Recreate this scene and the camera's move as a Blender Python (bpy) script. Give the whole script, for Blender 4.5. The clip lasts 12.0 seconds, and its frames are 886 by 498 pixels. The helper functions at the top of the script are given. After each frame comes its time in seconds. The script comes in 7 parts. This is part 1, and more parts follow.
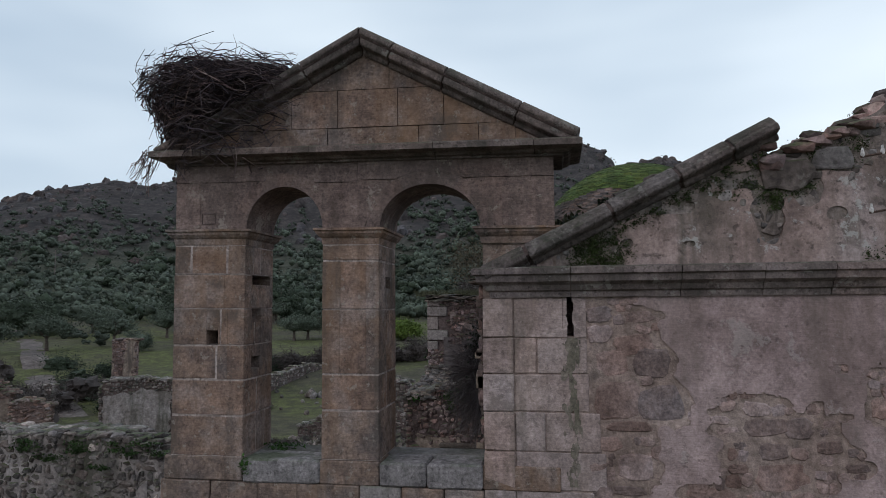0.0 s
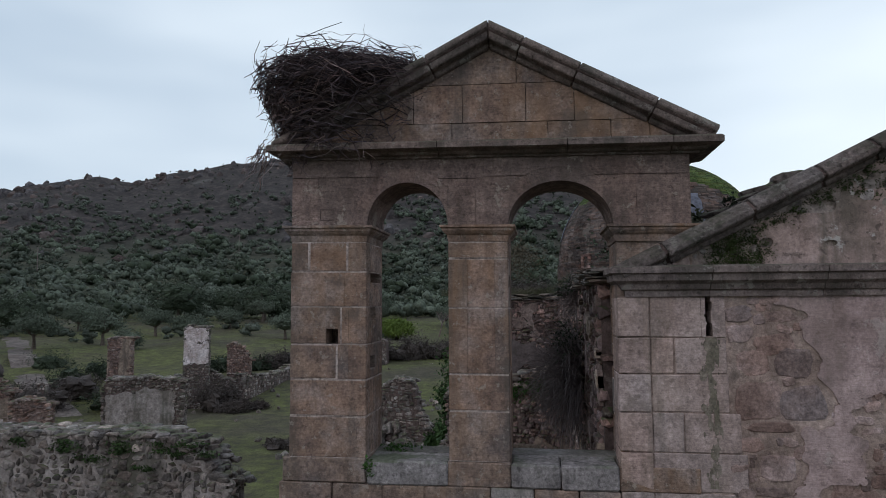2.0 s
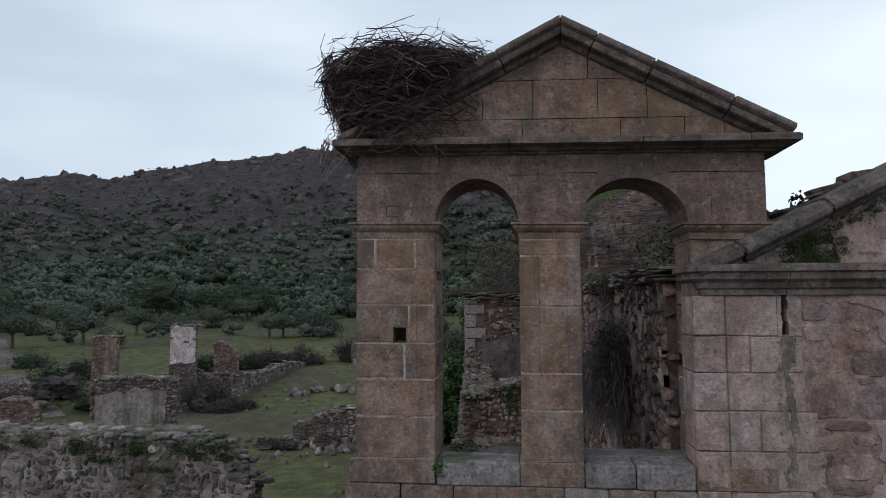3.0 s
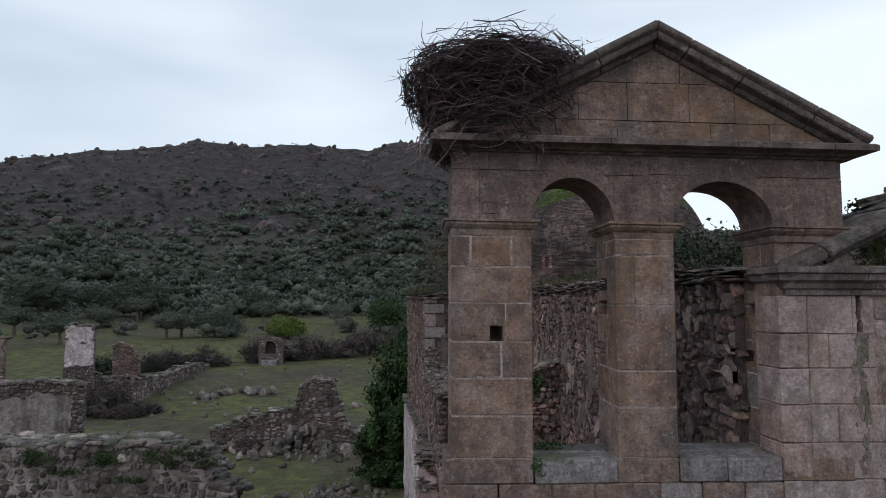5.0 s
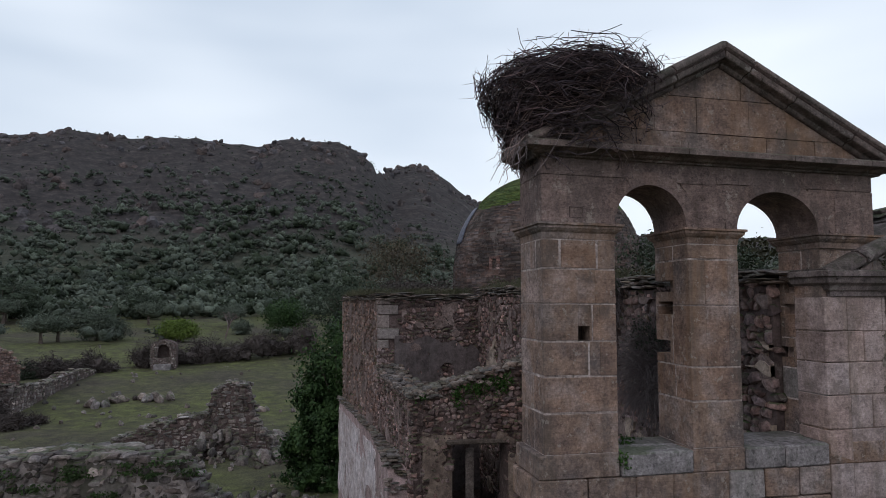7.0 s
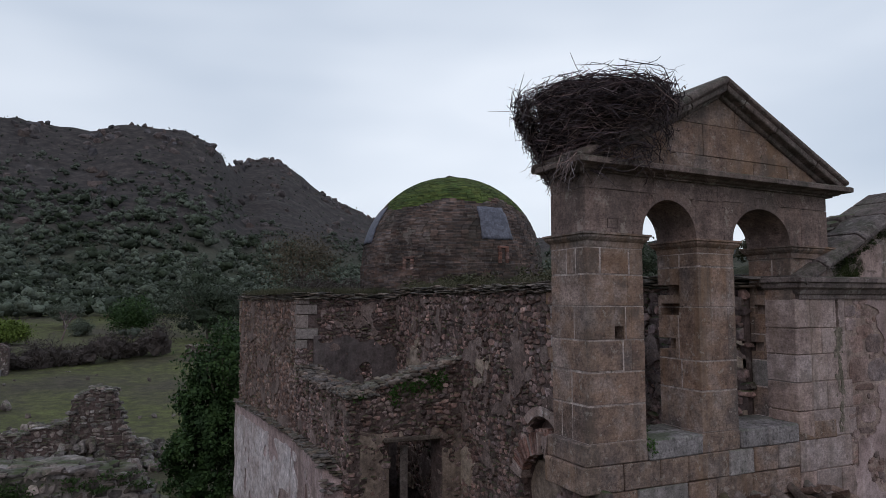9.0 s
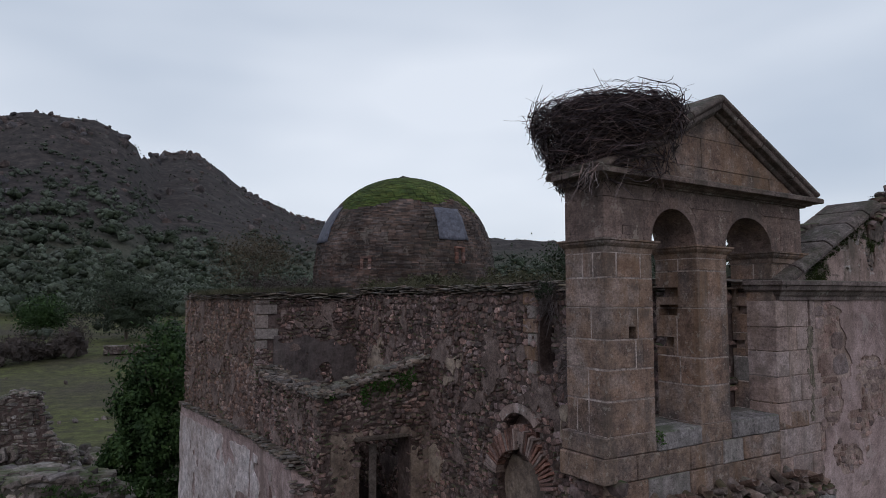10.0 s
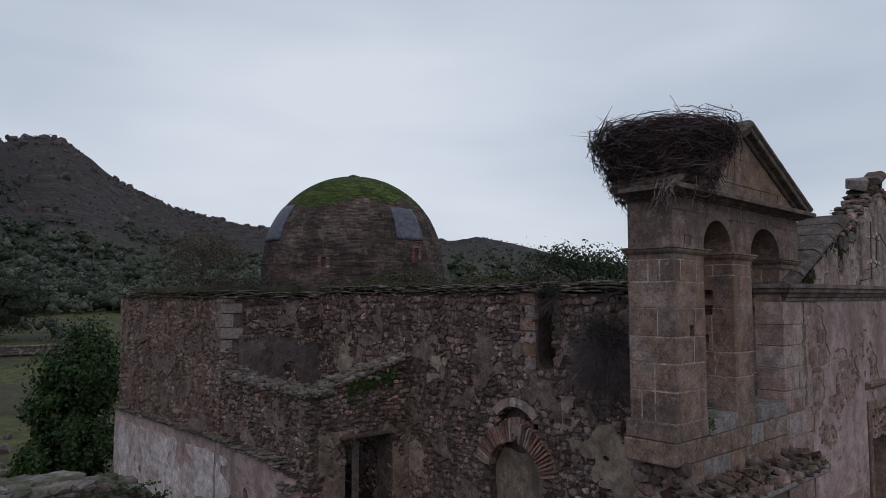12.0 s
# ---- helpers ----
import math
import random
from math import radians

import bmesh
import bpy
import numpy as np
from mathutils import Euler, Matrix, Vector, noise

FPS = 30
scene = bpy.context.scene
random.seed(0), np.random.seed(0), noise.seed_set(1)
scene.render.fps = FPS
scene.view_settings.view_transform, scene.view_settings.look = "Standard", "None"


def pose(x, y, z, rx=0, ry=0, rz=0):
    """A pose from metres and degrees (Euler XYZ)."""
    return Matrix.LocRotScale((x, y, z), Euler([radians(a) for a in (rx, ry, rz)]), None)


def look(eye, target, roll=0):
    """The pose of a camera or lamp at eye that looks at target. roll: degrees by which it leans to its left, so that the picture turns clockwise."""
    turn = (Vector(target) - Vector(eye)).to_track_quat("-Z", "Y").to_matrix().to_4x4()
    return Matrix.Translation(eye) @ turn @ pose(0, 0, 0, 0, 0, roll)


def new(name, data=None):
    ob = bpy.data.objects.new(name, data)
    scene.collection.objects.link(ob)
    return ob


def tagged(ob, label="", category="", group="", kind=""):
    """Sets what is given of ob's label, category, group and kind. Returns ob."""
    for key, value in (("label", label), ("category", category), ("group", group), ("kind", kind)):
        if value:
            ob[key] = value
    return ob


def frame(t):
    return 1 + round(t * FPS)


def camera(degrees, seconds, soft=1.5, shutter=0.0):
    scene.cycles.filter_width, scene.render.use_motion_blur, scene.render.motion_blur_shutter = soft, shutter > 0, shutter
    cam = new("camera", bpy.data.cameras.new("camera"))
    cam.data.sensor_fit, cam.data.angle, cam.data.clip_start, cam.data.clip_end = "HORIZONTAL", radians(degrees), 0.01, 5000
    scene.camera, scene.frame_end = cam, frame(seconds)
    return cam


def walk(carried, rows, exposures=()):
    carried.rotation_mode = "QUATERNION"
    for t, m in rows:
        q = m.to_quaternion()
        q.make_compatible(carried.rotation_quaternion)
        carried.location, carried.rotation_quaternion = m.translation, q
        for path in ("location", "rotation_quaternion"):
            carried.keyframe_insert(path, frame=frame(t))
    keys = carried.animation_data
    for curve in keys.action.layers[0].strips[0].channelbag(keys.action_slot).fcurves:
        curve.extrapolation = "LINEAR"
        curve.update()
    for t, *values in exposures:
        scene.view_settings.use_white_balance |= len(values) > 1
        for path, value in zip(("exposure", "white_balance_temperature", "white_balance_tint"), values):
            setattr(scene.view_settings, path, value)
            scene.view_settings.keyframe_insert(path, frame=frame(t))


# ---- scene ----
cam = camera(66.7, 12.0, soft=0.7)
PATH = [
    (0, (2.206, -7.289, 6.508), (1.875, -5.323, 6.671), -0.5),
    (0.5, (1.872, -7.331, 6.515), (1.542, -5.365, 6.678), -0.4),
    (1, (1.487, -7.362, 6.516), (1.167, -5.395, 6.678), -0.4),
    (1.5, (1.067, -7.386, 6.516), (0.765, -5.415, 6.677), -0.3),
    (2, (0.594, -7.401, 6.514), (0.311, -5.428, 6.674), -0.3),
    (2.5, (0.103, -7.408, 6.514), (-0.162, -5.432, 6.673), -0.3),
    (3, (-0.409, -7.415, 6.508), (-0.634, -5.434, 6.665), -0.2),
    (5, (-2.614, -7.378, 6.486), (-2.536, -5.386, 6.643), 0.1),
    (5.5, (-3.169, -7.345, 6.487), (-3.011, -5.357, 6.645), 0.1),
    (6, (-3.73, -7.302, 6.488), (-3.496, -5.322, 6.646), 0.1),
    (6.5, (-4.296, -7.253, 6.488), (-3.983, -5.284, 6.647), 0.0),
    (8.5, (-6.623, -6.968, 6.543), (-5.907, -5.106, 6.697), -0.0),
    (9, (-7.254, -6.838, 6.557), (-6.434, -5.02, 6.709), -0.1),
    (9.5, (-7.922, -6.683, 6.577), (-6.999, -4.915, 6.727), -0.1),
    (10, (-8.582, -6.498, 6.605), (-7.56, -4.785, 6.752), -0.1),
    (10.5, (-9.256, -6.271, 6.634), (-8.146, -4.614, 6.777), -0.1),
    (11, (-9.914, -5.999, 6.647), (-8.738, -4.388, 6.789), -0.1),
    (11.5, (-10.576, -5.678, 6.665), (-9.338, -4.113, 6.804), -0.0),
    (12, (-11.223, -5.299, 6.674), (-9.925, -3.784, 6.812), -0.0),
]
walk(cam, [(t, look(eye, target, roll)) for t, eye, target, roll in PATH],
     [(0, 0.18, 6450, 8), (3, 0.20, 6500, 9), (6, 0.23, 6550, 11), (8.5, 0.07, 6550, 13), (9.5, -0.03, 6550, 13.5), (10.5, -0.14, 6550, 14), (12, -0.26, 6550, 14)])

# ---- light ----
SUN_AZ, SUN_EL = radians(224), radians(37)
world = bpy.data.worlds.new("overcast")
scene.world = world
world.use_nodes = True
wn, wl = world.node_tree.nodes, world.node_tree.links
wn.clear()
w_out, w_bg = wn.new("ShaderNodeOutputWorld"), wn.new("ShaderNodeBackground")
w_sky = wn.new("ShaderNodeTexSky")
w_sky.sky_type, w_sky.sun_disc = "NISHITA", False
w_sky.sun_elevation, w_sky.sun_rotation = SUN_EL, SUN_AZ
w_sky.air_density, w_sky.dust_density, w_sky.ozone_density = 1.0, 3.0, 1.0
w_mix, w_dim = wn.new("ShaderNodeMixRGB"), wn.new("ShaderNodeMixRGB")
w_dim.blend_type = "MULTIPLY"
w_dim.inputs[0].default_value, w_dim.inputs[2].default_value = 1.0, (0.085, 0.085, 0.085, 1)
w_co, w_map = wn.new("ShaderNodeTexCoord"), wn.new("ShaderNodeMapping")
w_map.inputs["Scale"].default_value = (1.0, 1.0, 3.4)
w_no, w_ra = wn.new("ShaderNodeTexNoise"), wn.new("ShaderNodeValToRGB")
w_no.inputs["Scale"].default_value, w_no.inputs["Detail"].default_value = 1.5, 3.0
w_no.inputs["Roughness"].default_value = 0.45
w_ra.color_ramp.elements[0].position, w_ra.color_ramp.elements[1].position = 0.27, 0.68
w_ra.color_ramp.elements[0].color = (0.475, 0.58, 0.71, 1)
w_ra.color_ramp.elements[1].color = (0.86, 0.95, 1.04, 1)
wl.new(w_co.outputs["Generated"], w_map.inputs["Vector"])
wl.new(w_map.outputs[0], w_no.inputs["Vector"])
w_dot, w_add = wn.new("ShaderNodeVectorMath"), wn.new("ShaderNodeMath")
w_dot.operation = "DOT_PRODUCT"
w_dot.inputs[1].default_value = (0.13, -0.02, -0.12)
w_add.operation = "ADD"
wl.new(w_co.outputs["Generated"], w_dot.inputs[0])
wl.new(w_dot.outputs["Value"], w_add.inputs[0])
wl.new(w_no.outputs["Fac"], w_add.inputs[1])
wl.new(w_add.outputs[0], w_ra.inputs["Fac"])
wl.new(w_sky.outputs[0], w_dim.inputs[1])
wl.new(w_dim.outputs[0], w_mix.inputs[1])
wl.new(w_ra.outputs[0], w_mix.inputs[2])
w_mix.inputs[0].default_value = 0.86
wl.new(w_mix.outputs[0], w_bg.inputs["Color"])
w_bg.inputs["Strength"].default_value = 1.0
wl.new(w_bg.outputs[0], w_out.inputs["Surface"])
sun = new("sun", bpy.data.lights.new("sun", "SUN"))
sun.data.energy, sun.data.angle, sun.data.color = 0.34, radians(25), (1.0, 0.95, 0.88)
sun.matrix_world = look((0, 0, 50), (0 + 30 * math.sin(SUN_AZ) * -1, 30 * math.cos(SUN_AZ) * -1, 50 - 30 * math.tan(SUN_EL)))

# ---- materials ----
def nodes_of(name):
    m = bpy.data.materials.new(name)
    m.use_nodes = True
    t = m.node_tree
    return m, t.nodes, t.links, t.nodes["Principled BSDF"]


def mixrgb(n, l, a, b, fac, mode="MIX"):
    x = n.new("ShaderNodeMixRGB")
    x.blend_type = mode
    for sock, v in ((0, fac), (1, a), (2, b)):
        if isinstance(v, (int, float)):
            x.inputs[sock].default_value = v
        elif isinstance(v, tuple):
            x.inputs[sock].default_value = (*v, 1)
        else:
            l.new(v, x.inputs[sock])
    return x.outputs[0]


def ramp(n, l, fac, stops):
    r = n.new("ShaderNodeValToRGB")
    e = r.color_ramp.elements
    while len(e) < len(stops):
        e.new(0.5)
    for k, (p, c) in zip(e, stops):
        k.position = p
        k.color = (c, c, c, 1) if isinstance(c, (int, float)) else (*c, 1)
    l.new(fac, r.inputs[0])
    return r.outputs[0]


def noise_at(n, l, vec, scale, detail=4.0, rough=0.55, stretch=None):
    if stretch:
        mp = n.new("ShaderNodeMapping")
        mp.inputs["Scale"].default_value = stretch
        l.new(vec, mp.inputs["Vector"])
        vec = mp.outputs[0]
    t = n.new("ShaderNodeTexNoise")
    t.inputs["Scale"].default_value, t.inputs["Detail"].default_value = scale, detail
    t.inputs["Roughness"].default_value = rough
    l.new(vec, t.inputs["Vector"])
    return t.outputs["Fac"]


def surface(name, cols, scale=2.0, fine=18.0, rough=0.92, bump=0.5, dist=0.02, rand="", spread=0.35, hue=1.0, streak=None, moss=None, spots=None, speck=0.30, pale=None, drip=None, tool=0.0, pits=0.0):
    """A weathered mineral surface: cols along a broad noise, fine grain, tone by piece, tooling, pits, rain streaks, moss and pale flakes."""
    m, n, l, b = nodes_of(name)
    g = n.new("ShaderNodeNewGeometry")
    pos = g.outputs["Position"]
    big = noise_at(n, l, pos, scale, 5, 0.6)
    cols = [(r * 1.065, q * 1.015, v * 1.065) for r, q, v in cols]
    k = len(cols)
    c = ramp(n, l, big, [(0.3 + 0.4 * i / max(1, k - 1), cols[i]) for i in range(k)])
    grain = noise_at(n, l, pos, fine, 5, 0.7)
    c = mixrgb(n, l, c, ramp(n, l, grain, [(0.30, 1 - speck), (0.70, 1 + speck)]), 1.0, "MULTIPLY")
    mid = noise_at(n, l, pos, scale * 4.3, 6, 0.68)
    c = mixrgb(n, l, c, ramp(n, l, mid, [(0.34, 0.62), (0.66, 1.32)]), 1.0, "MULTIPLY")
    height = mixrgb(n, l, grain, mid, 0.45)
    if tool:
        cut = noise_at(n, l, pos, 9.0, 4, 0.7, (1, 1, 9.0))
        c = mixrgb(n, l, c, ramp(n, l, cut, [(0.32, 1 - tool), (0.68, 1 + tool)]), 1.0, "MULTIPLY")
        height = mixrgb(n, l, height, cut, 0.35)
    if pits:
        hole = ramp(n, l, noise_at(n, l, pos, fine * 0.45, 3, 0.6), [(0.33, 1 - pits), (0.42, 1.0)])
        c = mixrgb(n, l, c, hole, 1.0, "MULTIPLY")
        height = mixrgb(n, l, height, hole, 1.0, "MULTIPLY")
    if rand:
        if rand == "object":
            r = n.new("ShaderNodeObjectInfo").outputs["Random"]
        else:
            r = g.outputs["Random Per Island"]
        tones = [(0.0, 1 - spread), (0.5, 1.0), (0.9, 1 + spread * 0.75), (0.95, 1 + spread * 1.5), (1.0, 1 + spread * 1.7)] if spread > 0.45 else [(0.0, 1 - spread), (0.5, 1.0), (1.0, 1 + spread)]
        c = mixrgb(n, l, c, ramp(n, l, r, tones), 1.0, "MULTIPLY")
        warm = n.new("ShaderNodeMath")
        warm.operation = "FRACT"
        mu = n.new("ShaderNodeMath")
        mu.operation = "MULTIPLY"
        mu.inputs[1].default_value = 7.31
        l.new(r, mu.inputs[0])
        l.new(mu.outputs[0], warm.inputs[0])
        c = mixrgb(n, l, c, ramp(n, l, warm.outputs[0], [(0.0, (1 + 0.12 * hue, 1 - 0.04 * hue, 1 - 0.13 * hue)), (0.6, (1, 1, 1)), (1.0, (1 - 0.09 * hue, 1 - 0.02 * hue, 1 + 0.05 * hue))]), 1.0, "MULTIPLY")
    if streak:
        col, amount, width = streak
        s = noise_at(n, l, pos, width, 4, 0.6, (1, 1, 0.16))
        c = mixrgb(n, l, c, col, ramp(n, l, s, [(0.5, 0.0), (0.68, amount)]))
    if spots:
        col, amount, size = spots
        s = noise_at(n, l, pos, size, 6, 0.7)
        c = mixrgb(n, l, c, col, ramp(n, l, s, [(0.58, 0.0), (0.66, amount)]))
    if drip:
        col, amount, width = drip
        s = noise_at(n, l, pos, width, 5, 0.65, (1, 1, 0.10))
        s2 = noise_at(n, l, pos, width * 0.35, 3, 0.5)
        c = mixrgb(n, l, c, col, mixrgb(n, l, ramp(n, l, s, [(0.50, 0.0), (0.62, amount)]), ramp(n, l, s2, [(0.42, 0.0), (0.58, 1.0)]), 1.0, "MULTIPLY"))
    if pale:
        col, amount, size = pale
        s = noise_at(n, l, pos, size, 7, 0.72)
        flake = ramp(n, l, s, [(0.585, 0.0), (0.612, 1.0)])
        c = mixrgb(n, l, c, col, mixrgb(n, l, flake, (amount, amount, amount), 1.0, "MULTIPLY"))
        height = mixrgb(n, l, height, flake, 0.25, "ADD")
    if moss:
        col, amount, size = moss
        s = noise_at(n, l, pos, size, 5, 0.65)
        sx = n.new("ShaderNodeSeparateXYZ")
        l.new(g.outputs["Normal"], sx.inputs[0])
        up = ramp(n, l, sx.outputs[2], [(0.1, 0.0), (0.75, 1.0)])
        c = mixrgb(n, l, c, col, mixrgb(n, l, ramp(n, l, s, [(0.42, 0.0), (0.6, amount)]), up, 1.0, "MULTIPLY"))
    l.new(c, b.inputs["Base Color"])
    b.inputs["Roughness"].default_value = rough
    b.inputs["Specular IOR Level"].default_value = 0.2
    bp = n.new("ShaderNodeBump")
    bp.inputs["Strength"].default_value, bp.inputs["Distance"].default_value = bump, dist
    l.new(height, bp.inputs["Height"])
    l.new(bp.outputs[0], b.inputs["Normal"])
    return m


def leafy(name, cols, rough=0.7, scale=0.6, speck=0.0):
    m, n, l, b = nodes_of(name)
    g = n.new("ShaderNodeNewGeometry")
    big = noise_at(n, l, g.outputs["Position"], scale, 4)
    c = ramp(n, l, big, [(0.3 + 0.4 * i / max(1, len(cols) - 1), cols[i]) for i in range(len(cols))])
    c = mixrgb(n, l, c, ramp(n, l, g.outputs["Random Per Island"], [(0.0, 0.74), (1.0, 1.26)]), 1.0, "MULTIPLY")
    if speck:
        fine = noise_at(n, l, g.outputs["Position"], speck, 5, 0.75)
        c = mixrgb(n, l, c, ramp(n, l, fine, [(0.34, 0.62), (0.66, 1.3)]), 1.0, "MULTIPLY")
        bp = n.new("ShaderNodeBump")
        bp.inputs["Strength"].default_value, bp.inputs["Distance"].default_value = 1.0, 0.5 / speck
        l.new(fine, bp.inputs["Height"])
        l.new(bp.outputs[0], b.inputs["Normal"])
    l.new(c, b.inputs["Base Color"])
    b.inputs["Roughness"].default_value = rough
    b.inputs["Specular IOR Level"].default_value = 0.2
    return m


ASHLAR = surface("sandstone", [(0.105, 0.090, 0.082), (0.150, 0.112, 0.094), (0.205, 0.146, 0.112), (0.225, 0.182, 0.160), (0.285, 0.228, 0.202)], 1.3, 30, bump=0.9, dist=0.016, speck=0.42, rand="object", spread=0.14, hue=0.5,
                 streak=((0.225, 0.125, 0.068), 0.6, 2.0), spots=((0.095, 0.078, 0.070), 0.6, 1.5), pale=((0.34, 0.29, 0.26), 0.55, 9.0), drip=((0.085, 0.071, 0.064), 0.65, 2.4), tool=0.16, pits=0.35)
ASHLAR_PALE = surface("pale_sandstone", [(0.22, 0.168, 0.152), (0.325, 0.258, 0.234), (0.41, 0.34, 0.315)], 1.2, 28, bump=0.8, dist=0.016, speck=0.36, rand="object", spread=0.12, hue=0.5,
                      streak=((0.24, 0.165, 0.12), 0.4, 2.4), spots=((0.15, 0.12, 0.108), 0.6, 1.6), drip=((0.11, 0.095, 0.08), 0.6, 2.0), tool=0.14, pits=0.3)
ASHLAR_GREY = surface("grey_granite", [(0.15, 0.130, 0.118), (0.225, 0.198, 0.182), (0.29, 0.262, 0.245)], 2.0, 48, bump=0.7, dist=0.014, rand="object", spread=0.12, hue=0.4,
                      streak=((0.10, 0.10, 0.085), 0.5, 4.0), moss=((0.05, 0.07, 0.025), 0.45, 2.0), tool=0.08, pits=0.4)
SILL_STONE = surface("grey_sill_stone", [(0.125, 0.118, 0.115), (0.19, 0.182, 0.18), (0.27, 0.258, 0.255)], 3.0, 28, bump=0.9, dist=0.02, speck=0.4, rand="object", spread=0.1, hue=0.2, pits=0.4,
                     spots=((0.085, 0.08, 0.072), 0.6, 3.0), moss=((0.045, 0.065, 0.024), 0.7, 2.0))
MORTAR = surface("lime_mortar", [(0.19, 0.152, 0.135), (0.34, 0.285, 0.255), (0.48, 0.42, 0.385)], 3.0, 30, bump=0.8, dist=0.02, spots=((0.10, 0.082, 0.072), 0.85, 4.0), pits=0.5)
SPANDREL = surface("eroded_sandstone", [(0.125, 0.093, 0.083), (0.185, 0.137, 0.119), (0.235, 0.178, 0.156)], 1.3, 28, bump=1.0, dist=0.03, speck=0.42, rand="object", spread=0.1, hue=0.3,
                   streak=((0.095, 0.075, 0.069), 0.6, 2.0), spots=((0.085, 0.066, 0.06), 0.55, 1.6), pale=((0.36, 0.30, 0.268), 0.6, 2.6), drip=((0.08, 0.064, 0.058), 0.6, 2.2), tool=0.12, pits=0.35)
CORNICE = surface("lichened_sandstone", [(0.075, 0.062, 0.057), (0.138, 0.110, 0.098), (0.205, 0.168, 0.152)], 2.2, 46, speck=0.38, bump=0.8, dist=0.018, rand="object", spread=0.15, hue=0.4,
                  streak=((0.065, 0.058, 0.052), 0.7, 4.0), spots=((0.085, 0.07, 0.063), 0.6, 2.0), pale=((0.27, 0.25, 0.23), 0.5, 4.5), drip=((0.065, 0.056, 0.05), 0.7, 3.0), moss=((0.05, 0.065, 0.028), 0.4, 3.0), pits=0.45)
PLASTER = surface("worn_lime_plaster", [(0.228, 0.168, 0.157), (0.342, 0.26, 0.245), (0.445, 0.355, 0.339)], 0.75, 26, bump=0.8, dist=0.02, speck=0.3,
                  streak=((0.16, 0.112, 0.098), 0.6, 1.3), spots=((0.165, 0.132, 0.122), 0.55, 1.1), pale=((0.45, 0.39, 0.37), 0.35, 1.4), drip=((0.17, 0.13, 0.115), 0.6, 1.3), tool=0.08, pits=0.3)
PLASTER_PALE = surface("pale_tympanum_plaster", [(0.19, 0.138, 0.118), (0.315, 0.240, 0.212), (0.40, 0.34, 0.32)], 0.8, 24, bump=0.7, dist=0.025,
                       streak=((0.075, 0.068, 0.052), 0.75, 2.0), spots=((0.085, 0.075, 0.06), 0.75, 1.5), drip=((0.062, 0.058, 0.044), 0.8, 2.2), pits=0.5, pale=((0.47, 0.44, 0.425), 0.7, 3.2))
PLASTER_WHITE = surface("whitewash", [(0.31, 0.25, 0.228), (0.46, 0.41, 0.395), (0.58, 0.545, 0.54)], 0.9, 12, bump=0.5, dist=0.025,
                        streak=((0.22, 0.165, 0.14), 0.45, 1.4), spots=((0.22, 0.17, 0.148), 0.75, 1.5), pits=0.3)
PLASTER_BEIGE = surface("beige_plaster", [(0.16, 0.118, 0.102), (0.235, 0.182, 0.160), (0.31, 0.25, 0.225)], 1.0, 16, bump=0.8, dist=0.03,
                        streak=((0.12, 0.09, 0.08), 0.6, 1.8), spots=((0.13, 0.098, 0.086), 0.6, 2.2))
PLASTER_YELLOW = surface("ochre_yellow_plaster", [(0.185, 0.145, 0.11), (0.275, 0.222, 0.172), (0.36, 0.30, 0.245)], 1.2, 30, bump=0.8, dist=0.03,
                         spots=((0.11, 0.083, 0.07), 0.7, 2.4), drip=((0.12, 0.095, 0.08), 0.5, 1.6))
STAINED = surface("stained_wall_plaster", [(0.14, 0.12, 0.105), (0.22, 0.195, 0.18), (0.29, 0.265, 0.25)], 0.9, 10, bump=0.7, dist=0.03,
                  streak=((0.045, 0.045, 0.030), 0.9, 1.0), spots=((0.09, 0.078, 0.065), 0.7, 1.6))
PLASTER_OCHRE = surface("ochre_plaster", [(0.125, 0.096, 0.080), (0.20, 0.157, 0.125), (0.265, 0.215, 0.172)], 1.3, 14, bump=0.8, dist=0.04,
                        streak=((0.085, 0.07, 0.062), 0.7, 2.2), spots=((0.095, 0.075, 0.066), 0.75, 3.0))
STONE_COLS = [(0.092, 0.063, 0.058), (0.160, 0.112, 0.102), (0.255, 0.197, 0.183)]
RUBBLE = surface("fieldstone", STONE_COLS, 1.0, 16, bump=0.8, dist=0.025, rand="object", spread=0.62, hue=0.8, speck=0.4,
                 streak=((0.05, 0.045, 0.042), 0.5, 1.6), moss=((0.04, 0.068, 0.02), 0.8, 2.4), spots=((0.24, 0.22, 0.20), 0.5, 5.0), pits=0.45)
RUBBLE_MANY = surface("fieldstone_joined", STONE_COLS, 1.0, 16, bump=0.8, dist=0.025, rand="island", spread=0.62, hue=0.8, speck=0.4,
                      streak=((0.05, 0.045, 0.042), 0.5, 1.6), moss=((0.04, 0.068, 0.02), 0.8, 2.4), spots=((0.24, 0.22, 0.20), 0.5, 5.0), pits=0.45)
GREY_COLS = [(0.072, 0.062, 0.056), (0.146, 0.128, 0.117), (0.262, 0.238, 0.22)]
GREYSTONE = surface("lichened_fieldstone", GREY_COLS, 1.0, 14, bump=0.8, dist=0.025, rand="object", spread=0.5, hue=0.5, speck=0.4,
                    spots=((0.28, 0.265, 0.24), 0.38, 3.5), moss=((0.05, 0.07, 0.022), 0.7, 1.8), pits=0.45)
GREY_MANY = surface("lichened_fieldstone_joined", GREY_COLS, 1.0, 14, bump=0.8, dist=0.025, rand="island", spread=0.5, hue=0.5, speck=0.4,
                    spots=((0.28, 0.265, 0.24), 0.38, 3.5), moss=((0.05, 0.07, 0.022), 0.7, 1.8), pits=0.45)
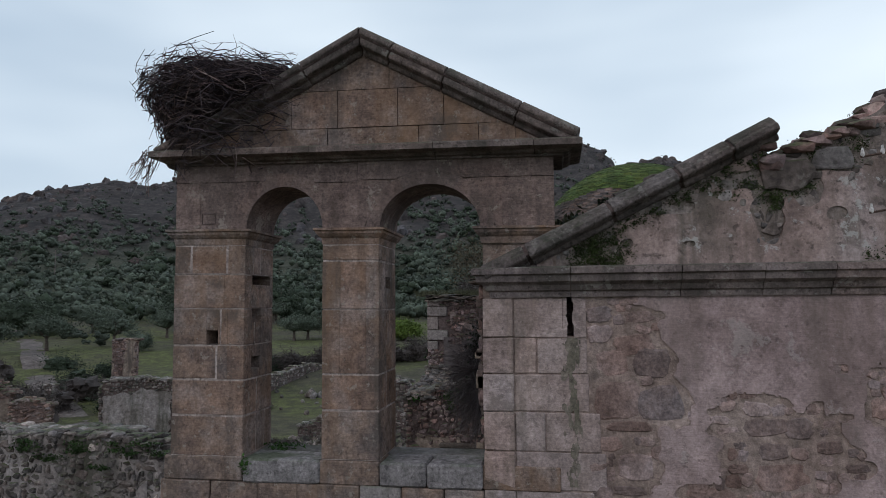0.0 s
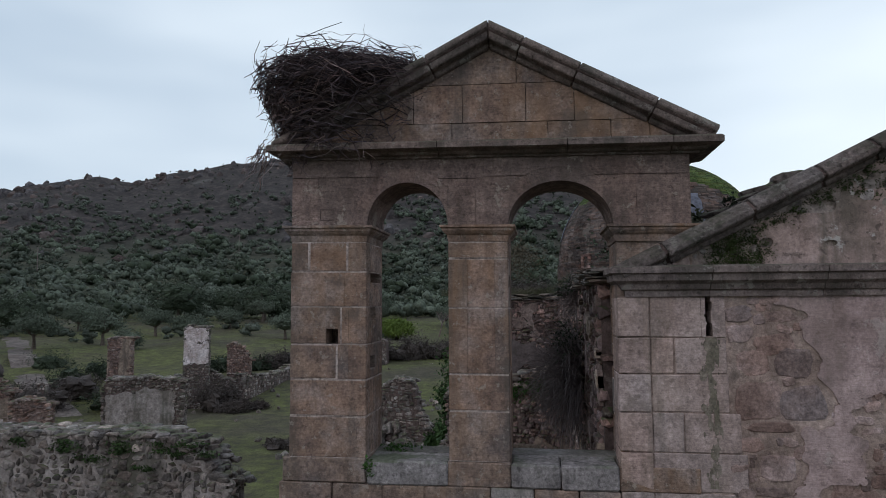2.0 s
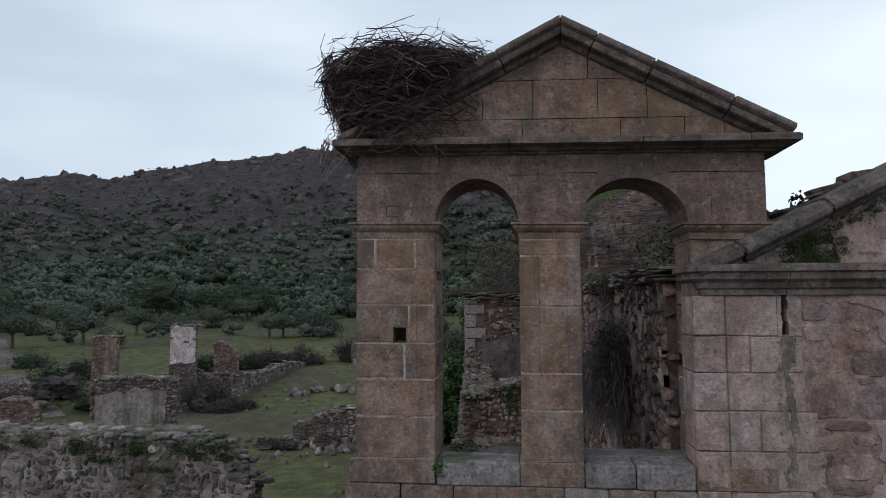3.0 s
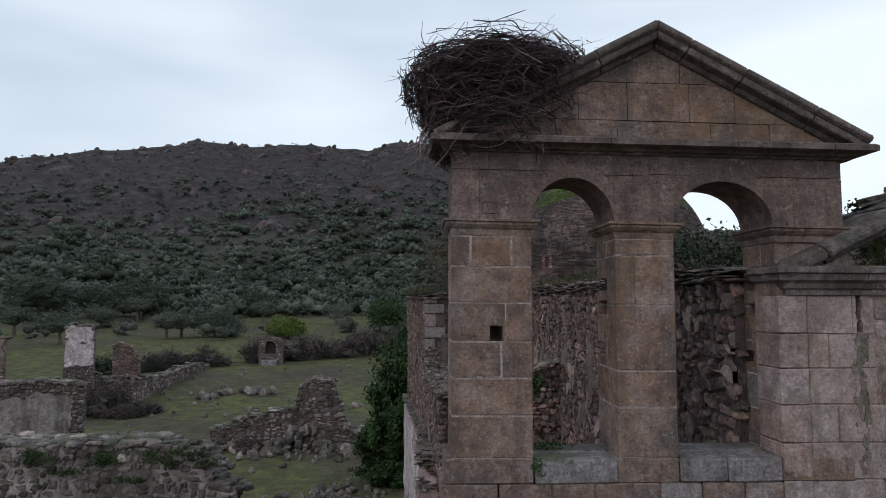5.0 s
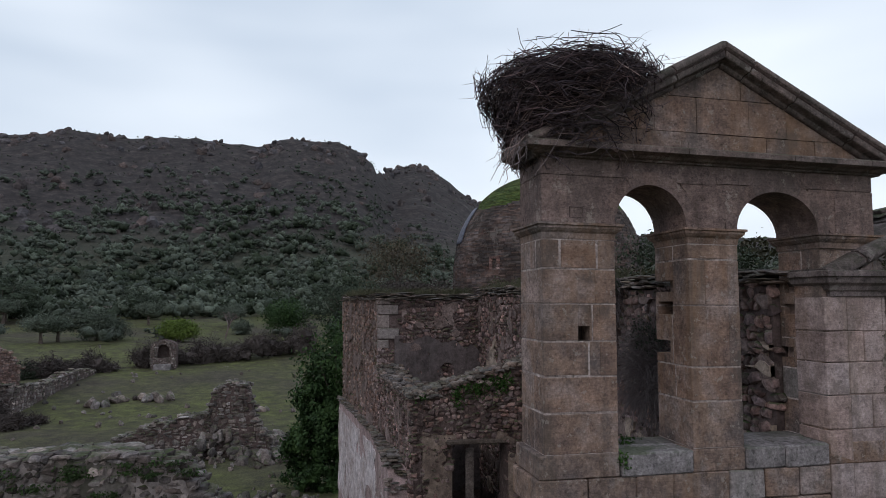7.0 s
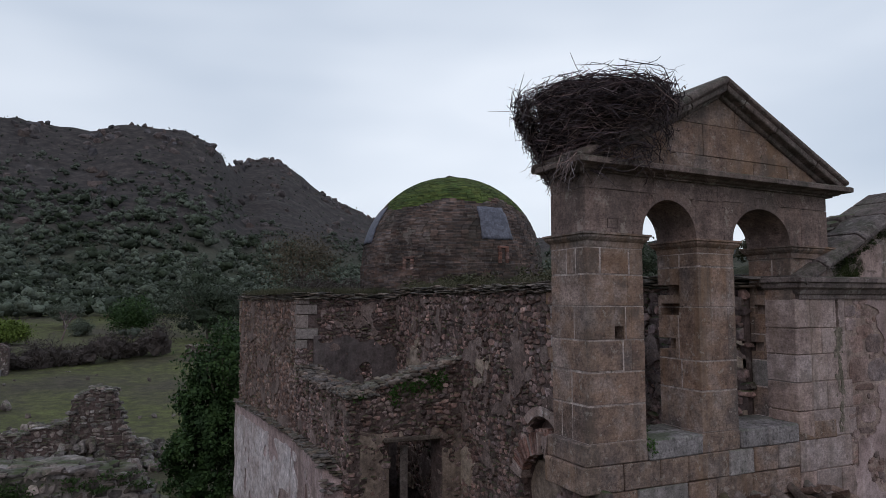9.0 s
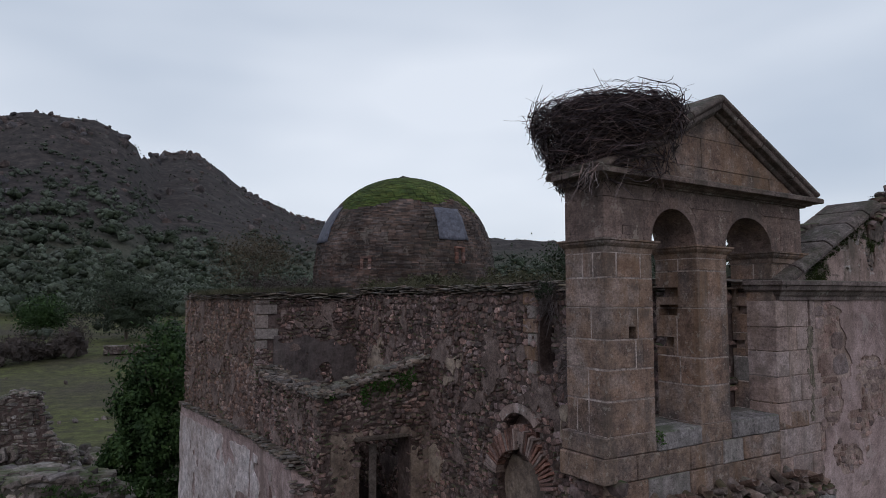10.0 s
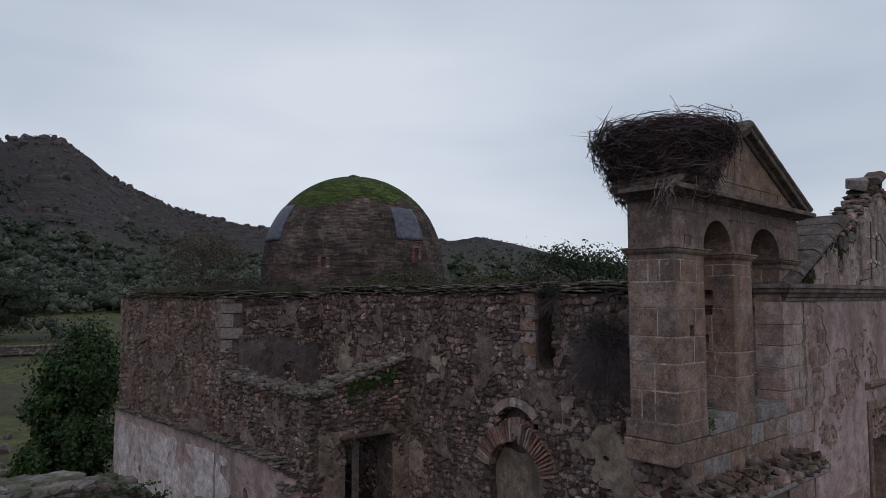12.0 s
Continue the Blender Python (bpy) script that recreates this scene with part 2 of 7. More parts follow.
RED_COLS = [(0.095, 0.068, 0.058), (0.17, 0.124, 0.107), (0.265, 0.214, 0.19)]
RED_PIECE = surface("reddish_fieldstone_piece", RED_COLS, 1.0, 16, bump=0.8, dist=0.025, rand="object", spread=0.4, spots=((0.07, 0.055, 0.05), 0.6, 1.6))
RED_RUBBLE = surface("reddish_fieldstone", RED_COLS, 1.0, 16, bump=0.8, dist=0.025, rand="island", spread=0.4,
                     spots=((0.07, 0.055, 0.05), 0.6, 1.6), moss=((0.04, 0.068, 0.02), 0.7, 2.4))
SLATE = surface("mossy_slate", [(0.080, 0.070, 0.062), (0.135, 0.117, 0.104), (0.215, 0.193, 0.172)], 1.6, 20, bump=0.7, dist=0.02, rand="island", spread=0.45,
                moss=((0.058, 0.062, 0.026), 0.5, 0.9), spots=((0.31, 0.28, 0.25), 0.55, 6.0))
PALE_SLAB = surface("lichened_slab", [(0.11, 0.099, 0.094), (0.195, 0.180, 0.175), (0.285, 0.268, 0.262)], 2.0, 20, bump=0.7, dist=0.02, rand="object", spread=0.25, hue=0.4,
                    spots=((0.33, 0.30, 0.275), 0.6, 6.0), moss=((0.06, 0.07, 0.03), 0.25, 1.5), pits=0.4)
RAKE_STONE = surface("dark_raking_stone", [(0.066, 0.056, 0.052), (0.112, 0.094, 0.087), (0.165, 0.145, 0.136)], 2.4, 34, speck=0.4, bump=0.9, dist=0.02, rand="object", spread=0.14, hue=0.4,
                     streak=((0.055, 0.049, 0.044), 0.6, 4.0), spots=((0.05, 0.046, 0.04), 0.7, 2.6), pale=((0.25, 0.225, 0.21), 0.5, 5.0), moss=((0.045, 0.055, 0.025), 0.35, 2.2), pits=0.5)
CORNICE_WORN = surface("worn_front_cornice", [(0.11, 0.090, 0.083), (0.185, 0.150, 0.138), (0.265, 0.222, 0.206)], 1.6, 40, speck=0.36, bump=0.8, dist=0.018, rand="object", spread=0.12, hue=0.4,
                       streak=((0.085, 0.074, 0.066), 0.6, 4.0), spots=((0.10, 0.083, 0.075), 0.6, 1.6), pale=((0.33, 0.30, 0.285), 0.5, 4.5), drip=((0.075, 0.064, 0.057), 0.7, 3.0), moss=((0.05, 0.065, 0.028), 0.4, 3.0), pits=0.45)
MUD = surface("earth_mortar", [(0.062, 0.045, 0.041), (0.118, 0.088, 0.080)], 2.0, 20, bump=0.9, dist=0.035, spots=((0.20, 0.168, 0.155), 0.6, 2.2))
RED_MUD = surface("red_earth_mortar", [(0.105, 0.071, 0.061), (0.185, 0.132, 0.115)], 2.0, 20, bump=0.9, dist=0.035, spots=((0.20, 0.165, 0.148), 0.5, 3.0))
BRICK = surface("old_brick", [(0.125, 0.070, 0.057), (0.195, 0.118, 0.098), (0.29, 0.225, 0.2)], 2.2, 30, bump=0.6, dist=0.012, rand="object", spread=0.45)
DOME_BRICK = surface("dome_brick", [(0.044, 0.036, 0.032), (0.076, 0.060, 0.053), (0.135, 0.108, 0.095)], 0.7, 12, bump=0.7, dist=0.02, rand="island", spread=0.45,
                     streak=((0.055, 0.05, 0.042), 0.55, 1.2), spots=((0.13, 0.062, 0.046), 0.5, 1.0), pale=((0.23, 0.20, 0.18), 0.4, 1.6))
TWIG_PALE = surface("pale_twig", [(0.10, 0.08, 0.078), (0.20, 0.165, 0.155)], 3.0, 20, bump=0.2, rand="island", spread=0.5)
LEAD = surface("grey_membrane", [(0.075, 0.08, 0.10), (0.115, 0.12, 0.145)], 1.5, 10, rough=0.6, bump=0.3, dist=0.02)
DARKWOOD = surface("weathered_wood", [(0.10, 0.085, 0.075), (0.19, 0.165, 0.15)], 3.0, 30, bump=0.5, dist=0.01)
TWIG = surface("dry_twig", [(0.034, 0.026, 0.029), (0.085, 0.066, 0.070)], 3.0, 20, bump=0.2, rand="island", spread=0.7)
BARK = surface("bark", [(0.075, 0.06, 0.05), (0.13, 0.11, 0.09)], 4.0, 24, bump=0.7)
LEAF_FIG = leafy("fig_leaves", [(0.013, 0.028, 0.010), (0.028, 0.056, 0.017), (0.052, 0.094, 0.027)], scale=0.9)
LEAF_OLIVE = leafy("olive_leaves", [(0.056, 0.069, 0.050), (0.088, 0.105, 0.078), (0.124, 0.142, 0.112)], scale=0.12, speck=2.2)
LEAF_OAK = leafy("oak_leaves", [(0.024, 0.033, 0.021), (0.046, 0.060, 0.036)], scale=0.2, speck=2.2)
LEAF_SCRUB = leafy("scrub_leaves", [(0.046, 0.056, 0.043), (0.068, 0.080, 0.062), (0.092, 0.104, 0.085)], scale=0.02, speck=1.5)
LEAF_YELLOW = leafy("yellow_green_leaves", [(0.07, 0.105, 0.018), (0.11, 0.15, 0.03)])
LEAF_BROWN = leafy("russet_twigs", [(0.044, 0.035, 0.025), (0.080, 0.062, 0.042), (0.105, 0.085, 0.055)], scale=1.5)
LEAF_DRY = leafy("dry_brush", [(0.048, 0.038, 0.036), (0.078, 0.062, 0.058)])
WEED = leafy("weeds", [(0.038, 0.040, 0.021), (0.064, 0.062, 0.034), (0.112, 0.095, 0.069)], scale=1.2)
DARK_IVY = leafy("wall_pennywort", [(0.024, 0.040, 0.014), (0.042, 0.075, 0.022)], scale=2.0)
IVY = leafy("ivy_leaves", [(0.025, 0.058, 0.013), (0.045, 0.095, 0.02)], scale=2.0)


def ground_material():
    m, n, l, b = nodes_of("meadow_and_heath")
    g = n.new("ShaderNodeNewGeometry")
    pos = g.outputs["Position"]
    big = noise_at(n, l, pos, 0.05, 6, 0.65)
    mid = noise_at(n, l, pos, 0.9, 6, 0.7)
    fine = noise_at(n, l, pos, 9.0, 4, 0.7)
    grass = ramp(n, l, mid, [(0.34, (0.066, 0.058, 0.042)), (0.48, (0.086, 0.090, 0.041)), (0.62, (0.125, 0.132, 0.054))])
    earth = ramp(n, l, mid, [(0.35, (0.055, 0.046, 0.038)), (0.65, (0.088, 0.074, 0.062))])
    low = mixrgb(n, l, grass, earth, ramp(n, l, big, [(0.44, 0.0), (0.60, 0.85)]))
    low = mixrgb(n, l, low, (0.046, 0.046, 0.026), ramp(n, l, noise_at(n, l, pos, 0.28, 7, 0.75), [(0.54, 0.0), (0.64, 0.6)]))
    heath = ramp(n, l, noise_at(n, l, pos, 0.16, 10, 0.82), [(0.38, (0.027, 0.026, 0.026)), (0.50, (0.048, 0.041, 0.041)), (0.62, (0.084, 0.069, 0.066))])
    rock = ramp(n, l, noise_at(n, l, pos, 0.3, 8, 0.75), [(0.4, (0.075, 0.069, 0.067)), (0.6, (0.135, 0.124, 0.118))])
    heath = mixrgb(n, l, heath, rock, ramp(n, l, noise_at(n, l, pos, 0.06, 9, 0.8), [(0.585, 0.0), (0.635, 0.75)]))
    grove = ramp(n, l, noise_at(n, l, pos, 0.25, 7, 0.75), [(0.36, (0.045, 0.050, 0.036)), (0.52, (0.072, 0.077, 0.054)), (0.66, (0.110, 0.106, 0.080))])
    sx = n.new("ShaderNodeSeparateXYZ")
    l.new(pos, sx.inputs[0])
    mr = n.new("ShaderNodeMapRange")
    mr.inputs["From Min"].default_value, mr.inputs["From Max"].default_value = 3.2, 5.6
    l.new(sx.outputs[2], mr.inputs["Value"])
    up = n.new("ShaderNodeMapRange")
    up.inputs["From Min"].default_value, up.inputs["From Max"].default_value = 16.0, 44.0
    l.new(sx.outputs[2], up.inputs["Value"])
    c = mixrgb(n, l, mixrgb(n, l, low, grove, mr.outputs[0]), heath, up.outputs[0])
    c = mixrgb(n, l, c, ramp(n, l, fine, [(0.28, 0.5), (0.72, 1.45)]), 1.0, "MULTIPLY")
    l.new(c, b.inputs["Base Color"])
    b.inputs["Roughness"].default_value = 0.95
    b.inputs["Specular IOR Level"].default_value = 0.1
    bp = n.new("ShaderNodeBump")
    bp.inputs["Strength"].default_value, bp.inputs["Distance"].default_value = 0.7, 0.15
    l.new(mixrgb(n, l, fine, mid, 0.5), bp.inputs["Height"])
    l.new(bp.outputs[0], b.inputs["Normal"])
    return m


GROUND = ground_material()


def dome_material():
    """Brick courses, mossy towards the crown."""
    m = surface("mossy_dome_crown", [(0.03, 0.045, 0.014), (0.055, 0.082, 0.02), (0.075, 0.10, 0.03)], 1.2, 16, bump=0.9, dist=0.05, rand="island", spread=0.35)
    return m


DOME_MOSS = dome_material()

# ---- makers ----
def hang(ob, parent):
    if parent is not None:
        ob.parent = parent
    return ob


def mesh_object(name, verts, faces, material, parent=None, label="", smooth=False):
    me = bpy.data.meshes.new(name)
    me.from_pydata([tuple(v) for v in verts], [], [tuple(f) for f in faces])
    me.materials.append(material)
    me.polygons.foreach_set("use_smooth", [smooth] * len(me.polygons))
    me.update()
    ob = hang(new(name, me), parent)
    if label:
        tagged(ob, label)
    return ob


def array_object(name, verts, quads, material, parent=None, label="", smooth=False):
    """One mesh from numpy arrays, all faces with as many corners as quads has columns."""
    k = quads.shape[1]
    me = bpy.data.meshes.new(name)
    me.vertices.add(len(verts))
    me.vertices.foreach_set("co", np.ascontiguousarray(verts, dtype=np.float32).ravel())
    me.loops.add(quads.size)
    me.loops.foreach_set("vertex_index", np.ascontiguousarray(quads, dtype=np.int32).ravel())
    me.polygons.add(len(quads))
    me.polygons.foreach_set("loop_start", np.arange(0, quads.size, k, dtype=np.int32))
    me.materials.append(material)
    me.polygons.foreach_set("use_smooth", [smooth] * len(quads))
    me.update(calc_edges=True)
    ob = hang(new(name, me), parent)
    if label:
        tagged(ob, label)
    return ob


def part(name, bm, material, parent, label=""):
    me = bpy.data.meshes.new(name)
    bm.to_mesh(me)
    bm.free()
    me.materials.append(material)
    ob = hang(new(name, me), parent)
    if label:
        tagged(ob, label)
    return ob


def thing(name, label, category, group="", kind="", at=(0, 0, 0)):
    ob = new(name)
    ob.empty_display_size = 0.2
    return tagged(ob, label, category, group, kind)


def block_mesh(name, x0, x1, y0, y1, z0, z1, material, parent, bevel=0.012, wobble=0.006, label="", rng=random):
    """One dressed block with worn edges."""
    bm = bmesh.new()
    bmesh.ops.create_cube(bm, size=1)
    for v in bm.verts:
        v.co = Vector(((x0 + x1) / 2 + v.co.x * (x1 - x0), (y0 + y1) / 2 + v.co.y * (y1 - y0), (z0 + z1) / 2 + v.co.z * (z1 - z0)))
        v.co += Vector([rng.uniform(-wobble, wobble) for _ in range(3)])
    bmesh.ops.bevel(bm, geom=list(bm.edges), offset=bevel, segments=1, affect="EDGES")
    return part(name, bm, material, parent, label)


def prism(name, outline, y0, y1, material, parent, label="", bevel=0.0):
    """An outline in x and z, swept from y0 to y1."""
    bm = bmesh.new()
    a = [bm.verts.new((x, y0, z)) for x, z in outline]
    b = [bm.verts.new((x, y1, z)) for x, z in outline]
    bm.faces.new(a)
    bm.faces.new(b[::-1])
    for i in range(len(a)):
        j = (i + 1) % len(a)
        bm.faces.new((a[j], a[i], b[i], b[j]))
    bmesh.ops.recalc_face_normals(bm, faces=bm.faces)
    if bevel:
        bmesh.ops.bevel(bm, geom=list(bm.edges), offset=bevel, segments=1, affect="EDGES")
    return part(name, bm, material, parent, label)


def sweep(name, profile, path, material, parent, label="", closed=False):
    """A moulding: profile rows (out, z) carried along a plan path whose right hand is the outside, with mitred corners."""
    pts = [Vector(p) for p in path]
    n = len(pts)
    rings = []
    for i, p in enumerate(pts):
        dirs = []
        if i > 0 or closed:
            dirs.append((p - pts[i - 1]).normalized())
        if i < n - 1 or closed:
            dirs.append((pts[(i + 1) % n] - p).normalized())
        nor = [Vector((d.y, -d.x)) for d in dirs]
        m = sum(nor, Vector((0, 0))).normalized()
        m /= max(0.3, m.dot(nor[0]))
        rings.append([(p.x + m.x * o, p.y + m.y * o, z) for o, z in profile])
    k = len(profile)
    verts = [v for r in rings for v in r]
    faces = []
    for i in range(n if closed else n - 1):
        j = (i + 1) % n
        for a in range(k):
            b = (a + 1) % k
            faces.append((i * k + a, j * k + a, j * k + b, i * k + b))
    if not closed:
        faces += [tuple(range(k - 1, -1, -1)), tuple((n - 1) * k + a for a in range(k))]
    return mesh_object(name, verts, faces, material, parent, label)


def unit_stone(seed):
    """A rough stone about 1 across: a hull of points on a rounded box."""
    r = random.Random(seed)
    bm = bmesh.new()
    e = r.uniform(3.5, 8.0)
    for k in range(22):
        t, f = math.acos(1 - 2 * (k + 0.5) / 22), k * 2.39996 + r.uniform(-0.5, 0.5)
        q = Vector((math.sin(t) * math.cos(f), math.sin(t) * math.sin(f), math.cos(t)))
        s = (abs(q.x) ** e + abs(q.y) ** e + abs(q.z) ** e) ** (-1 / e)
        bm.verts.new(q * s * 0.5 * r.uniform(0.86, 1.06))
    out = bmesh.ops.convex_hull(bm, input=bm.verts)
    bmesh.ops.delete(bm, geom=[g for g in out["geom_interior"] if isinstance(g, bmesh.types.BMVert)], context="VERTS")
    bmesh.ops.triangulate(bm, faces=bm.faces)
    bm.verts.index_update()
    v = np.array([x.co[:] for x in bm.verts], dtype=np.float32)
    f = np.array([[x.index for x in y.verts] for y in bm.faces], dtype=np.int32)
    bm.free()
    return v, f


def pillow_stone(seed):
    """A stone of a flush face, about 1 across: an uneven rounded outline, slightly domed in front."""
    r = random.Random(seed)
    k, e = 13, r.uniform(3.0, 7.0)
    rim = []
    for i in range(k):
        a = 2 * math.pi * (i + r.uniform(-0.25, 0.25)) / k
        q = (abs(math.cos(a)) ** e + abs(math.sin(a)) ** e) ** (-1 / e) * 0.5 * r.uniform(0.84, 1.06)
        rim.append((q * math.cos(a), q * math.sin(a)))
    v = [(x, y, -0.5) for x, y in rim] + [(x * 0.98, y * 0.98, 0.42 + r.uniform(-0.03, 0.03)) for x, y in rim] + [(x * 0.84, y * 0.84, 0.48 + r.uniform(-0.02, 0.02)) for x, y in rim] + [(0, 0, 0.5)]
    f = []
    for i in range(k):
        j = (i + 1) % k
        f += [(i, j, k + j), (i, k + j, k + i), (k + i, k + j, 2 * k + j), (k + i, 2 * k + j, 2 * k + i), (2 * k + i, 2 * k + j, 3 * k)]
    return np.array(v, dtype=np.float32), np.array(f, dtype=np.int32)


STONES = [unit_stone(s) for s in range(14)] + [pillow_stone(s) for s in range(10)]
PILLOWS = (14, 24)
STONE_MESHES = {}


def stone_mesh(k, material):
    key = (k, material.name)
    if key not in STONE_MESHES:
        v, f = STONES[k]
        me = bpy.data.meshes.new("stone")
        me.from_pydata([tuple(map(float, p)) for p in v], [], [tuple(map(int, q)) for q in f])
        me.materials.append(material)
        me.polygons.foreach_set("use_smooth", [False] * len(me.polygons))
        STONE_MESHES[key] = me
    return STONE_MESHES[key]


def lay_stones(placed, parent, near_material, joined_material, near=lambda p: False, name="stone", joined_name="rubble"):
    """placed: rows of (variant, matrix). Up to 300 of those in the near stretch are pieces; the rest is one joined mesh."""
    V, F, base, pieces = [], [], 0, 0
    for k, m in placed:
        if pieces < 300 and near(m.translation):
            ob = hang(new(name, stone_mesh(k, near_material)), parent)
            ob.matrix_basis = m
            pieces += 1
        else:
            v, f = STONES[k]
            a = np.array(m, dtype=np.float32)
            V.append(v @ a[:3, :3].T + a[:3, 3])
            F.append(f + base)
            base += len(v)
    if V:
        tagged(array_object(joined_name, np.vstack(V), np.vstack(F), joined_material, parent), kind="stuff")


def frame_of(P0, U, N):
    """The matrix that turns (along, up, out) into the world."""
    U, N = Vector(U).normalized(), Vector(N).normalized()
    Z = Vector((0, 0, 1))
    m = Matrix((U, Z, N)).transposed().to_4x4()
    m.translation = Vector(P0)
    return m


def rubble_face(P0, U, N, length, z0, ztop, keep, seed, h=(0.13, 0.30), w=(0.14, 0.36), proud=0.02, depth=0.22, loose=0.0, tilt=0.2, jut=0.04, kinds=(0, 14)):
    """Stones of a rubble face in wavering, broken courses with small packing stones; ztop(u) and keep(u, z) bound it."""
    r = random.Random(seed)
    M = frame_of(P0, U, N)
    placed, z = [], z0 - 0.3
    top = max(ztop(length * i / 40) for i in range(41)) + 0.3

    def put(cu, cz, ww, hh, turn):
        if 0 < cu < length and z0 < cz < ztop(cu) - 0.02 and keep(cu, cz):
            m = M @ Matrix.Translation((cu, cz, -depth * 0.36 + proud + r.uniform(-jut, jut)))
            m = m @ Euler((r.uniform(-tilt, tilt), r.uniform(-tilt, tilt), r.uniform(-turn, turn))).to_matrix().to_4x4()
            placed.append((r.randrange(*kinds), m @ Matrix.Diagonal((ww, hh, depth, 1))))

    while z < top:
        hh = r.uniform(*h)
        u = -r.uniform(0, w[0])
        while u < length:
            ww = r.uniform(*w)
            if r.random() < 0.25:
                ww *= 0.6
            wave = 0.16 * noise.noise(Vector((u * 0.9 + seed, z * 0.6, 0))) + 0.05 * noise.noise(Vector((u * 3.1, z * 2, seed)))
            if r.random() >= loose:
                if hh > 0.19 and r.random() < 0.45:
                    s = r.uniform(0.35, 0.65)
                    put(u + ww / 2, z + wave + hh * s / 2, ww * 1.04, hh * s * 1.05, 0.3)
                    put(u + ww / 2 + r.uniform(-0.04, 0.04), z + wave + hh * (1 + s) / 2, ww * r.uniform(0.7, 1.04), hh * (1 - s) * 1.05, 0.3)
                else:
                    put(u + ww / 2, z + wave + hh / 2 + r.uniform(-0.03, 0.03), ww * 1.05, hh * r.uniform(0.85, 1.08), 0.35)
            if r.random() < 0.35:
                put(u + r.uniform(-0.03, 0.03), z + wave + r.uniform(0, hh), 0.09, 0.07, 1.0)
            u += ww
        z += hh
    return placed


def slab_stones(P0, U, N, length, ztop, width, seed, layers=4, size=(0.16, 0.42), t=(0.02, 0.045), over=0.06):
    """Flat stones bedded on a wall's top."""
    r = random.Random(seed)
    M = frame_of(P0, U, N)
    placed = []
    for k in range(layers):
        d = over
        while d > -width - over * 0.5:
            u = -0.1
            dd = r.uniform(*size) * 0.8
            while u < length:
                ww, tt = r.uniform(*size), r.uniform(*t)
                if r.random() < 0.93 - 0.12 * k:
                    m = M @ Matrix.Translation((u + ww / 2, ztop(max(0, min(length, u + ww / 2))) + k * 0.04 + r.uniform(-0.02, 0.02), d - dd / 2 + r.uniform(-0.05, 0.05)))
                    m = m @ Euler((r.uniform(-0.07, 0.07), r.uniform(-0.5, 0.5), r.uniform(-0.06, 0.06))).to_matrix().to_4x4()
                    placed.append((r.randrange(14), m @ Matrix.Diagonal((ww * 1.2, tt * 1.5, dd * 1.25, 1))))
                u += ww
            d -= dd
    return placed


def cells(name, P0, U, N, u0, u1, z0, z1, step, keep, thick, material, parent, label="", rough=0.0, smooth=3, seed=0):
    """A slab cut to any outline: the cells whose middle keep(u, z) takes, with closed rims. Its face lies at 0, its back at -thick."""
    nu, nz = max(1, round((u1 - u0) / step)), max(1, round((z1 - z0) / step))
    du, dz = (u1 - u0) / nu, (z1 - z0) / nz
    on = np.zeros((nu + 2, nz + 2), dtype=bool)
    for i in range(nu):
        for j in range(nz):
            on[i + 1, j + 1] = keep(u0 + (i + 0.5) * du, z0 + (j + 0.5) * dz)
    us, zs = np.meshgrid(u0 + np.arange(nu + 1) * du, z0 + np.arange(nz + 1) * dz, indexing="ij")
    a, b, c, d = on[:-1, :-1], on[1:, :-1], on[:-1, 1:], on[1:, 1:]
    cnt = a.astype(int) + b + c + d
    rim = (cnt > 0) & (cnt < 4)
    for _ in range(smooth):
        su, sz, sn = np.zeros_like(us), np.zeros_like(us), np.zeros_like(us)
        for di, dj in ((1, 0), (-1, 0), (0, 1), (0, -1)):
            to = (slice(max(di, 0), nu + 1 + min(di, 0)), slice(max(dj, 0), nz + 1 + min(dj, 0)))
            of = (slice(max(-di, 0), nu + 1 + min(-di, 0)), slice(max(-dj, 0), nz + 1 + min(-dj, 0)))
            su[to] += us[of] * rim[of]
            sz[to] += zs[of] * rim[of]
            sn[to] += rim[of]
        ok = rim & (sn >= 2)
        ok[0], ok[-1], ok[:, 0] = False, False, False
        us = np.where(ok, 0.5 * us + 0.5 * su / np.maximum(sn, 1), us)
        zs = np.where(ok, 0.5 * zs + 0.5 * sz / np.maximum(sn, 1), zs)
    M = frame_of(P0, U, N)
    ids = -np.ones((nu + 1, nz + 1), dtype=int)
    verts, faces = [], []
    for i, j in zip(*np.nonzero(cnt > 0)):
        ids[i, j] = len(verts)
        q = Vector((us[i, j], zs[i, j], 0))
        off = rough * noise.noise(Vector((us[i, j] * 1.7 + seed, zs[i, j] * 1.7, 0.3))) if rough else 0.0
        verts.append(M @ (q + Vector((0, 0, off))))
        verts.append(M @ (q - Vector((0, 0, thick))))
    for i in range(nu):
        for j in range(nz):
            if on[i + 1, j + 1]:
                p, q, s, t = ids[i, j], ids[i + 1, j], ids[i + 1, j + 1], ids[i, j + 1]
                faces += [(p, q, s, t), (t + 1, s + 1, q + 1, p + 1)]
                if not on[i, j + 1]:
                    faces.append((t, t + 1, p + 1, p))
                if not on[i + 2, j + 1]:
                    faces.append((q, q + 1, s + 1, s))
                if not on[i + 1, j]:
                    faces.append((p, p + 1, q + 1, q))
                if not on[i + 1, j + 2]:
                    faces.append((s, s + 1, t + 1, t))
    return mesh_object(name, verts, faces, material, parent, label)


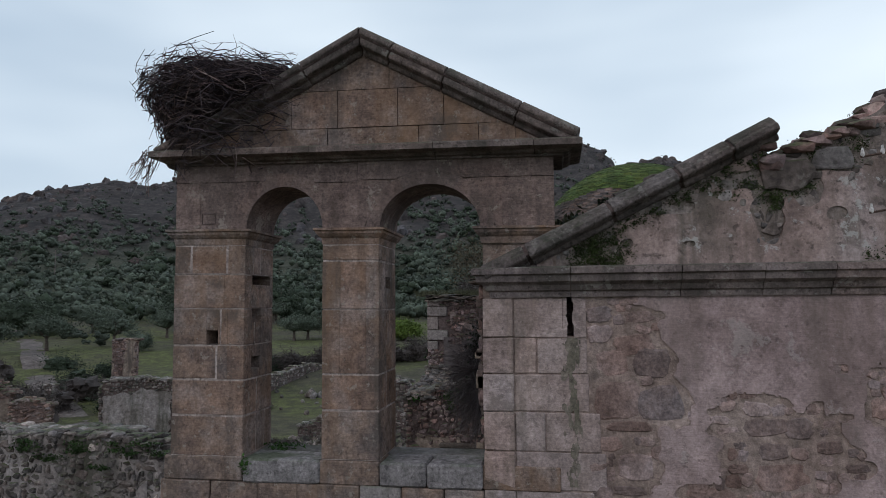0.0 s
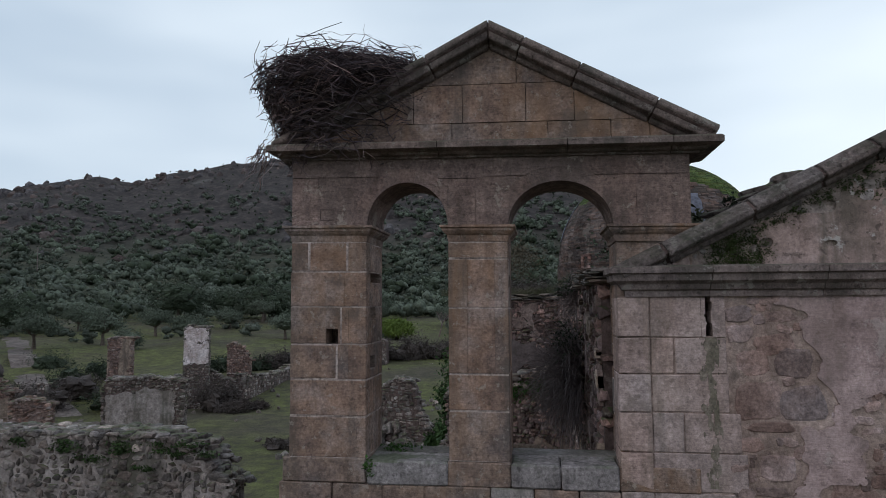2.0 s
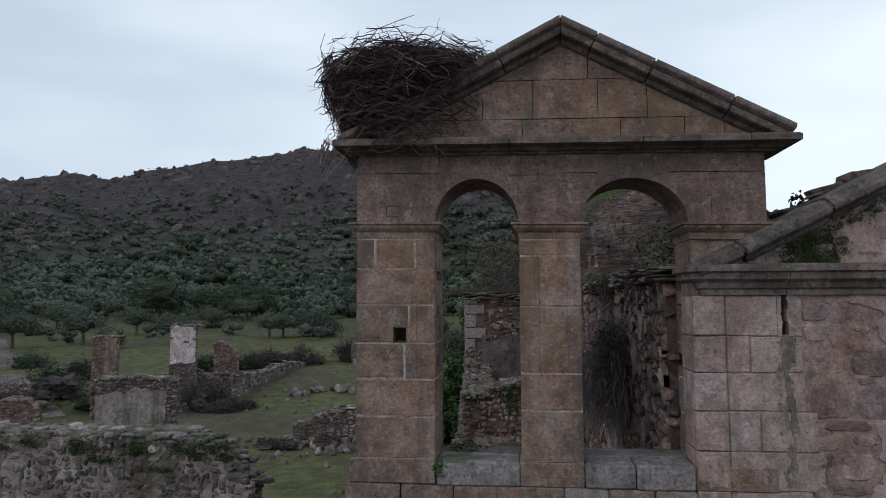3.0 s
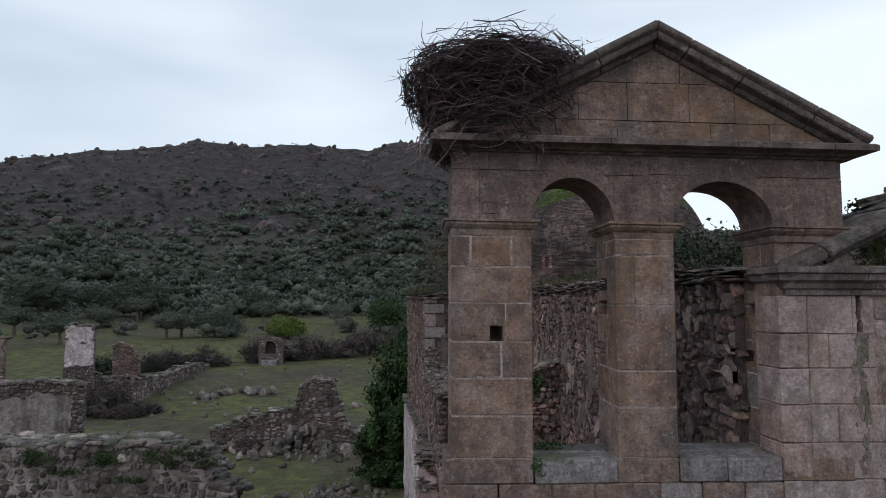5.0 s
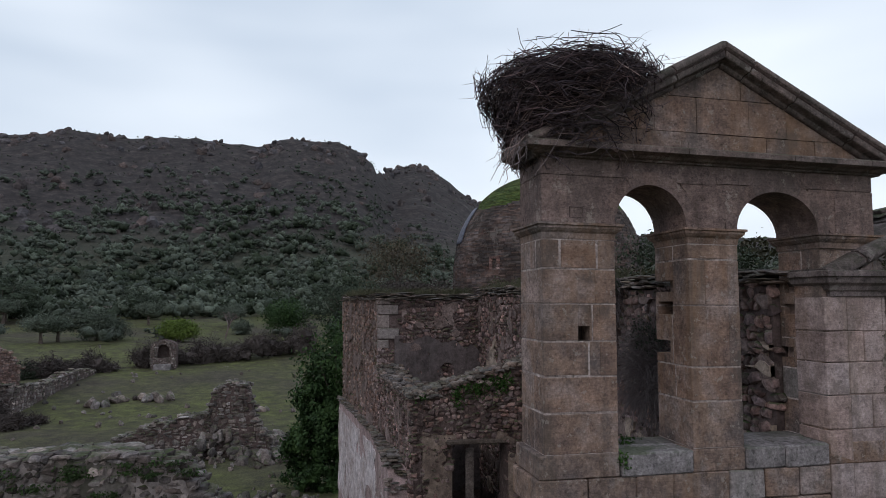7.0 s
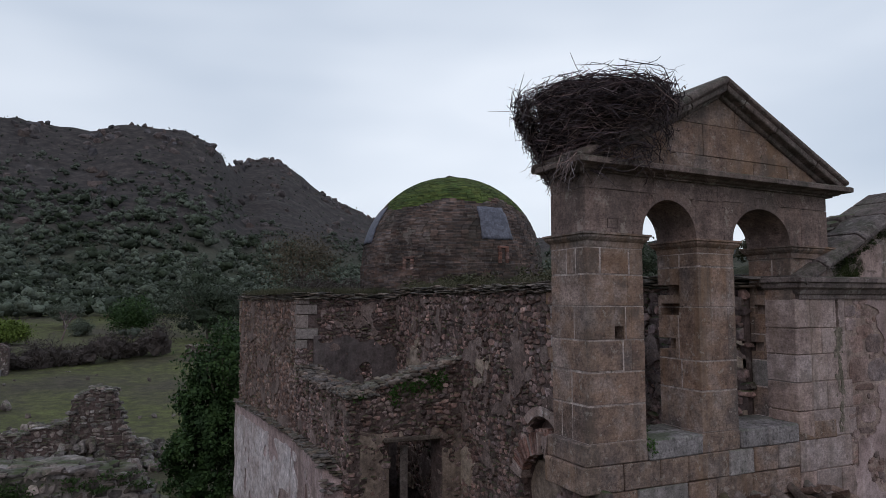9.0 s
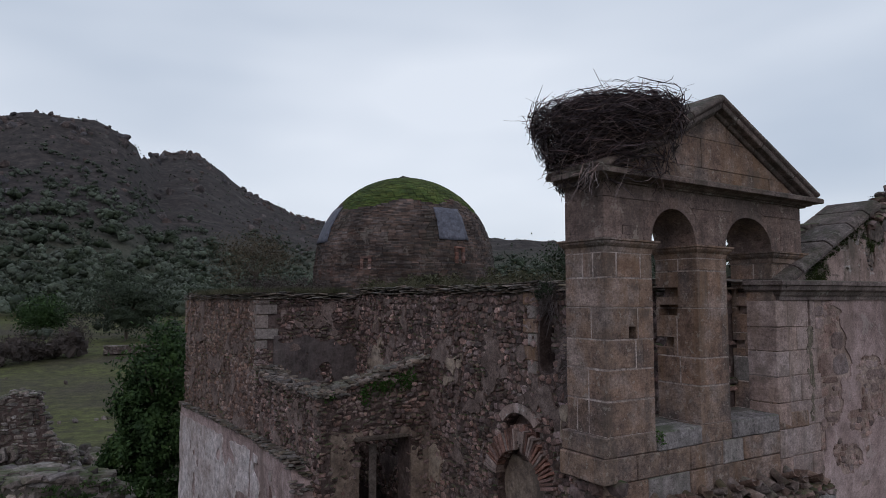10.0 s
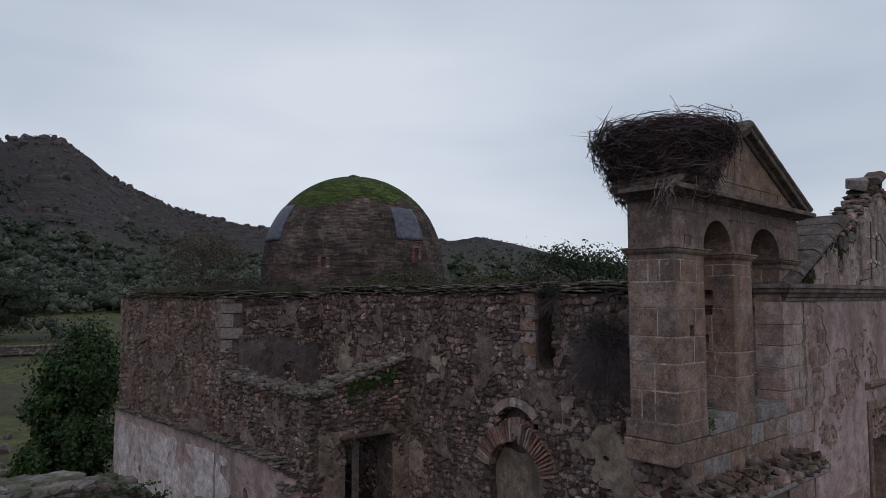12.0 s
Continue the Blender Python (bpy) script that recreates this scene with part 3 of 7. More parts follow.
def tubes(lines, sides=4):
    """Tapered sticks: lines of (points n x 3, radii n); all lines have the same n."""
    P = np.array([p for p, _ in lines], dtype=np.float32)
    R = np.array([r for _, r in lines], dtype=np.float32)
    n, k, _ = P.shape
    T = np.gradient(P, axis=1)
    T /= np.linalg.norm(T, axis=2, keepdims=True) + 1e-9
    ref = np.where(np.abs(T[..., 2:3]) > 0.9, np.array([1.0, 0, 0]), np.array([0, 0, 1.0]))
    A = np.cross(T, ref)
    A /= np.linalg.norm(A, axis=2, keepdims=True) + 1e-9
    B = np.cross(T, A)
    ang = np.arange(sides) * 2 * np.pi / sides
    V = P[:, :, None, :] + R[:, :, None, None] * (np.cos(ang)[None, None, :, None] * A[:, :, None, :] + np.sin(ang)[None, None, :, None] * B[:, :, None, :])
    idx = np.arange(n * k * sides).reshape(n, k, sides)
    nxt = np.roll(idx, -1, axis=2)
    Q = np.stack([idx[:, :-1], nxt[:, :-1], nxt[:, 1:], idx[:, 1:]], axis=-1).reshape(-1, 4)
    return V.reshape(-1, 3), Q


def leaf_quads(centres, size, rs, long=1.6, out=None, turn=0.55):
    """A small pointed quad at each centre, turned at random, or facing along out with some scatter."""
    n = len(centres)
    if out is None:
        face = rs.normal(size=(n, 3))
    else:
        face = out / (np.linalg.norm(out, axis=1, keepdims=True) + 1e-9) + rs.normal(size=(n, 3)) * turn
    a = np.cross(face, rs.normal(size=(n, 3)))
    a /= np.linalg.norm(a, axis=1, keepdims=True)
    b = np.cross(face, a)
    b /= np.linalg.norm(b, axis=1, keepdims=True)
    s = (size * rs.uniform(0.6, 1.4, n))[:, None]
    c = np.asarray(centres)
    V = np.stack([c - a * s * long * 0.5, c - b * s * 0.45, c + a * s * long * 0.5, c + b * s * 0.45], axis=1).reshape(-1, 3)
    return V, np.arange(4 * n).reshape(n, 4)


def ball(sub):
    bm = bmesh.new()
    bmesh.ops.create_icosphere(bm, subdivisions=sub, radius=1)
    bm.verts.index_update()
    v, f = np.array([x.co[:] for x in bm.verts]), np.array([[x.index for x in y.verts] for y in bm.faces])
    bm.free()
    return v, f


BALLS = [ball(1), ball(2)]


def lumps(centres, radii, rs, fine=1, rough=0.2):
    """Uneven leafy lumps: one dented ball at each centre."""
    v, f = BALLS[fine]
    n = len(centres)
    k = 1 + rs.normal(0, rough, (n, len(v), 1))
    V = np.asarray(centres)[:, None, :] + v[None] * k * np.asarray(radii)[:, None, :]
    F = f[None] + (np.arange(n) * len(v))[:, None, None]
    return V.reshape(-1, 3), F.reshape(-1, 3)


def as_triangles(quads):
    return np.vstack([quads[:, [0, 1, 2]], quads[:, [0, 2, 3]]])


def crown_points(centre, radii, clumps, per, rs, spread=0.26, low=-0.5):
    """Leaf places in clumps over an uneven crown."""
    d = rs.normal(size=(clumps, 3))
    d /= np.linalg.norm(d, axis=1, keepdims=True)
    d[:, 2] = np.where(d[:, 2] < low, -d[:, 2] * 0.5, d[:, 2])
    c = d * rs.uniform(0.55, 1.0, (clumps, 1))
    p = c[:, None, :] + rs.normal(size=(clumps, per, 3)) * spread * rs.uniform(0.5, 1.1, (clumps, 1, 1))
    return (p.reshape(-1, 3) * np.array(radii) + np.array(centre))

# ---- land ----
HUB = (-4.5, -7.0)
SKYLINE = [(-180, 2), (-100, 2), (-60, 5), (-43, 7.4), (-39.7, 8.7), (-35.7, 9.6), (-33, 9.4), (-31, 9.9), (-28, 10.7), (-25.7, 11.3), (-22.5, 11.8), (-20, 12.2), (-17.3, 12.85), (-13.6, 12.6),
           (-10.5, 13.05), (-9, 13.0), (-3.7, 12.75), (-1.9, 13.5), (0.5, 13.5), (3, 13.35), (4.5, 12.7), (6.2, 11.1), (9.5, 11.75), (11.2, 10.9), (14, 8.8), (18.3, 6.8), (22.6, 5.85), (25.8, 5.6),
           (33, 5.2), (40.6, 4.7), (43.3, 4.95), (46.2, 4.4), (49, 3.5), (53, 2.6), (60, 2.2), (100, 2), (180, 2)]
RIDGE = [(-180, 420), (-60, 480), (-20, 520), (0, 500), (5.5, 500), (7.5, 660), (20, 640), (30, 560), (41, 520), (60, 450), (180, 420)]


def along(rows, a):
    return float(np.interp(a, [r[0] for r in rows], [r[1] for r in rows]))


def floor_z(x, y):
    """The valley floor: court, meadow, then terraces."""
    d = math.hypot(x - HUB[0], y - HUB[1])
    z = float(np.interp(d, [0, 30, 70, 88, 100, 104, 150, 156, 210], [-3.6, -3.4, -4.0, -2.3, -2.0, -0.6, 0.8, 2.2, 4.5]))
    return z + 0.25 * noise.noise(Vector((x * 0.06, y * 0.06, 0))) + 0.07 * noise.noise(Vector((x * 0.5, y * 0.5, 2)))


def land_z(x, y):
    dx, dy = x - HUB[0], y - HUB[1]
    d, a = math.hypot(dx, dy), math.degrees(math.atan2(dx, dy))
    if d < 190:
        return floor_z(x, y)
    R, el = along(RIDGE, a), along(SKYLINE, a)
    top = 6.5 + math.tan(radians(el)) * R
    base = floor_z(HUB[0] + dx / d * 190, HUB[1] + dy / d * 190)
    s = (d - 190) / (R - 190)
    if s <= 1:
        z = base + (top - base) * (0.35 * s + 0.65 * s * s * (1.6 - 0.6 * s))
        rough = s * (1 - s * 0.55) * 14
    else:
        z = top - (d - R) * 0.12
        rough = 6
    q = Vector((x * 0.012, y * 0.012, 1.7))
    z += rough * (noise.noise(q) * 0.9 + noise.noise(q * 2.7) * 0.35) * min(1, max(0, 1.0 - s) * 2.2) * (1 if s <= 1 else 0)
    crag = noise.noise(Vector((x * 0.05, y * 0.05, 5))) + 0.6 * noise.noise(Vector((x * 0.13, y * 0.13, 9)))
    z += max(0, crag) * 3.2 * min(1, max(0, s - 0.1) * 1.5) if s <= 1.02 else 0
    return z


def build_land():
    azs = np.concatenate([np.arange(-180, -70, 3.0), np.arange(-70, 75, 0.6), np.arange(75, 180, 3.0)])
    rs = np.concatenate([[0.5], np.geomspace(3, 190, 60), np.linspace(195, 720, 95), np.geomspace(760, 4500, 14)])
    V = [[(HUB[0] + r * math.sin(radians(a)), HUB[1] + r * math.cos(radians(a)), land_z(HUB[0] + r * math.sin(radians(a)), HUB[1] + r * math.cos(radians(a)))) for r in rs] for a in azs]
    n, k = len(azs), len(rs)
    faces = []
    for i in range(n):
        for j in range(k - 1):
            p, q = i * k + j, ((i + 1) % n) * k + j
            faces.append((p, p + 1, q + 1, q))
    faces.append(tuple(i * k for i in range(n)))
    ob = mesh_object("ground", [v for row in V for v in row], faces, GROUND, smooth=True)
    return tagged(ob, "grassy valley floor rising into a brown rocky heath hillside", "ground", kind="structure")


build_land()

# ---- the bell gable ----
gable = thing("bell_gable", "two-arched sandstone bell gable with a moulded pediment", "bell gable")
RG = random.Random(4)
COURSES = [4.55, 4.80, 5.25, 5.655, 6.045, 6.46, 6.85, 7.19]
DEPTH = 0.78


def carve(boxes, hole):
    """Boxes (x0, x1, y0, y1, z0, z1) with a hole of the same form taken out."""
    left = []
    for q in boxes:
        if any(q[2 * k] >= hole[2 * k + 1] - 1e-6 or q[2 * k + 1] <= hole[2 * k] + 1e-6 for k in range(3)):
            left.append(q)
            continue
        q = list(q)
        for k in range(3):
            if q[2 * k] < hole[2 * k] - 0.02:
                c = q[:]
                c[2 * k + 1] = hole[2 * k]
                left.append(tuple(c))
                q[2 * k] = hole[2 * k]
            if q[2 * k + 1] > hole[2 * k + 1] + 0.02:
                c = q[:]
                c[2 * k] = hole[2 * k + 1]
                left.append(tuple(c))
                q[2 * k + 1] = hole[2 * k + 1]
    return left


def pier(x0, x1, name, splits, side_splits, holes=(), grey=(), courses=COURSES, y0=0.0):
    """A pier of dressed courses; every course is split in front and at the side at its own joints; sockets are cut in."""
    p = hang(new(name), gable)
    for k in range(1, len(courses) - 1):
        z0, z1 = courses[k], courses[k + 1]
        fx = [x0] + [x0 + (x1 - x0) * s for s in splits[k % len(splits)]] + [x1]
        fy = [y0] + [DEPTH * s for s in side_splits[k % len(side_splits)]] + [DEPTH]
        for i in range(len(fx) - 1):
            for j in range(len(fy) - 1):
                g = RG.uniform(0.006, 0.012)
                whole = (fx[i] + (g if i else 0), fx[i + 1] - (g if i < len(fx) - 2 else 0), fy[j] + (g if j else 0), fy[j + 1] - (g if j < len(fy) - 2 else 0), z0 + g, z1 - g)
                boxes = [whole]
                for h in holes:
                    boxes = carve(boxes, h)
                for q in boxes:
                    if min(q[1] - q[0], q[3] - q[2], q[5] - q[4]) > 0.012:
                        block_mesh("stone_block", *q, ASHLAR_GREY if (k, i) in grey else ASHLAR, p, 0.009 if len(boxes) == 1 else 0.005, 0.0015 if len(boxes) == 1 else 0.001, rng=RG)
        core = [(x0 + 0.005, x1 - 0.005, y0 + 0.005, DEPTH - 0.005, z0 + 0.001, z1 - 0.001)]
        for h in holes:
            core = carve(core, tuple(v + (-0.002 if n % 2 == 0 else 0.002) for n, v in enumerate(h)))
        for q in core:
            if min(q[1] - q[0], q[3] - q[2], q[5] - q[4]) > 0.012:
                block_mesh("mortar_bed", *q, MORTAR, p, 0.003, 0.0)
    return p


LEFT = (-2.23, -1.345)
MID = (-0.41, 0.25)
RIGHT = (1.40, 2.20)
pier(*LEFT, "pier", [(), (), (), (0.62,), (0.67,), (), (0.24, 0.75)], [(0.5,), (0.45, 0.74), (0.45,), (), (0.36,), (), (0.30, 0.55)],
     holes=[(-1.81, -1.67, -0.02, 0.3, 6.055, 6.21), (-1.55, -1.3, 0.20, 0.44, 6.30, 6.455), (-1.55, -1.3, 0.20, 0.42, 5.76, 5.90), (-1.60, -1.3, 0.20, 0.70, 6.74, 6.84)])
pier(*MID, "pier", [(), (), ()], [(0.5,), (), (0.45,)], courses=[4.55, 4.80, 5.34, 5.74, 6.455, 7.0, 7.19],
     holes=[(-0.46, -0.2, 0.36, 0.80, 6.62, 6.76), (-0.46, -0.2, 0.38, 0.72, 6.34, 6.50), (-0.46, -0.2, 0.45, 0.82, 5.86, 6.02), (0.1, 0.30, 0.30, 0.52, 6.70, 6.83), (0.1, 0.30, 0.34, 0.46, 5.80, 5.94)])
pier(RIGHT[0] + 0.012, RIGHT[1], "pier", [(0.4,), (0.6,), (0.36,), (0.62,), (0.4,)], [(0.45,), (0.6,), ()],
     holes=[(1.35, 1.62, 0.50, 0.70, 6.64, 6.78), (1.35, 1.62, 0.50, 0.70, 6.35, 6.49), (1.35, 1.60, 0.55, 0.84, 5.78, 5.92)], grey=((2, 0),), y0=0.03)

# imposts
IMPOST = [(-0.03, 7.19), (0.0, 7.19), (0.01, 7.26), (0.035, 7.28), (0.06, 7.31), (0.065, 7.335), (0.085, 7.345), (0.085, 7.37), (-0.03, 7.375)]
for x0, x1 in (LEFT, MID, RIGHT):
    sweep("impost", IMPOST, [(x0, 0), (x1, 0), (x1, DEPTH), (x0, DEPTH)], ASHLAR, gable, closed=True)
    block_mesh("impost_bed", x0 + 0.02, x1 - 0.02, 0.02, DEPTH - 0.02, 7.19, 7.375, ASHLAR, gable)

# spandrels with two arches, the wider one flatter
SPRING = 7.375
ARCHES = [(-0.875, 0.468, 0.495), (0.825, 0.572, 0.492)]


def arch_height(x, c, a, b):
    """How high an arch line of half width a and rise b stands over its springing at x."""
    return b * math.sqrt(max(0.0, 1 - ((x - c) / a) ** 2))


def spandrel_block(x0, x1, z0, z1):
    """A piece of the arch wall, cut by the arches' rings."""
    n = max(2, int((x1 - x0) / 0.03))
    xs = [x0 + 0.0015 + (x1 - x0 - 0.003) * i / n for i in range(n + 1)]
    run = []

    def flush():
        if len(run) > 1:
            prism("spandrel_block", [(x, z) for x, z in run] + [(run[-1][0], z1 - 0.004), (run[0][0], z1 - 0.004)], RG.uniform(0.001, 0.008), DEPTH - 0.01, SPANDREL, gable)
        run.clear()

    for x in xs:
        low = z0 + 0.004
        for c, a, b in ARCHES:
            if abs(x - c) < a + 0.15:
                low = max(low, SPRING + arch_height(x, c, a + 0.15, b + 0.15))
        if low < z1 - 0.02:
            run.append((x, low))
        else:
            flush()
    flush()


cells("arch_core", (0, 0.025, 0), (1, 0, 0), (0, -1, 0), -2.215, 2.185, 7.38, 8.13, 0.04, lambda u, z: all(z - SPRING > arch_height(u, c, a + 0.05, b + 0.05) or abs(u - c) > a + 0.05 for c, a, b in ARCHES), DEPTH - 0.06, SPANDREL, gable)
for x0, x1, z0, z1 in ((-2.23, -1.92, 7.375, 7.93), (-1.92, -1.2, 7.375, 7.93), (-1.2, -0.1, 7.375, 7.90), (-0.1, 1.2, 7.375, 7.92), (1.2, 1.64, 7.375, 7.92), (1.64, 2.2, 7.375, 7.92),
                       (-2.23, -1.82, 7.93, 8.135), (-1.82, -0.9, 7.93, 8.135), (-0.9, 0.0, 7.90, 8.135), (0.0, 1.05, 7.92, 8.135), (1.05, 1.72, 7.92, 8.135), (1.72, 2.2, 7.92, 8.135)):
    spandrel_block(x0, x1, z0, z1)
for side_ in ((-1.895, -1.888, 7.437, 7.565), (-1.733, -1.726, 7.437, 7.565), (-1.895, -1.726, 7.558, 7.565), (-1.895, -1.726, 7.437, 7.444)):
    block_mesh("socket_joint", side_[0], side_[1], -0.0015, 0.05, side_[2], side_[3], MUD, gable, 0.001, 0.0)
for c, a, b in ARCHES:
    n = 9
    for i in range(n):
        a0, a1 = math.pi * i / n + 0.0015, math.pi * (i + 1) / n - 0.0015
        ring = [a0 + (a1 - a0) * k / 3 for k in range(4)]
        out = [(c - (a - 0.006) * math.cos(q), SPRING + (b - 0.006) * math.sin(q)) for q in ring]
        out += [(c - (a + 0.1495) * math.cos(q), SPRING + (b + 0.1495) * math.sin(q)) for q in ring[::-1]]
        prism("voussoir", out, RG.uniform(0.002, 0.008), DEPTH - 0.01, SPANDREL, gable)

# cornice under the pediment
CORN = [(-0.05, 8.13), (0.03, 8.13), (0.04, 8.15), (0.09, 8.16), (0.12, 8.185), (0.20, 8.195), (0.235, 8.205), (0.235, 8.265), (0.21, 8.285), (-0.05, 8.31)]
cuts = [-2.23, -1.83, -0.5, 0.91, 2.0, 2.27]
for i in range(5):
    path = [(cuts[i] + 0.004, 0), (cuts[i + 1] - 0.004, 0)]
    if i == 0:
        path = [(-2.23, DEPTH), (-2.23, 0)] + path[1:]
    if i == 4:
        path = path[:1] + [(2.27, 0), (2.27, DEPTH)]
    sweep("cornice_stone", CORN, path, CORNICE, gable)
sweep("cornice_stone", CORN, [(2.27, DEPTH), (-2.23, DEPTH)], CORNICE, gable)
block_mesh("cornice_bed", -2.2, 2.24, 0.03, DEPTH - 0.03, 8.125, 8.305, CORNICE, gable)

# pediment: ashlar tympanum and raking cornice
APEX = (0.07, 9.665)
TIP_L, TIP_R = (-2.45, 8.335), (2.50, 8.395)


def slope_z(x):
    t = TIP_L if x < APEX[0] else TIP_R
    return APEX[1] + (x - APEX[0]) * (APEX[1] - t[1]) / (APEX[0] - t[0])


rows = [(8.30, 8.53, [-1.45, -0.36, 0.71, 1.39, 1.8]), (8.53, 8.97, [-1.5, -0.8, -0.24, 0.47, 1.0]), (8.97, 9.5, [0.37])]
for z0, z1, joints in rows:
    xs = [-2.4] + joints + [2.4]
    for a, b in zip(xs[:-1], xs[1:]):
        lo, hi = a + 0.004, b - 0.004
        pts = []
        for k in range(9):
            x = lo + (hi - lo) * k / 8
            t = min(z1 - 0.004, slope_z(x) - 0.2)
            if t > z0 + 0.02:
                pts.append((x, t))
        if len(pts) > 1:
            prism("tympanum_block", [(pts[0][0], z0 + 0.004), (pts[-1][0], z0 + 0.004)] + pts[::-1], RG.uniform(0.0, 0.012), DEPTH - 0.05, ASHLAR, gable)
prism("tympanum_core", [(-2.2, 8.30), (2.3, 8.30), (0.07, 9.36)], 0.06, DEPTH - 0.06, MORTAR, gable)

# profile of the raking stones: (out from the face, up from the slope's top line)
RAKE = [(-DEPTH + 0.02, -0.265), (0.02, -0.265), (0.045, -0.245), (0.05, -0.212), (0.15, -0.20), (0.162, -0.185), (0.166, -0.115), (0.192, -0.105), (0.205, -0.085), (0.20, -0.05), (0.16, -0.012), (0.10, 0.0), (-DEPTH - 0.1, 0.0), (-DEPTH - 0.2, -0.06), (-DEPTH - 0.2, -0.12), (-DEPTH, -0.14)]


def raking(name, p, q, profile, material, parent, y=0.0, lift=0.0, vertical_ends=(False, False)):
    """A moulded stone lying along the slope from p to q (x, z)."""
    d = Vector((q[0] - p[0], q[1] - p[1])).normalized()
    nrm = Vector((-d.y, d.x))
    if nrm.y < 0:
        nrm = -nrm
    verts = []
    for e, (x, z) in enumerate((p, q)):
        for o, up in profile:
            s = up / nrm.y if vertical_ends[e] else up
            w = Vector((0, 1)) if vertical_ends[e] else nrm
            verts.append((x + w.x * (s + lift), y - o, z + w.y * (s + lift)))
    k = len(profile)
    faces = [tuple(range(k)), tuple(range(2 * k - 1, k - 1, -1))]
    faces += [(a, (a + 1) % k, k + (a + 1) % k, k + a) for a in range(k)]
    bm = bmesh.new()
    vs = [bm.verts.new(v) for v in verts]
    for f in faces:
        bm.faces.new([vs[i] for i in f])
    bmesh.ops.recalc_face_normals(bm, faces=bm.faces)
    bmesh.ops.bevel(bm, geom=list(bm.edges), offset=0.008, segments=1, affect="EDGES")
    return part(name, bm, material, parent)


def lerp2(p, q, t):
    return (p[0] + (q[0] - p[0]) * t, p[1] + (q[1] - p[1]) * t)


for tip, ts in ((TIP_L, [0, 0.29, 0.55, 0.8, 1.0]), (TIP_R, [0, 0.17, 0.42, 0.75, 1.0])):
    for i in range(len(ts) - 1):
        raking("raking_cornice_stone", lerp2(APEX, tip, ts[i] + 0.003), lerp2(APEX, tip, ts[i + 1] - 0.003), RAKE, CORNICE, gable, lift=RG.uniform(-0.012, 0.012) if i else 0, vertical_ends=(i == 0, False))

for tip in (TIP_L, TIP_R):
    raking("raking_bed", APEX, lerp2(APEX, tip, 0.985), [(o - 0.02 if o > -0.5 else o + 0.03, u - 0.02 if u > -0.12 else u + 0.02) for o, u in RAKE], MUD, gable, vertical_ends=(True, False))

# sills and base
for a, b in ((-1.335, -0.42), (0.26, 0.78), (0.785, 1.39)):
    block_mesh("sill_stone", a + 0.005, b - 0.005, -0.035, 0.45, 4.535, 4.795, SILL_STONE, gable, 0.02, 0.008, rng=RG)
block_mesh("sill_bed", -1.4, 1.45, 0.40, DEPTH, 4.40, 4.80, SLATE, gable, 0.03, 0.02, rng=RG)
for (a, b), k in ((LEFT, 0.07), (MID, 0.02), (RIGHT, 0.01)):
    block_mesh("base_stone", a - k, b + (0.004 if k < 0.05 else 0.0), -0.012, DEPTH + 0.04, 4.54, 4.80, ASHLAR, gable, 0.014, 0.005, rng=RG)
zs = [3.45, 3.85, 4.2, 4.54]
for k in range(3):
    x = -2.34 if k == 2 else -2.12
    while x < 1.38:
        w = RG.uniform(0.45, 0.85)
        e = min(x + w, 1.40)
        if 1.40 - e < 0.25:
            e = 1.40
        block_mesh("stone_block", x + 0.004, e - 0.004, -0.02, DEPTH + 0.05, zs[k] + 0.004, zs[k + 1] - 0.004, ASHLAR if RG.random() < 0.85 else ASHLAR_GREY, gable, 0.014, 0.006, rng=RG)
        x = e
lay_stones(rubble_face((-2.13, DEPTH, 0), (0, -1, 0), (-1, 0, 0), DEPTH, 3.0, lambda u: 4.2, lambda u, z: True, 15, h=(0.12, 0.32), w=(0.14, 0.4), proud=0.02, jut=0.05), hang(new("footing"), gable), RUBBLE, RUBBLE_MANY, lambda p: True)
block_mesh("lower_wall", -2.12, 1.38, -0.0, DEPTH + 0.02, -4.0, 3.45, PLASTER_OCHRE, gable, 0.02, 0.0)

# ---- the church front ----
church = thing("church", "ruined church with a plastered front, rubble side wall and broken pediment", "church")
FX0, FX1, FMID = 1.40, 12.4, 6.9
quoin = hang(new("quoin_pier"), church)
zq = [3.6, 4.10, 4.55, 4.95, 5.36, 5.76, 6.14, 6.57]
for k in range(len(zq) - 1):
    xs = [1.40] + [[1.74, 2.30, 2.62], [1.74, 2.55], [1.74, 2.68], [1.74, 2.06, 2.63], [1.74, 2.52], [1.74, 1.98, 2.51], [1.74, 2.27]][k]
    for a, b in zip(xs[:-1], xs[1:]):
        block_mesh("stone_block", a + 0.006, b - 0.006, (-0.014 if a < 1.7 else 0.003) + RG.uniform(-0.002, 0.002), 0.5, zq[k] + 0.006, zq[k + 1] - 0.006, ASHLAR_PALE, quoin, 0.009, 0.005, rng=RG)


def patch(u, z, cu, cz, ru, rz, wob=0.55, s=2.2):
    """Inside an uneven patch."""
    d = math.hypot((u - cu) / ru, (z - cz) / rz)
    return d + wob * noise.noise(Vector((u * s, z * s, cu * 3))) * 1.4 + 0.28 * noise.noise(Vector((u * 9, z * 9, cz))) + 0.16 * noise.noise(Vector((u * 24, z * 24, cz))) < 1


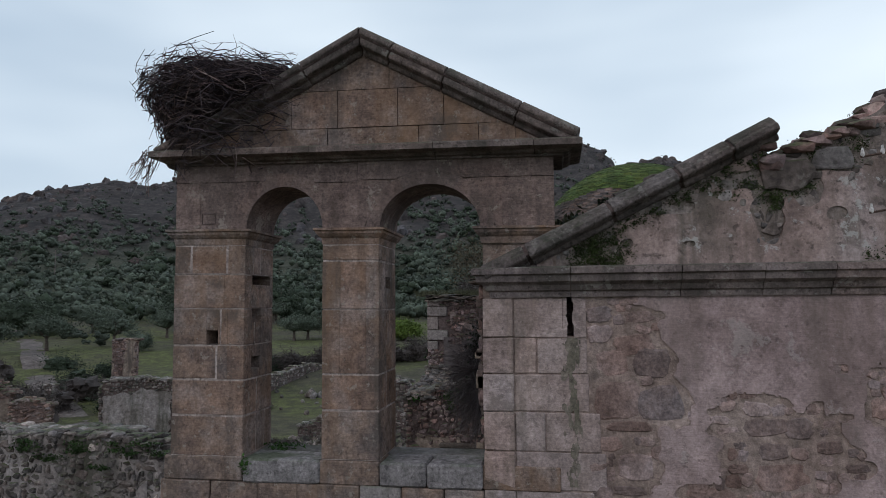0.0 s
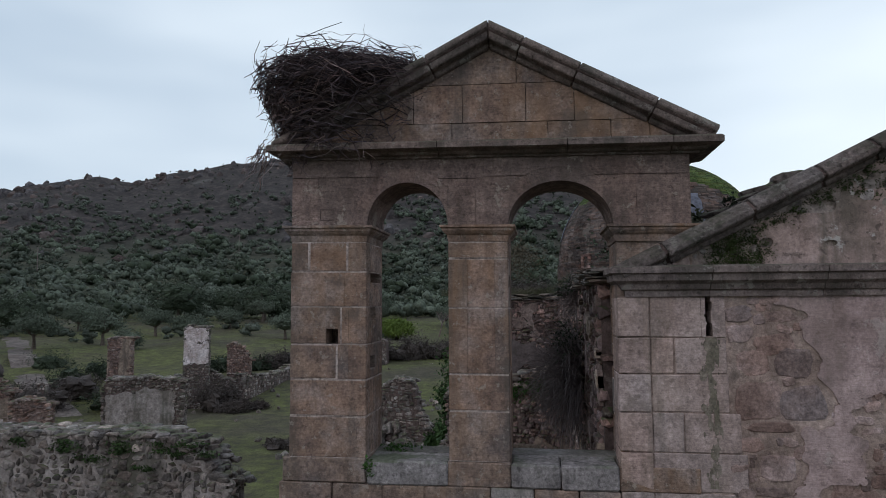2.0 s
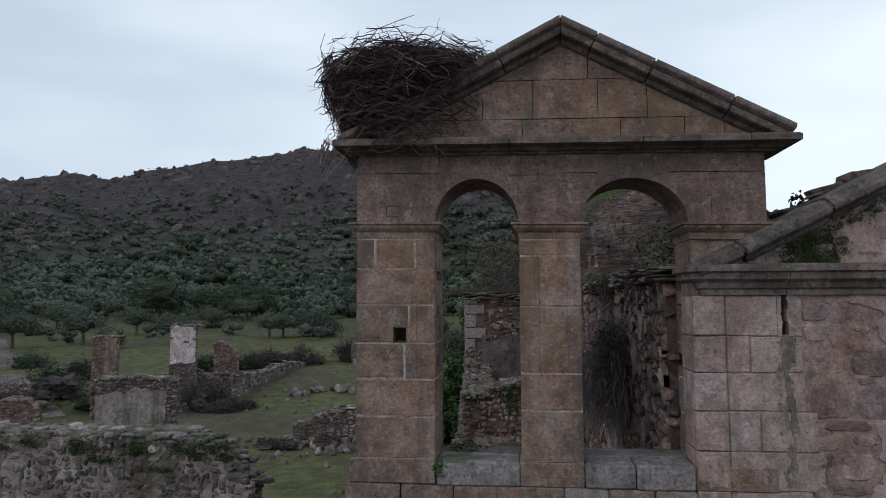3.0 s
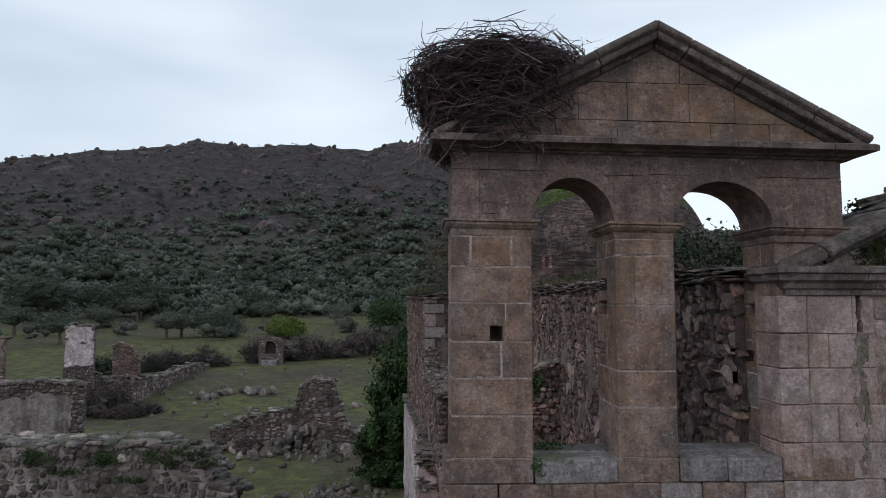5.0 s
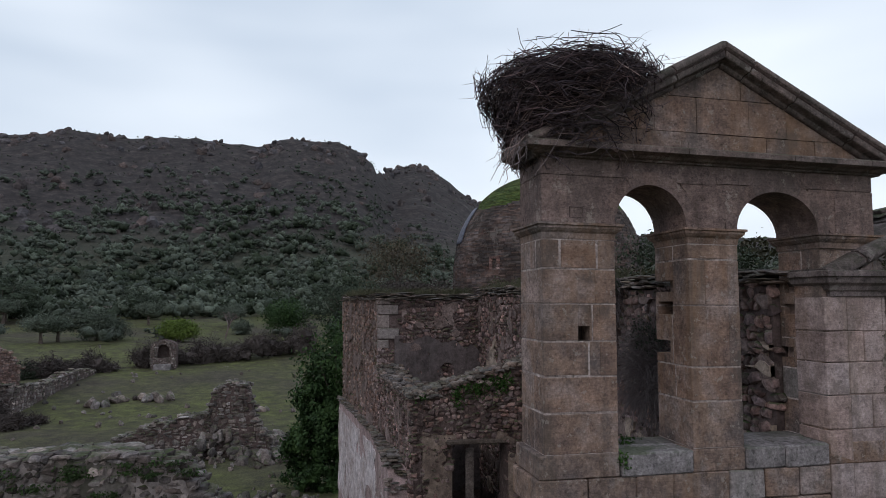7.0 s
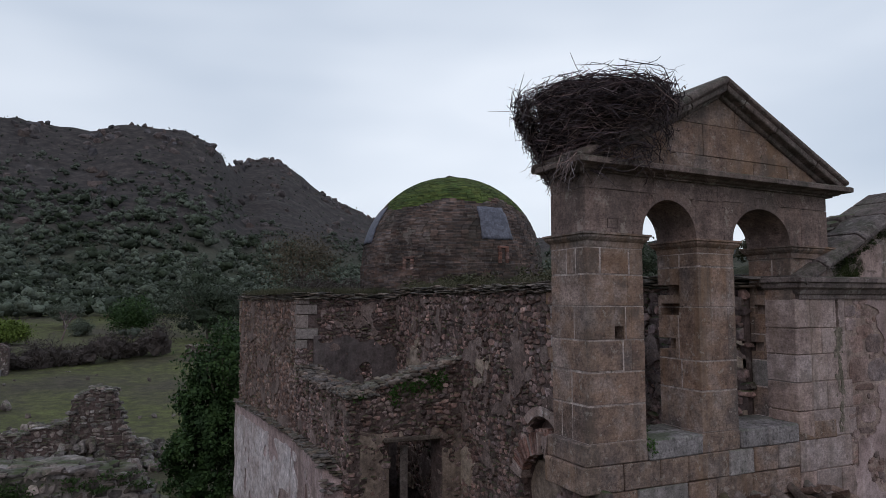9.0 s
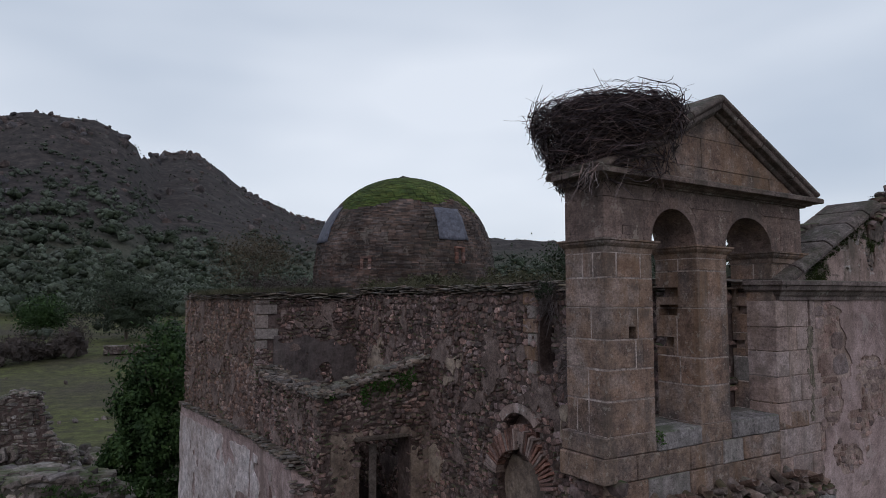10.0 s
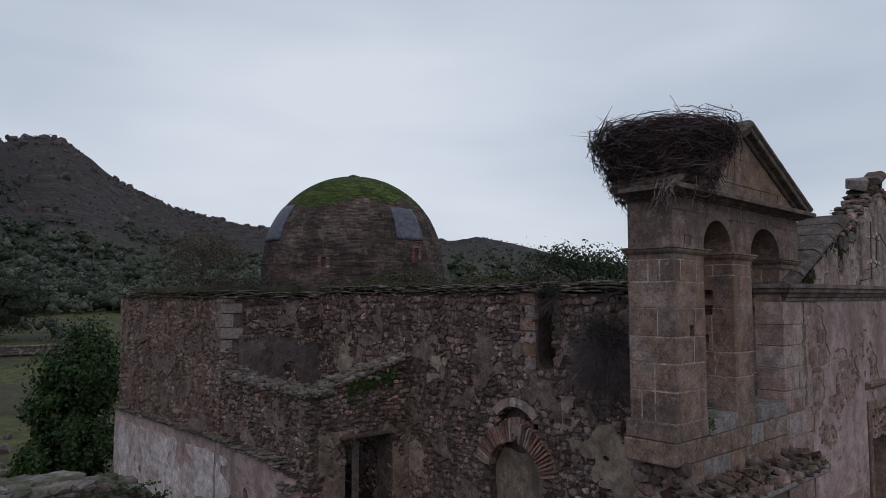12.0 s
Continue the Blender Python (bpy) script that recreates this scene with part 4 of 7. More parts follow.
FRONT_BED = surface("bared_wall_bed", [(0.185, 0.136, 0.113), (0.275, 0.21, 0.178), (0.36, 0.29, 0.252)], 1.6, 30, bump=0.9, dist=0.03, spots=((0.10, 0.075, 0.066), 0.6, 3.2))
FRONT_STONE = surface("front_fieldstone", [(0.13, 0.088, 0.074), (0.225, 0.168, 0.150), (0.32, 0.262, 0.25)], 1.6, 30, bump=0.8, dist=0.02, rand="object", spread=0.4, hue=0.6, speck=0.42)
FRONT_MANY = surface("front_fieldstone_joined", [(0.13, 0.088, 0.074), (0.225, 0.168, 0.150), (0.32, 0.262, 0.25)], 1.6, 30, bump=0.8, dist=0.02, rand="island", spread=0.4, hue=0.6, speck=0.42)
BARE = [(2.82, 6.25, 0.36, 0.28), (2.96, 5.75, 0.46, 0.46), (3.2, 5.5, 0.22, 0.2), (2.92, 5.05, 0.24, 0.20), (2.92, 4.68, 0.24, 0.16), (4.2, 5.30, 0.42, 0.27), (4.2, 4.75, 0.36, 0.2), (4.78, 4.98, 0.17, 0.13), (5.3, 5.65, 0.16, 0.26), (6.0, 5.0, 0.3, 0.5), (3.8, 4.45, 0.3, 0.1),
        (3.3, 3.9, 0.4, 0.25), (2.55, 4.4, 0.12, 0.3), (7.6, 5.6, 0.3, 0.5), (8.6, 4.4, 0.4, 0.3)]
RB = random.Random(91)
BARE += [(RB.uniform(3.3, 9.5), RB.uniform(2.8, 6.3), RB.uniform(0.05, 0.14), RB.uniform(0.04, 0.09)) for _ in range(46)]
WIN = (5.75, 8.05, 1.4, 4.15)


BIG_A = [(2.64, 6.38, 0.26, 0.17), (2.64, 6.18, 0.28, 0.19), (2.75, 5.87, 0.38, 0.29), (3.16, 5.88, 0.36, 0.30), (2.98, 6.07, 0.42, 0.22), (2.82, 5.49, 0.48, 0.38), (3.23, 5.47, 0.46, 0.34), (2.92, 5.23, 0.46, 0.10), (2.96, 4.81, 0.38, 0.28), (2.9, 4.58, 0.32, 0.09), (3.05, 6.36, 0.32, 0.12), (2.72, 5.05, 0.24, 0.15)]
BIG_B = [(4.16, 5.43, 0.28, 0.15), (4.24, 5.25, 0.44, 0.18), (4.55, 5.24, 0.26, 0.22), (3.86, 5.21, 0.26, 0.07), (4.3, 5.01, 0.28, 0.17), (4.55, 4.99, 0.16, 0.12), (4.82, 5.06, 0.26, 0.13), (4.39, 4.77, 0.6, 0.30), (5.07, 4.87, 0.22, 0.09), (5.3, 5.45, 0.18, 0.22), (3.7, 4.58, 0.5, 0.11)]


def front_plaster(u, z):
    if WIN[0] - 0.25 < u < WIN[1] + 0.25 and WIN[2] - 0.2 < z < WIN[3] + 0.22:
        return False
    if 2.27 < u < 2.37 and 6.12 < z < 6.57:
        return False
    if u < 2.55 + 0.07 * noise.noise(Vector((0, z * 2, 0))) - (0.26 if z > 6.14 else 0):
        return False
    torn = 0.07 * noise.noise(Vector((u * 4, z * 4, 9))) + 0.05 * noise.noise(Vector((u * 13, z * 13, 9)))
    if u < float(np.interp(z, [4.4, 4.55, 4.95, 5.05, 5.2, 5.35, 5.6, 5.95, 6.2, 6.5], [2.6, 3.12, 3.15, 2.9, 3.1, 3.48, 3.40, 3.28, 3.24, 3.0])) + torn:
        return False
    if math.hypot((u - 4.42) / 0.62, (z - 4.95) / 0.5) + 4.5 * torn < 1:
        return False
    edge = 0.10 * noise.noise(Vector((u * 7, z * 7, 3))) + 0.05 * noise.noise(Vector((u * 20, z * 20, 3)))
    if any(math.hypot((u - q[0]) / (q[2] * 0.5 + 0.05), (z - q[1]) / (q[3] * 0.5 + 0.045)) + edge * 3 < 1.1 for q in BIG_A + BIG_B):
        return False
    return not any(patch(u, z, *b) for b in BARE)


for x0, x1, step in ((2.2, 5.6, 0.03), (5.6, FX1, 0.07)):
    cells("front_plaster", (0, 0, 0), (1, 0, 0), (0, -1, 0), x0, x1, 2.6, 6.57, step, front_plaster, 0.016, PLASTER, church, "pinkish worn lime plaster with bare patches", rough=0.004, smooth=1, seed=2)
cells("front_wall", (0, 0.018, 0), (1, 0, 0), (0, -1, 0), FX0 + 0.1, FX1, -4.0, 6.9, 0.15,
      lambda u, z: not (WIN[0] < u < WIN[1] and WIN[2] < z < WIN[3]) and not (2.25 < u < 2.40 and 6.08 < z < 6.6), 0.75, FRONT_BED, church, smooth=0)
cells("slot_rim", (0, 0.001, 0), (1, 0, 0), (0, -1, 0), 2.262, 2.50, 6.145, 6.57, 0.014, lambda u, z: abs(u - 2.335 - 0.014 * noise.noise(Vector((0, z * 7, 5)))) > 0.030 + 0.014 * noise.noise(Vector((u * 9, z * 15, 5))), 0.3, ASHLAR_PALE, church, smooth=1)
cells("damp_streak", (0, -0.003, 0), (1, 0, 0), (0, -1, 0), 2.2, 2.6, 4.6, 6.14, 0.016, lambda u, z: abs(u - 2.35 - 0.03 * noise.noise(Vector((0, z * 1.5, 2)))) + 0.10 * noise.noise(Vector((u * 22, z * 6, 2))) + 0.06 * noise.noise(Vector((u * 50, z * 20, 2))) < 0.062 - 0.024 * (6.1 - z), 0.008,
      surface("damp_mossy_stone", [(0.095, 0.088, 0.062), (0.16, 0.142, 0.11), (0.23, 0.196, 0.165)], 3.0, 30, bump=0.8, dist=0.015, pits=0.4), church, "dark mossy damp streak below the slot", smooth=1)
def bare_stones():
    """Large fieldstones that the fallen plaster lays bare, with packing between them."""
    r = random.Random(22)
    M = frame_of((0, 0.018, 0), (1, 0, 0), (0, -1, 0))
    big = BIG_A + BIG_B
    placed = []
    for cu, cz, ww, hh in big:
        m = M @ Matrix.Translation((cu, cz, -0.088 + r.uniform(-0.008, 0.008))) @ Euler((r.uniform(-0.03, 0.03), r.uniform(-0.03, 0.03), r.uniform(-0.12, 0.12))).to_matrix().to_4x4()
        placed.append((r.randrange(*PILLOWS), m @ Matrix.Diagonal((ww * 1.08, hh * 1.08, 0.2, 1))))
    small = rubble_face((0, 0.018, 0), (1, 0, 0), (0, -1, 0), 9.5, 3.5, lambda u: 6.55,
                        lambda u, z: u > 2.55 and not front_plaster(u, z) and not any(abs(u - q[0]) < q[2] * 0.5 + 0.035 and abs(z - q[1]) < q[3] * 0.5 + 0.03 for q in big),
                        21, h=(0.06, 0.15), w=(0.08, 0.22), proud=-0.018, tilt=0.03, jut=0.010, kinds=PILLOWS, loose=0.1)
    return placed + small


lay_stones(bare_stones(), hang(new("bare_masonry"), church), FRONT_STONE, FRONT_MANY, lambda p: p.x < 5.5, "stone", "bare_rubble")

FCORN = [(-0.1, 6.57), (0.03, 6.57), (0.035, 6.63), (0.07, 6.645), (0.10, 6.70), (0.16, 6.735), (0.17, 6.80), (0.205, 6.815), (0.205, 6.875), (0.17, 6.89), (-0.1, 6.91)]
cuts = [1.52, 2.35, 3.46, 4.25, 4.90, 5.75, 6.6, 7.6, 8.7, 9.8, 11.0, 12.4]
for a, b in zip(cuts[:-1], cuts[1:]):
    path = [(a + 0.004, 0), (b - 0.004, 0)]
    if a == 1.52:
        path = [(1.52, 0.5), (1.52, 0)] + path[1:]
    sweep("cornice_stone", FCORN, path, CORNICE_WORN, church)

# broken pediment
FAPEX = (FMID, 9.62)
FTIP = (1.38, 6.90)


def front_top(x):
    s = FTIP[1] + (min(x, 2 * FMID - x) - FTIP[0]) * (FAPEX[1] - FTIP[1]) / (FMID - FTIP[0])
    return s - 0.22 - (0.27 * min(1, max(0, (6.4 - x) / 1.5)) if 4.4 < x < 6.4 else 0) + (0.12 if 4.4 < x < 4.9 else 0) + (0.12 * noise.noise(Vector((x * 2.3, 0, 0))) - 0.06 if x > 4.4 else 0)


TORN = [(4.6, 7.9, 0.45, 0.26), (4.36, 7.5, 0.16, 0.3), (4.75, 7.62, 0.12, 0.16), (3.2, 7.58, 0.5, 0.10), (2.62, 7.18, 0.2, 0.3), (4.95, 8.0, 0.45, 0.15), (4.05, 7.75, 0.35, 0.10), (2.55, 7.0, 0.32, 0.22), (3.35, 7.5, 0.4, 0.08), (5.25, 8.15, 0.4, 0.15), (3.6, 7.1, 0.1, 0.07), (2.95, 7.12, 0.06, 0.05), (5.0, 7.4, 0.12, 0.08)]


def pale_keep(u, z):
    return z < front_top(u) - 0.05 - (0.25 if u > 4.4 else 0.1) * abs(noise.noise(Vector((u * 1.5, 3, 0)))) and not any(patch(u, z, *q) for q in TORN)


cells("tympanum_wall", (0, 0.04, 0), (1, 0, 0), (0, -1, 0), FTIP[0] + 0.3, 2 * FMID - FTIP[0] - 0.3, 6.88, 9.6, 0.06, lambda u, z: z < front_top(u), 0.42, surface("mossy_wall_bed", [(0.13, 0.106, 0.09), (0.21, 0.175, 0.152), (0.31, 0.27, 0.245)], 1.8, 30, bump=0.9, dist=0.03, spots=((0.045, 0.05, 0.022), 0.85, 1.6)), church)
cells("tympanum_plaster", (0, 0.02, 0), (1, 0, 0), (0, -1, 0), 2.0, 11.5, 6.9, 9.5, 0.035, pale_keep, 0.04, PLASTER_PALE, church, "flaking pale plaster with moss and dark streaks", rough=0.025, seed=5)
lay_stones(rubble_face((0, 0.03, 0), (1, 0, 0), (0, -1, 0), 11, 6.95, front_top, lambda u, z: u > 1.9 and z > front_top(u) - 0.55 or any(patch(u, z, q[0], q[1], q[2] * 1.1, q[3] * 1.1) for q in TORN), 33, h=(0.06, 0.16), w=(0.07, 0.26), proud=-0.02, tilt=0.14, jut=0.03, depth=0.14) +
           [(15, frame_of((4.56, 0.03, 7.80), (1, 0, 0), (0, -1, 0)) @ Matrix.Translation((0, 0, -0.05)) @ Matrix.Diagonal((0.56, 0.34, 0.2, 1))), (18, frame_of((5.0, 0.03, 7.95), (1, 0, 0), (0, -1, 0)) @ Matrix.Translation((0, 0, -0.06)) @ Matrix.Diagonal((0.42, 0.24, 0.2, 1)))],
           hang(new("tympanum_masonry"), church), GREYSTONE, GREY_MANY, lambda p: p.x < 6.5, "stone", "tympanum_rubble")
lay_stones(slab_stones((4.4, 0.0, 0), (1, 0, 0), (0, -1, 0), 6.0, lambda u: front_top(4.4 + u) - 0.07, 0.36, 41, 3, (0.12, 0.3), (0.05, 0.13), 0.02), hang(new("wall_head"), church), RUBBLE, RUBBLE_MANY, joined_name="wall_head_rubble")
FRAKE = [(-0.72, -0.25), (0.0, -0.25), (0.03, -0.225), (0.04, -0.19), (0.15, -0.175), (0.185, -0.155), (0.19, -0.10), (0.158, -0.08), (0.148, -0.055), (0.11, -0.018), (0.07, 0.0), (-0.78, 0.0), (-0.78, -0.08)]
ts = [0.0, 0.085, 0.245, 0.37, 0.465, 0.548]
for i in range(5):
    raking("raking_cornice_stone", lerp2(FTIP, FAPEX, ts[i] + 0.003), lerp2(FTIP, FAPEX, ts[i + 1] - 0.003), FRAKE, RAKE_STONE, church, lift=RG.uniform(-0.01, 0.01))
raking("raking_bed", lerp2(FTIP, FAPEX, 0.01), lerp2(FTIP, FAPEX, 0.54), [(o - 0.02 if o > -0.5 else o + 0.03, u - 0.02 if u > -0.12 else u + 0.02) for o, u in FRAKE], MUD, church)
for a, b in ((0.925, 0.96), (0.965, 1.0)):
    raking("raking_cornice_stone", lerp2(FTIP, FAPEX, a), lerp2(FTIP, FAPEX, b), [(max(o, -0.22), u) for o, u in FRAKE], CORNICE, church)
lay_stones([(k, frame_of((x, y, FTIP[1] + (x - FTIP[0]) * 0.4928 + 0.02), (1, 0, 0.49), (0, -1, 0)) @ Matrix.Diagonal((w, 0.07, 0.26, 1))) for k, x, y, w in ((3, 2.30, 0.60, 0.30), (7, 2.62, 0.66, 0.36), (5, 2.95, 0.58, 0.30), (9, 3.24, 0.64, 0.28))] +
           [(17, frame_of((3.38, 0.60, 7.905), (1, 0, 0.46), (0, -1, 0)) @ Matrix.Diagonal((0.34, 0.12, 0.30, 1))), (20, frame_of((3.05, 0.64, 7.76), (1, 0, 0.47), (0, -1, 0)) @ Matrix.Diagonal((0.36, 0.10, 0.28, 1)))],
           hang(new("fallen_slabs"), church), GREYSTONE, GREY_MANY, lambda p: True, "stone")
loose = tagged(block_mesh("loose_block", -0.2, 0.2, -0.2, 0.2, -0.13, 0.13, PALE_SLAB, None, 0.02, 0.03, rng=RG), "loose worn stone block lying on the broken pediment", "stone block")
loose.matrix_basis = pose(6.2, 0.24, 9.27, 6, -14, 25)

# window of the front
wf = hang(new("window_surround"), church)
for a, b, c, d in ((WIN[0] - 0.2, WIN[0], WIN[2], WIN[3]), (WIN[1], WIN[1] + 0.2, WIN[2], WIN[3]), (WIN[0] - 0.2, WIN[1] + 0.2, WIN[3], WIN[3] + 0.2), (WIN[0] - 0.25, WIN[1] + 0.25, WIN[2] - 0.18, WIN[2])):
    block_mesh("frame_stone", a, b, -0.03, 0.4, c, d, ASHLAR, wf, 0.015, 0.004, rng=RG)
sweep("window_cornice", [(-0.02, 4.62), (0.03, 4.62), (0.08, 4.68), (0.12, 4.69), (0.12, 4.75), (-0.02, 4.78)], [(WIN[0] - 0.3, 0), (WIN[1] + 0.3, 0)], ASHLAR, wf)

# ---- side walls of the church and the annex behind ----
CX = 1.30


def side_top(u):
    return 6.78 + 0.05 * noise.noise(Vector((u * 0.8, 7, 0)))


def side_gap(u, z):
    y = 16.2 - u
    return 5.30 < y < 5.82 and z > 4.85 + 0.15 * noise.noise(Vector((y * 4, z, 0)))


ARCH_Y = 6.5


def side_arch(u, z):
    y = 16.2 - u
    low = abs(y - ARCH_Y) < 0.92 and math.hypot(max(0, z - 2.15) * 0.98, y - ARCH_Y) < 0.92
    return low or z > 3.2 and math.hypot(y - ARCH_Y, z - 3.1) < 0.80


RH = random.Random(31)
SIDE_HOLES = [(RH.uniform(5.0, 15.2), RH.uniform(2.4, 6.2), RH.uniform(0.07, 0.13), RH.uniform(0.06, 0.11)) for _ in range(16)]


def side_keep(u, z):
    return not side_gap(u, z) and not side_arch(u, z) and not any(abs(u - a) < c and abs(z - b) < d for a, b, c, d in SIDE_HOLES)


cells("side_wall_core", (CX + 0.02, 16.2, 0), (0, -1, 0), (-1, 0, 0), 0, 15.4, -4, 6.85, 0.13, lambda u, z: z < side_top(u) and side_keep(u, z), 0.8, MUD, church, rough=0.03)
side = hang(new("side_wall"), church)
lay_stones(rubble_face((CX, 16.2, 0), (0, -1, 0), (-1, 0, 0), 15.4, 0.2, side_top, side_keep, 51, h=(0.08, 0.24), w=(0.09, 0.31), proud=0.012, jut=0.026, tilt=0.12, depth=0.16), side, RUBBLE, RUBBLE_MANY, lambda p: 2 < p.y < 8.5 and p.z > 4.0, "stone", "side_rubble")
lay_stones(slab_stones((CX, 16.2, 0), (0, -1, 0), (-1, 0, 0), 10.6, side_top, 0.8, 52, 6, over=0.10), side, SLATE, SLATE, joined_name="wall_head_rubble")
lay_stones(slab_stones((CX, 4.9, 0), (0, -1, 0), (-1, 0, 0), 4.1, side_top, 0.8, 53, 6, over=0.10), side, SLATE, SLATE, joined_name="wall_head_rubble")

# dressed edge of the gap and plaster remains
z, k = 4.85, 0
while z < 6.6:
    hh = RG.uniform(0.26, 0.36)
    w = (0.34, 0.52)[k % 2]
    block_mesh("quoin", CX - 0.03, CX + 0.7, 5.82, 5.82 + w, z + 0.006, min(z + hh, 6.75) - 0.006, (ASHLAR_GREY, ASHLAR)[k % 2], side, 0.02, 0.012, rng=RG)
    z += hh
    k += 1


def side_plaster(u, z):
    y = 16.2 - u
    n1 = noise.noise(Vector((y * 0.8, z * 0.8, 12))) + 0.5 * noise.noise(Vector((y * 2.6, z * 2.6, 5))) + 0.55 * noise.noise(Vector((y * 6.5, z * 6.5, 7)))
    low = z < 4.3 and y < 5.0 and n1 > -0.05
    high = y < 4.9 and z > 4.3 and n1 > 0.5
    far = y > 8 and n1 > 0.55
    return (low or high or far) and side_keep(u, z) and z < side_top(u) - 0.2 and math.hypot(y - ARCH_Y, z - 2.5) > 1.55


tagged(cells("old_plaster", (CX - 0.07, 16.2, 0), (0, -1, 0), (-1, 0, 0), 0, 15.4, 0.3, 6.7, 0.07, side_plaster, 0.08, PLASTER_YELLOW, church, "ochre plaster remains", rough=0.03), kind="stuff")

SMEAR = surface("smeared_mortar", [(0.095, 0.071, 0.062), (0.155, 0.117, 0.102), (0.235, 0.187, 0.168)], 1.5, 24, bump=0.9, dist=0.04, speck=0.4, spots=((0.075, 0.055, 0.05), 0.6, 3.0))


def smear(u, z, seed, cover):
    """Old mortar smeared over the stones in ragged patches."""
    return noise.noise(Vector((u * 1.0, z * 1.1, seed))) + 0.6 * noise.noise(Vector((u * 3.1, z * 3.1, seed))) + 0.35 * noise.noise(Vector((u * 7, z * 7, seed))) > cover


tagged(cells("smeared_mortar", (CX - 0.05, 16.2, 0), (0, -1, 0), (-1, 0, 0), 0, 15.4, 0.3, 6.6, 0.065, lambda u, z: smear(u, z, 21, 0.24) and side_keep(u, z) and math.hypot(16.2 - u - ARCH_Y, z - 2.5) > 1.5, 0.06, SMEAR, church, rough=0.04), kind="stuff")

# blind arch of brick under a stone relieving arch
blind = hang(new("blind_arch"), church)
cells("arch_infill", (CX + 0.24, 16.2, 0), (0, -1, 0), (-1, 0, 0), 8.4, 11.0, 0, 4.1, 0.07, lambda u, z: z < 2.75 + 0.12 * noise.noise(Vector((u * 2, z * 2, 0))), 0.1, PLASTER_OCHRE, blind, rough=0.04)
cells("arch_back", (CX + 0.36, 16.2, 0), (0, -1, 0), (-1, 0, 0), 8.4, 11.0, 0, 4.2, 0.2, lambda u, z: True, 0.1, RED_MUD, blind, rough=0.03)
cells("arch_mortar", (CX - 0.02, 16.2, 0), (0, -1, 0), (-1, 0, 0), 7.9, 11.6, 1.9, 3.8, 0.04, lambda u, z: 0.93 < math.hypot(16.2 - u - ARCH_Y, (z - 2.15) * 1.02) + 0.06 * noise.noise(Vector((u * 5, z * 5, 1))) < 1.36 and z > 2.3, 0.22, PLASTER_BEIGE, blind, rough=0.03)
nb = 34
for i in range(nb):
    a = math.pi * (0.06 + 0.88 * (i + 0.5) / nb)
    if 0.45 < i / nb < 0.55:
        continue
    m = Matrix.Translation((CX + 0.0 + RG.uniform(-0.02, 0.02), ARCH_Y + 1.16 * math.cos(a), 2.15 + 1.14 * math.sin(a))) @ Euler((a - math.pi / 2 + RG.uniform(-0.03, 0.03), 0, 0)).to_matrix().to_4x4()
    b = block_mesh("brick", -0.13, 0.13, -0.032, 0.032, -0.26, 0.26 - RG.uniform(0, 0.09), BRICK if RG.random() < 0.72 else PLASTER_BEIGE, blind, 0.006, 0.010, rng=RG)
    b.matrix_basis = m
for i in range(7):
    block_mesh("brick", CX + 0.06, CX + 0.3, ARCH_Y - 0.52 + 0.15 * i, ARCH_Y - 0.40 + 0.15 * i, 3.36, 3.62 - 0.03 * abs(i - 3), BRICK, blind, 0.008, 0.012, rng=RG)
for a0, a1 in ((0.70, 1.36), (1.38, 1.66), (1.68, 2.42)):
    bm = bmesh.new()
    ring = [bm.verts.new((x, ARCH_Y + r * math.cos(a) + 0.0, 3.1 + r * math.sin(a))) for x in (CX - 0.075, CX + 0.2) for r, s_ in ((0.80, 1), (1.02, -1)) for a in [a0 + (a1 - a0) * k / 4 for k in range(5)][::s_]]
    bm.faces.new(ring[:10])
    bm.faces.new(ring[10:][::-1])
    for k in range(10):
        bm.faces.new((ring[(k + 1) % 10], ring[k], ring[10 + k], ring[10 + (k + 1) % 10]))
    bmesh.ops.recalc_face_normals(bm, faces=bm.faces)
    part("voussoir", bm, PLASTER_PALE, blind)

# flat earth roof behind the walls
def roof_z(x, y):
    return 6.72 + 0.28 * min(1, max(0, (x - 1.6) / 2.0)) + 0.12 * noise.noise(Vector((x * 0.7, y * 0.7, 4))) + 0.55 * min(1, max(0, (x - 1.9) / 1.2)) * max(0, 1 - y / 4.5)


rv, rf = [], []
for i in range(40):
    for j in range(80):
        x, y = 1.6 + i * 0.27, 0.75 + j * 0.31
        rv.append((x, y, roof_z(x, y)))
for i in range(39):
    for j in range(79):
        a = i * 80 + j
        rf.append((a, a + 80, a + 81, a + 1))
EARTH = surface("weedy_earth", [(0.04, 0.046, 0.022), (0.06, 0.064, 0.033), (0.09, 0.08, 0.058)], 1.0, 12, bump=0.9, dist=0.06)
mesh_object("earth_roof", rv, rf, EARTH, church, smooth=True)
block_mesh("east_wall", 11.6, 12.4, 0.8, 26.0, -4.0, 6.8, MUD, church, 0.03, 0.0)
block_mesh("north_wall", 1.5, 11.58, 25.2, 26.0, -4.0, 6.8, MUD, church, 0.03, 0.0)

annex = thing("annex", "roofless ruined annex of rubble masonry with a whitewashed lower wall", "ruin")
BX = -2.30


def wall_line(p, q):
    d = Vector((q[0] - p[0], q[1] - p[1], 0))
    return Vector((p[0], p[1], 0)), d.normalized(), d.length


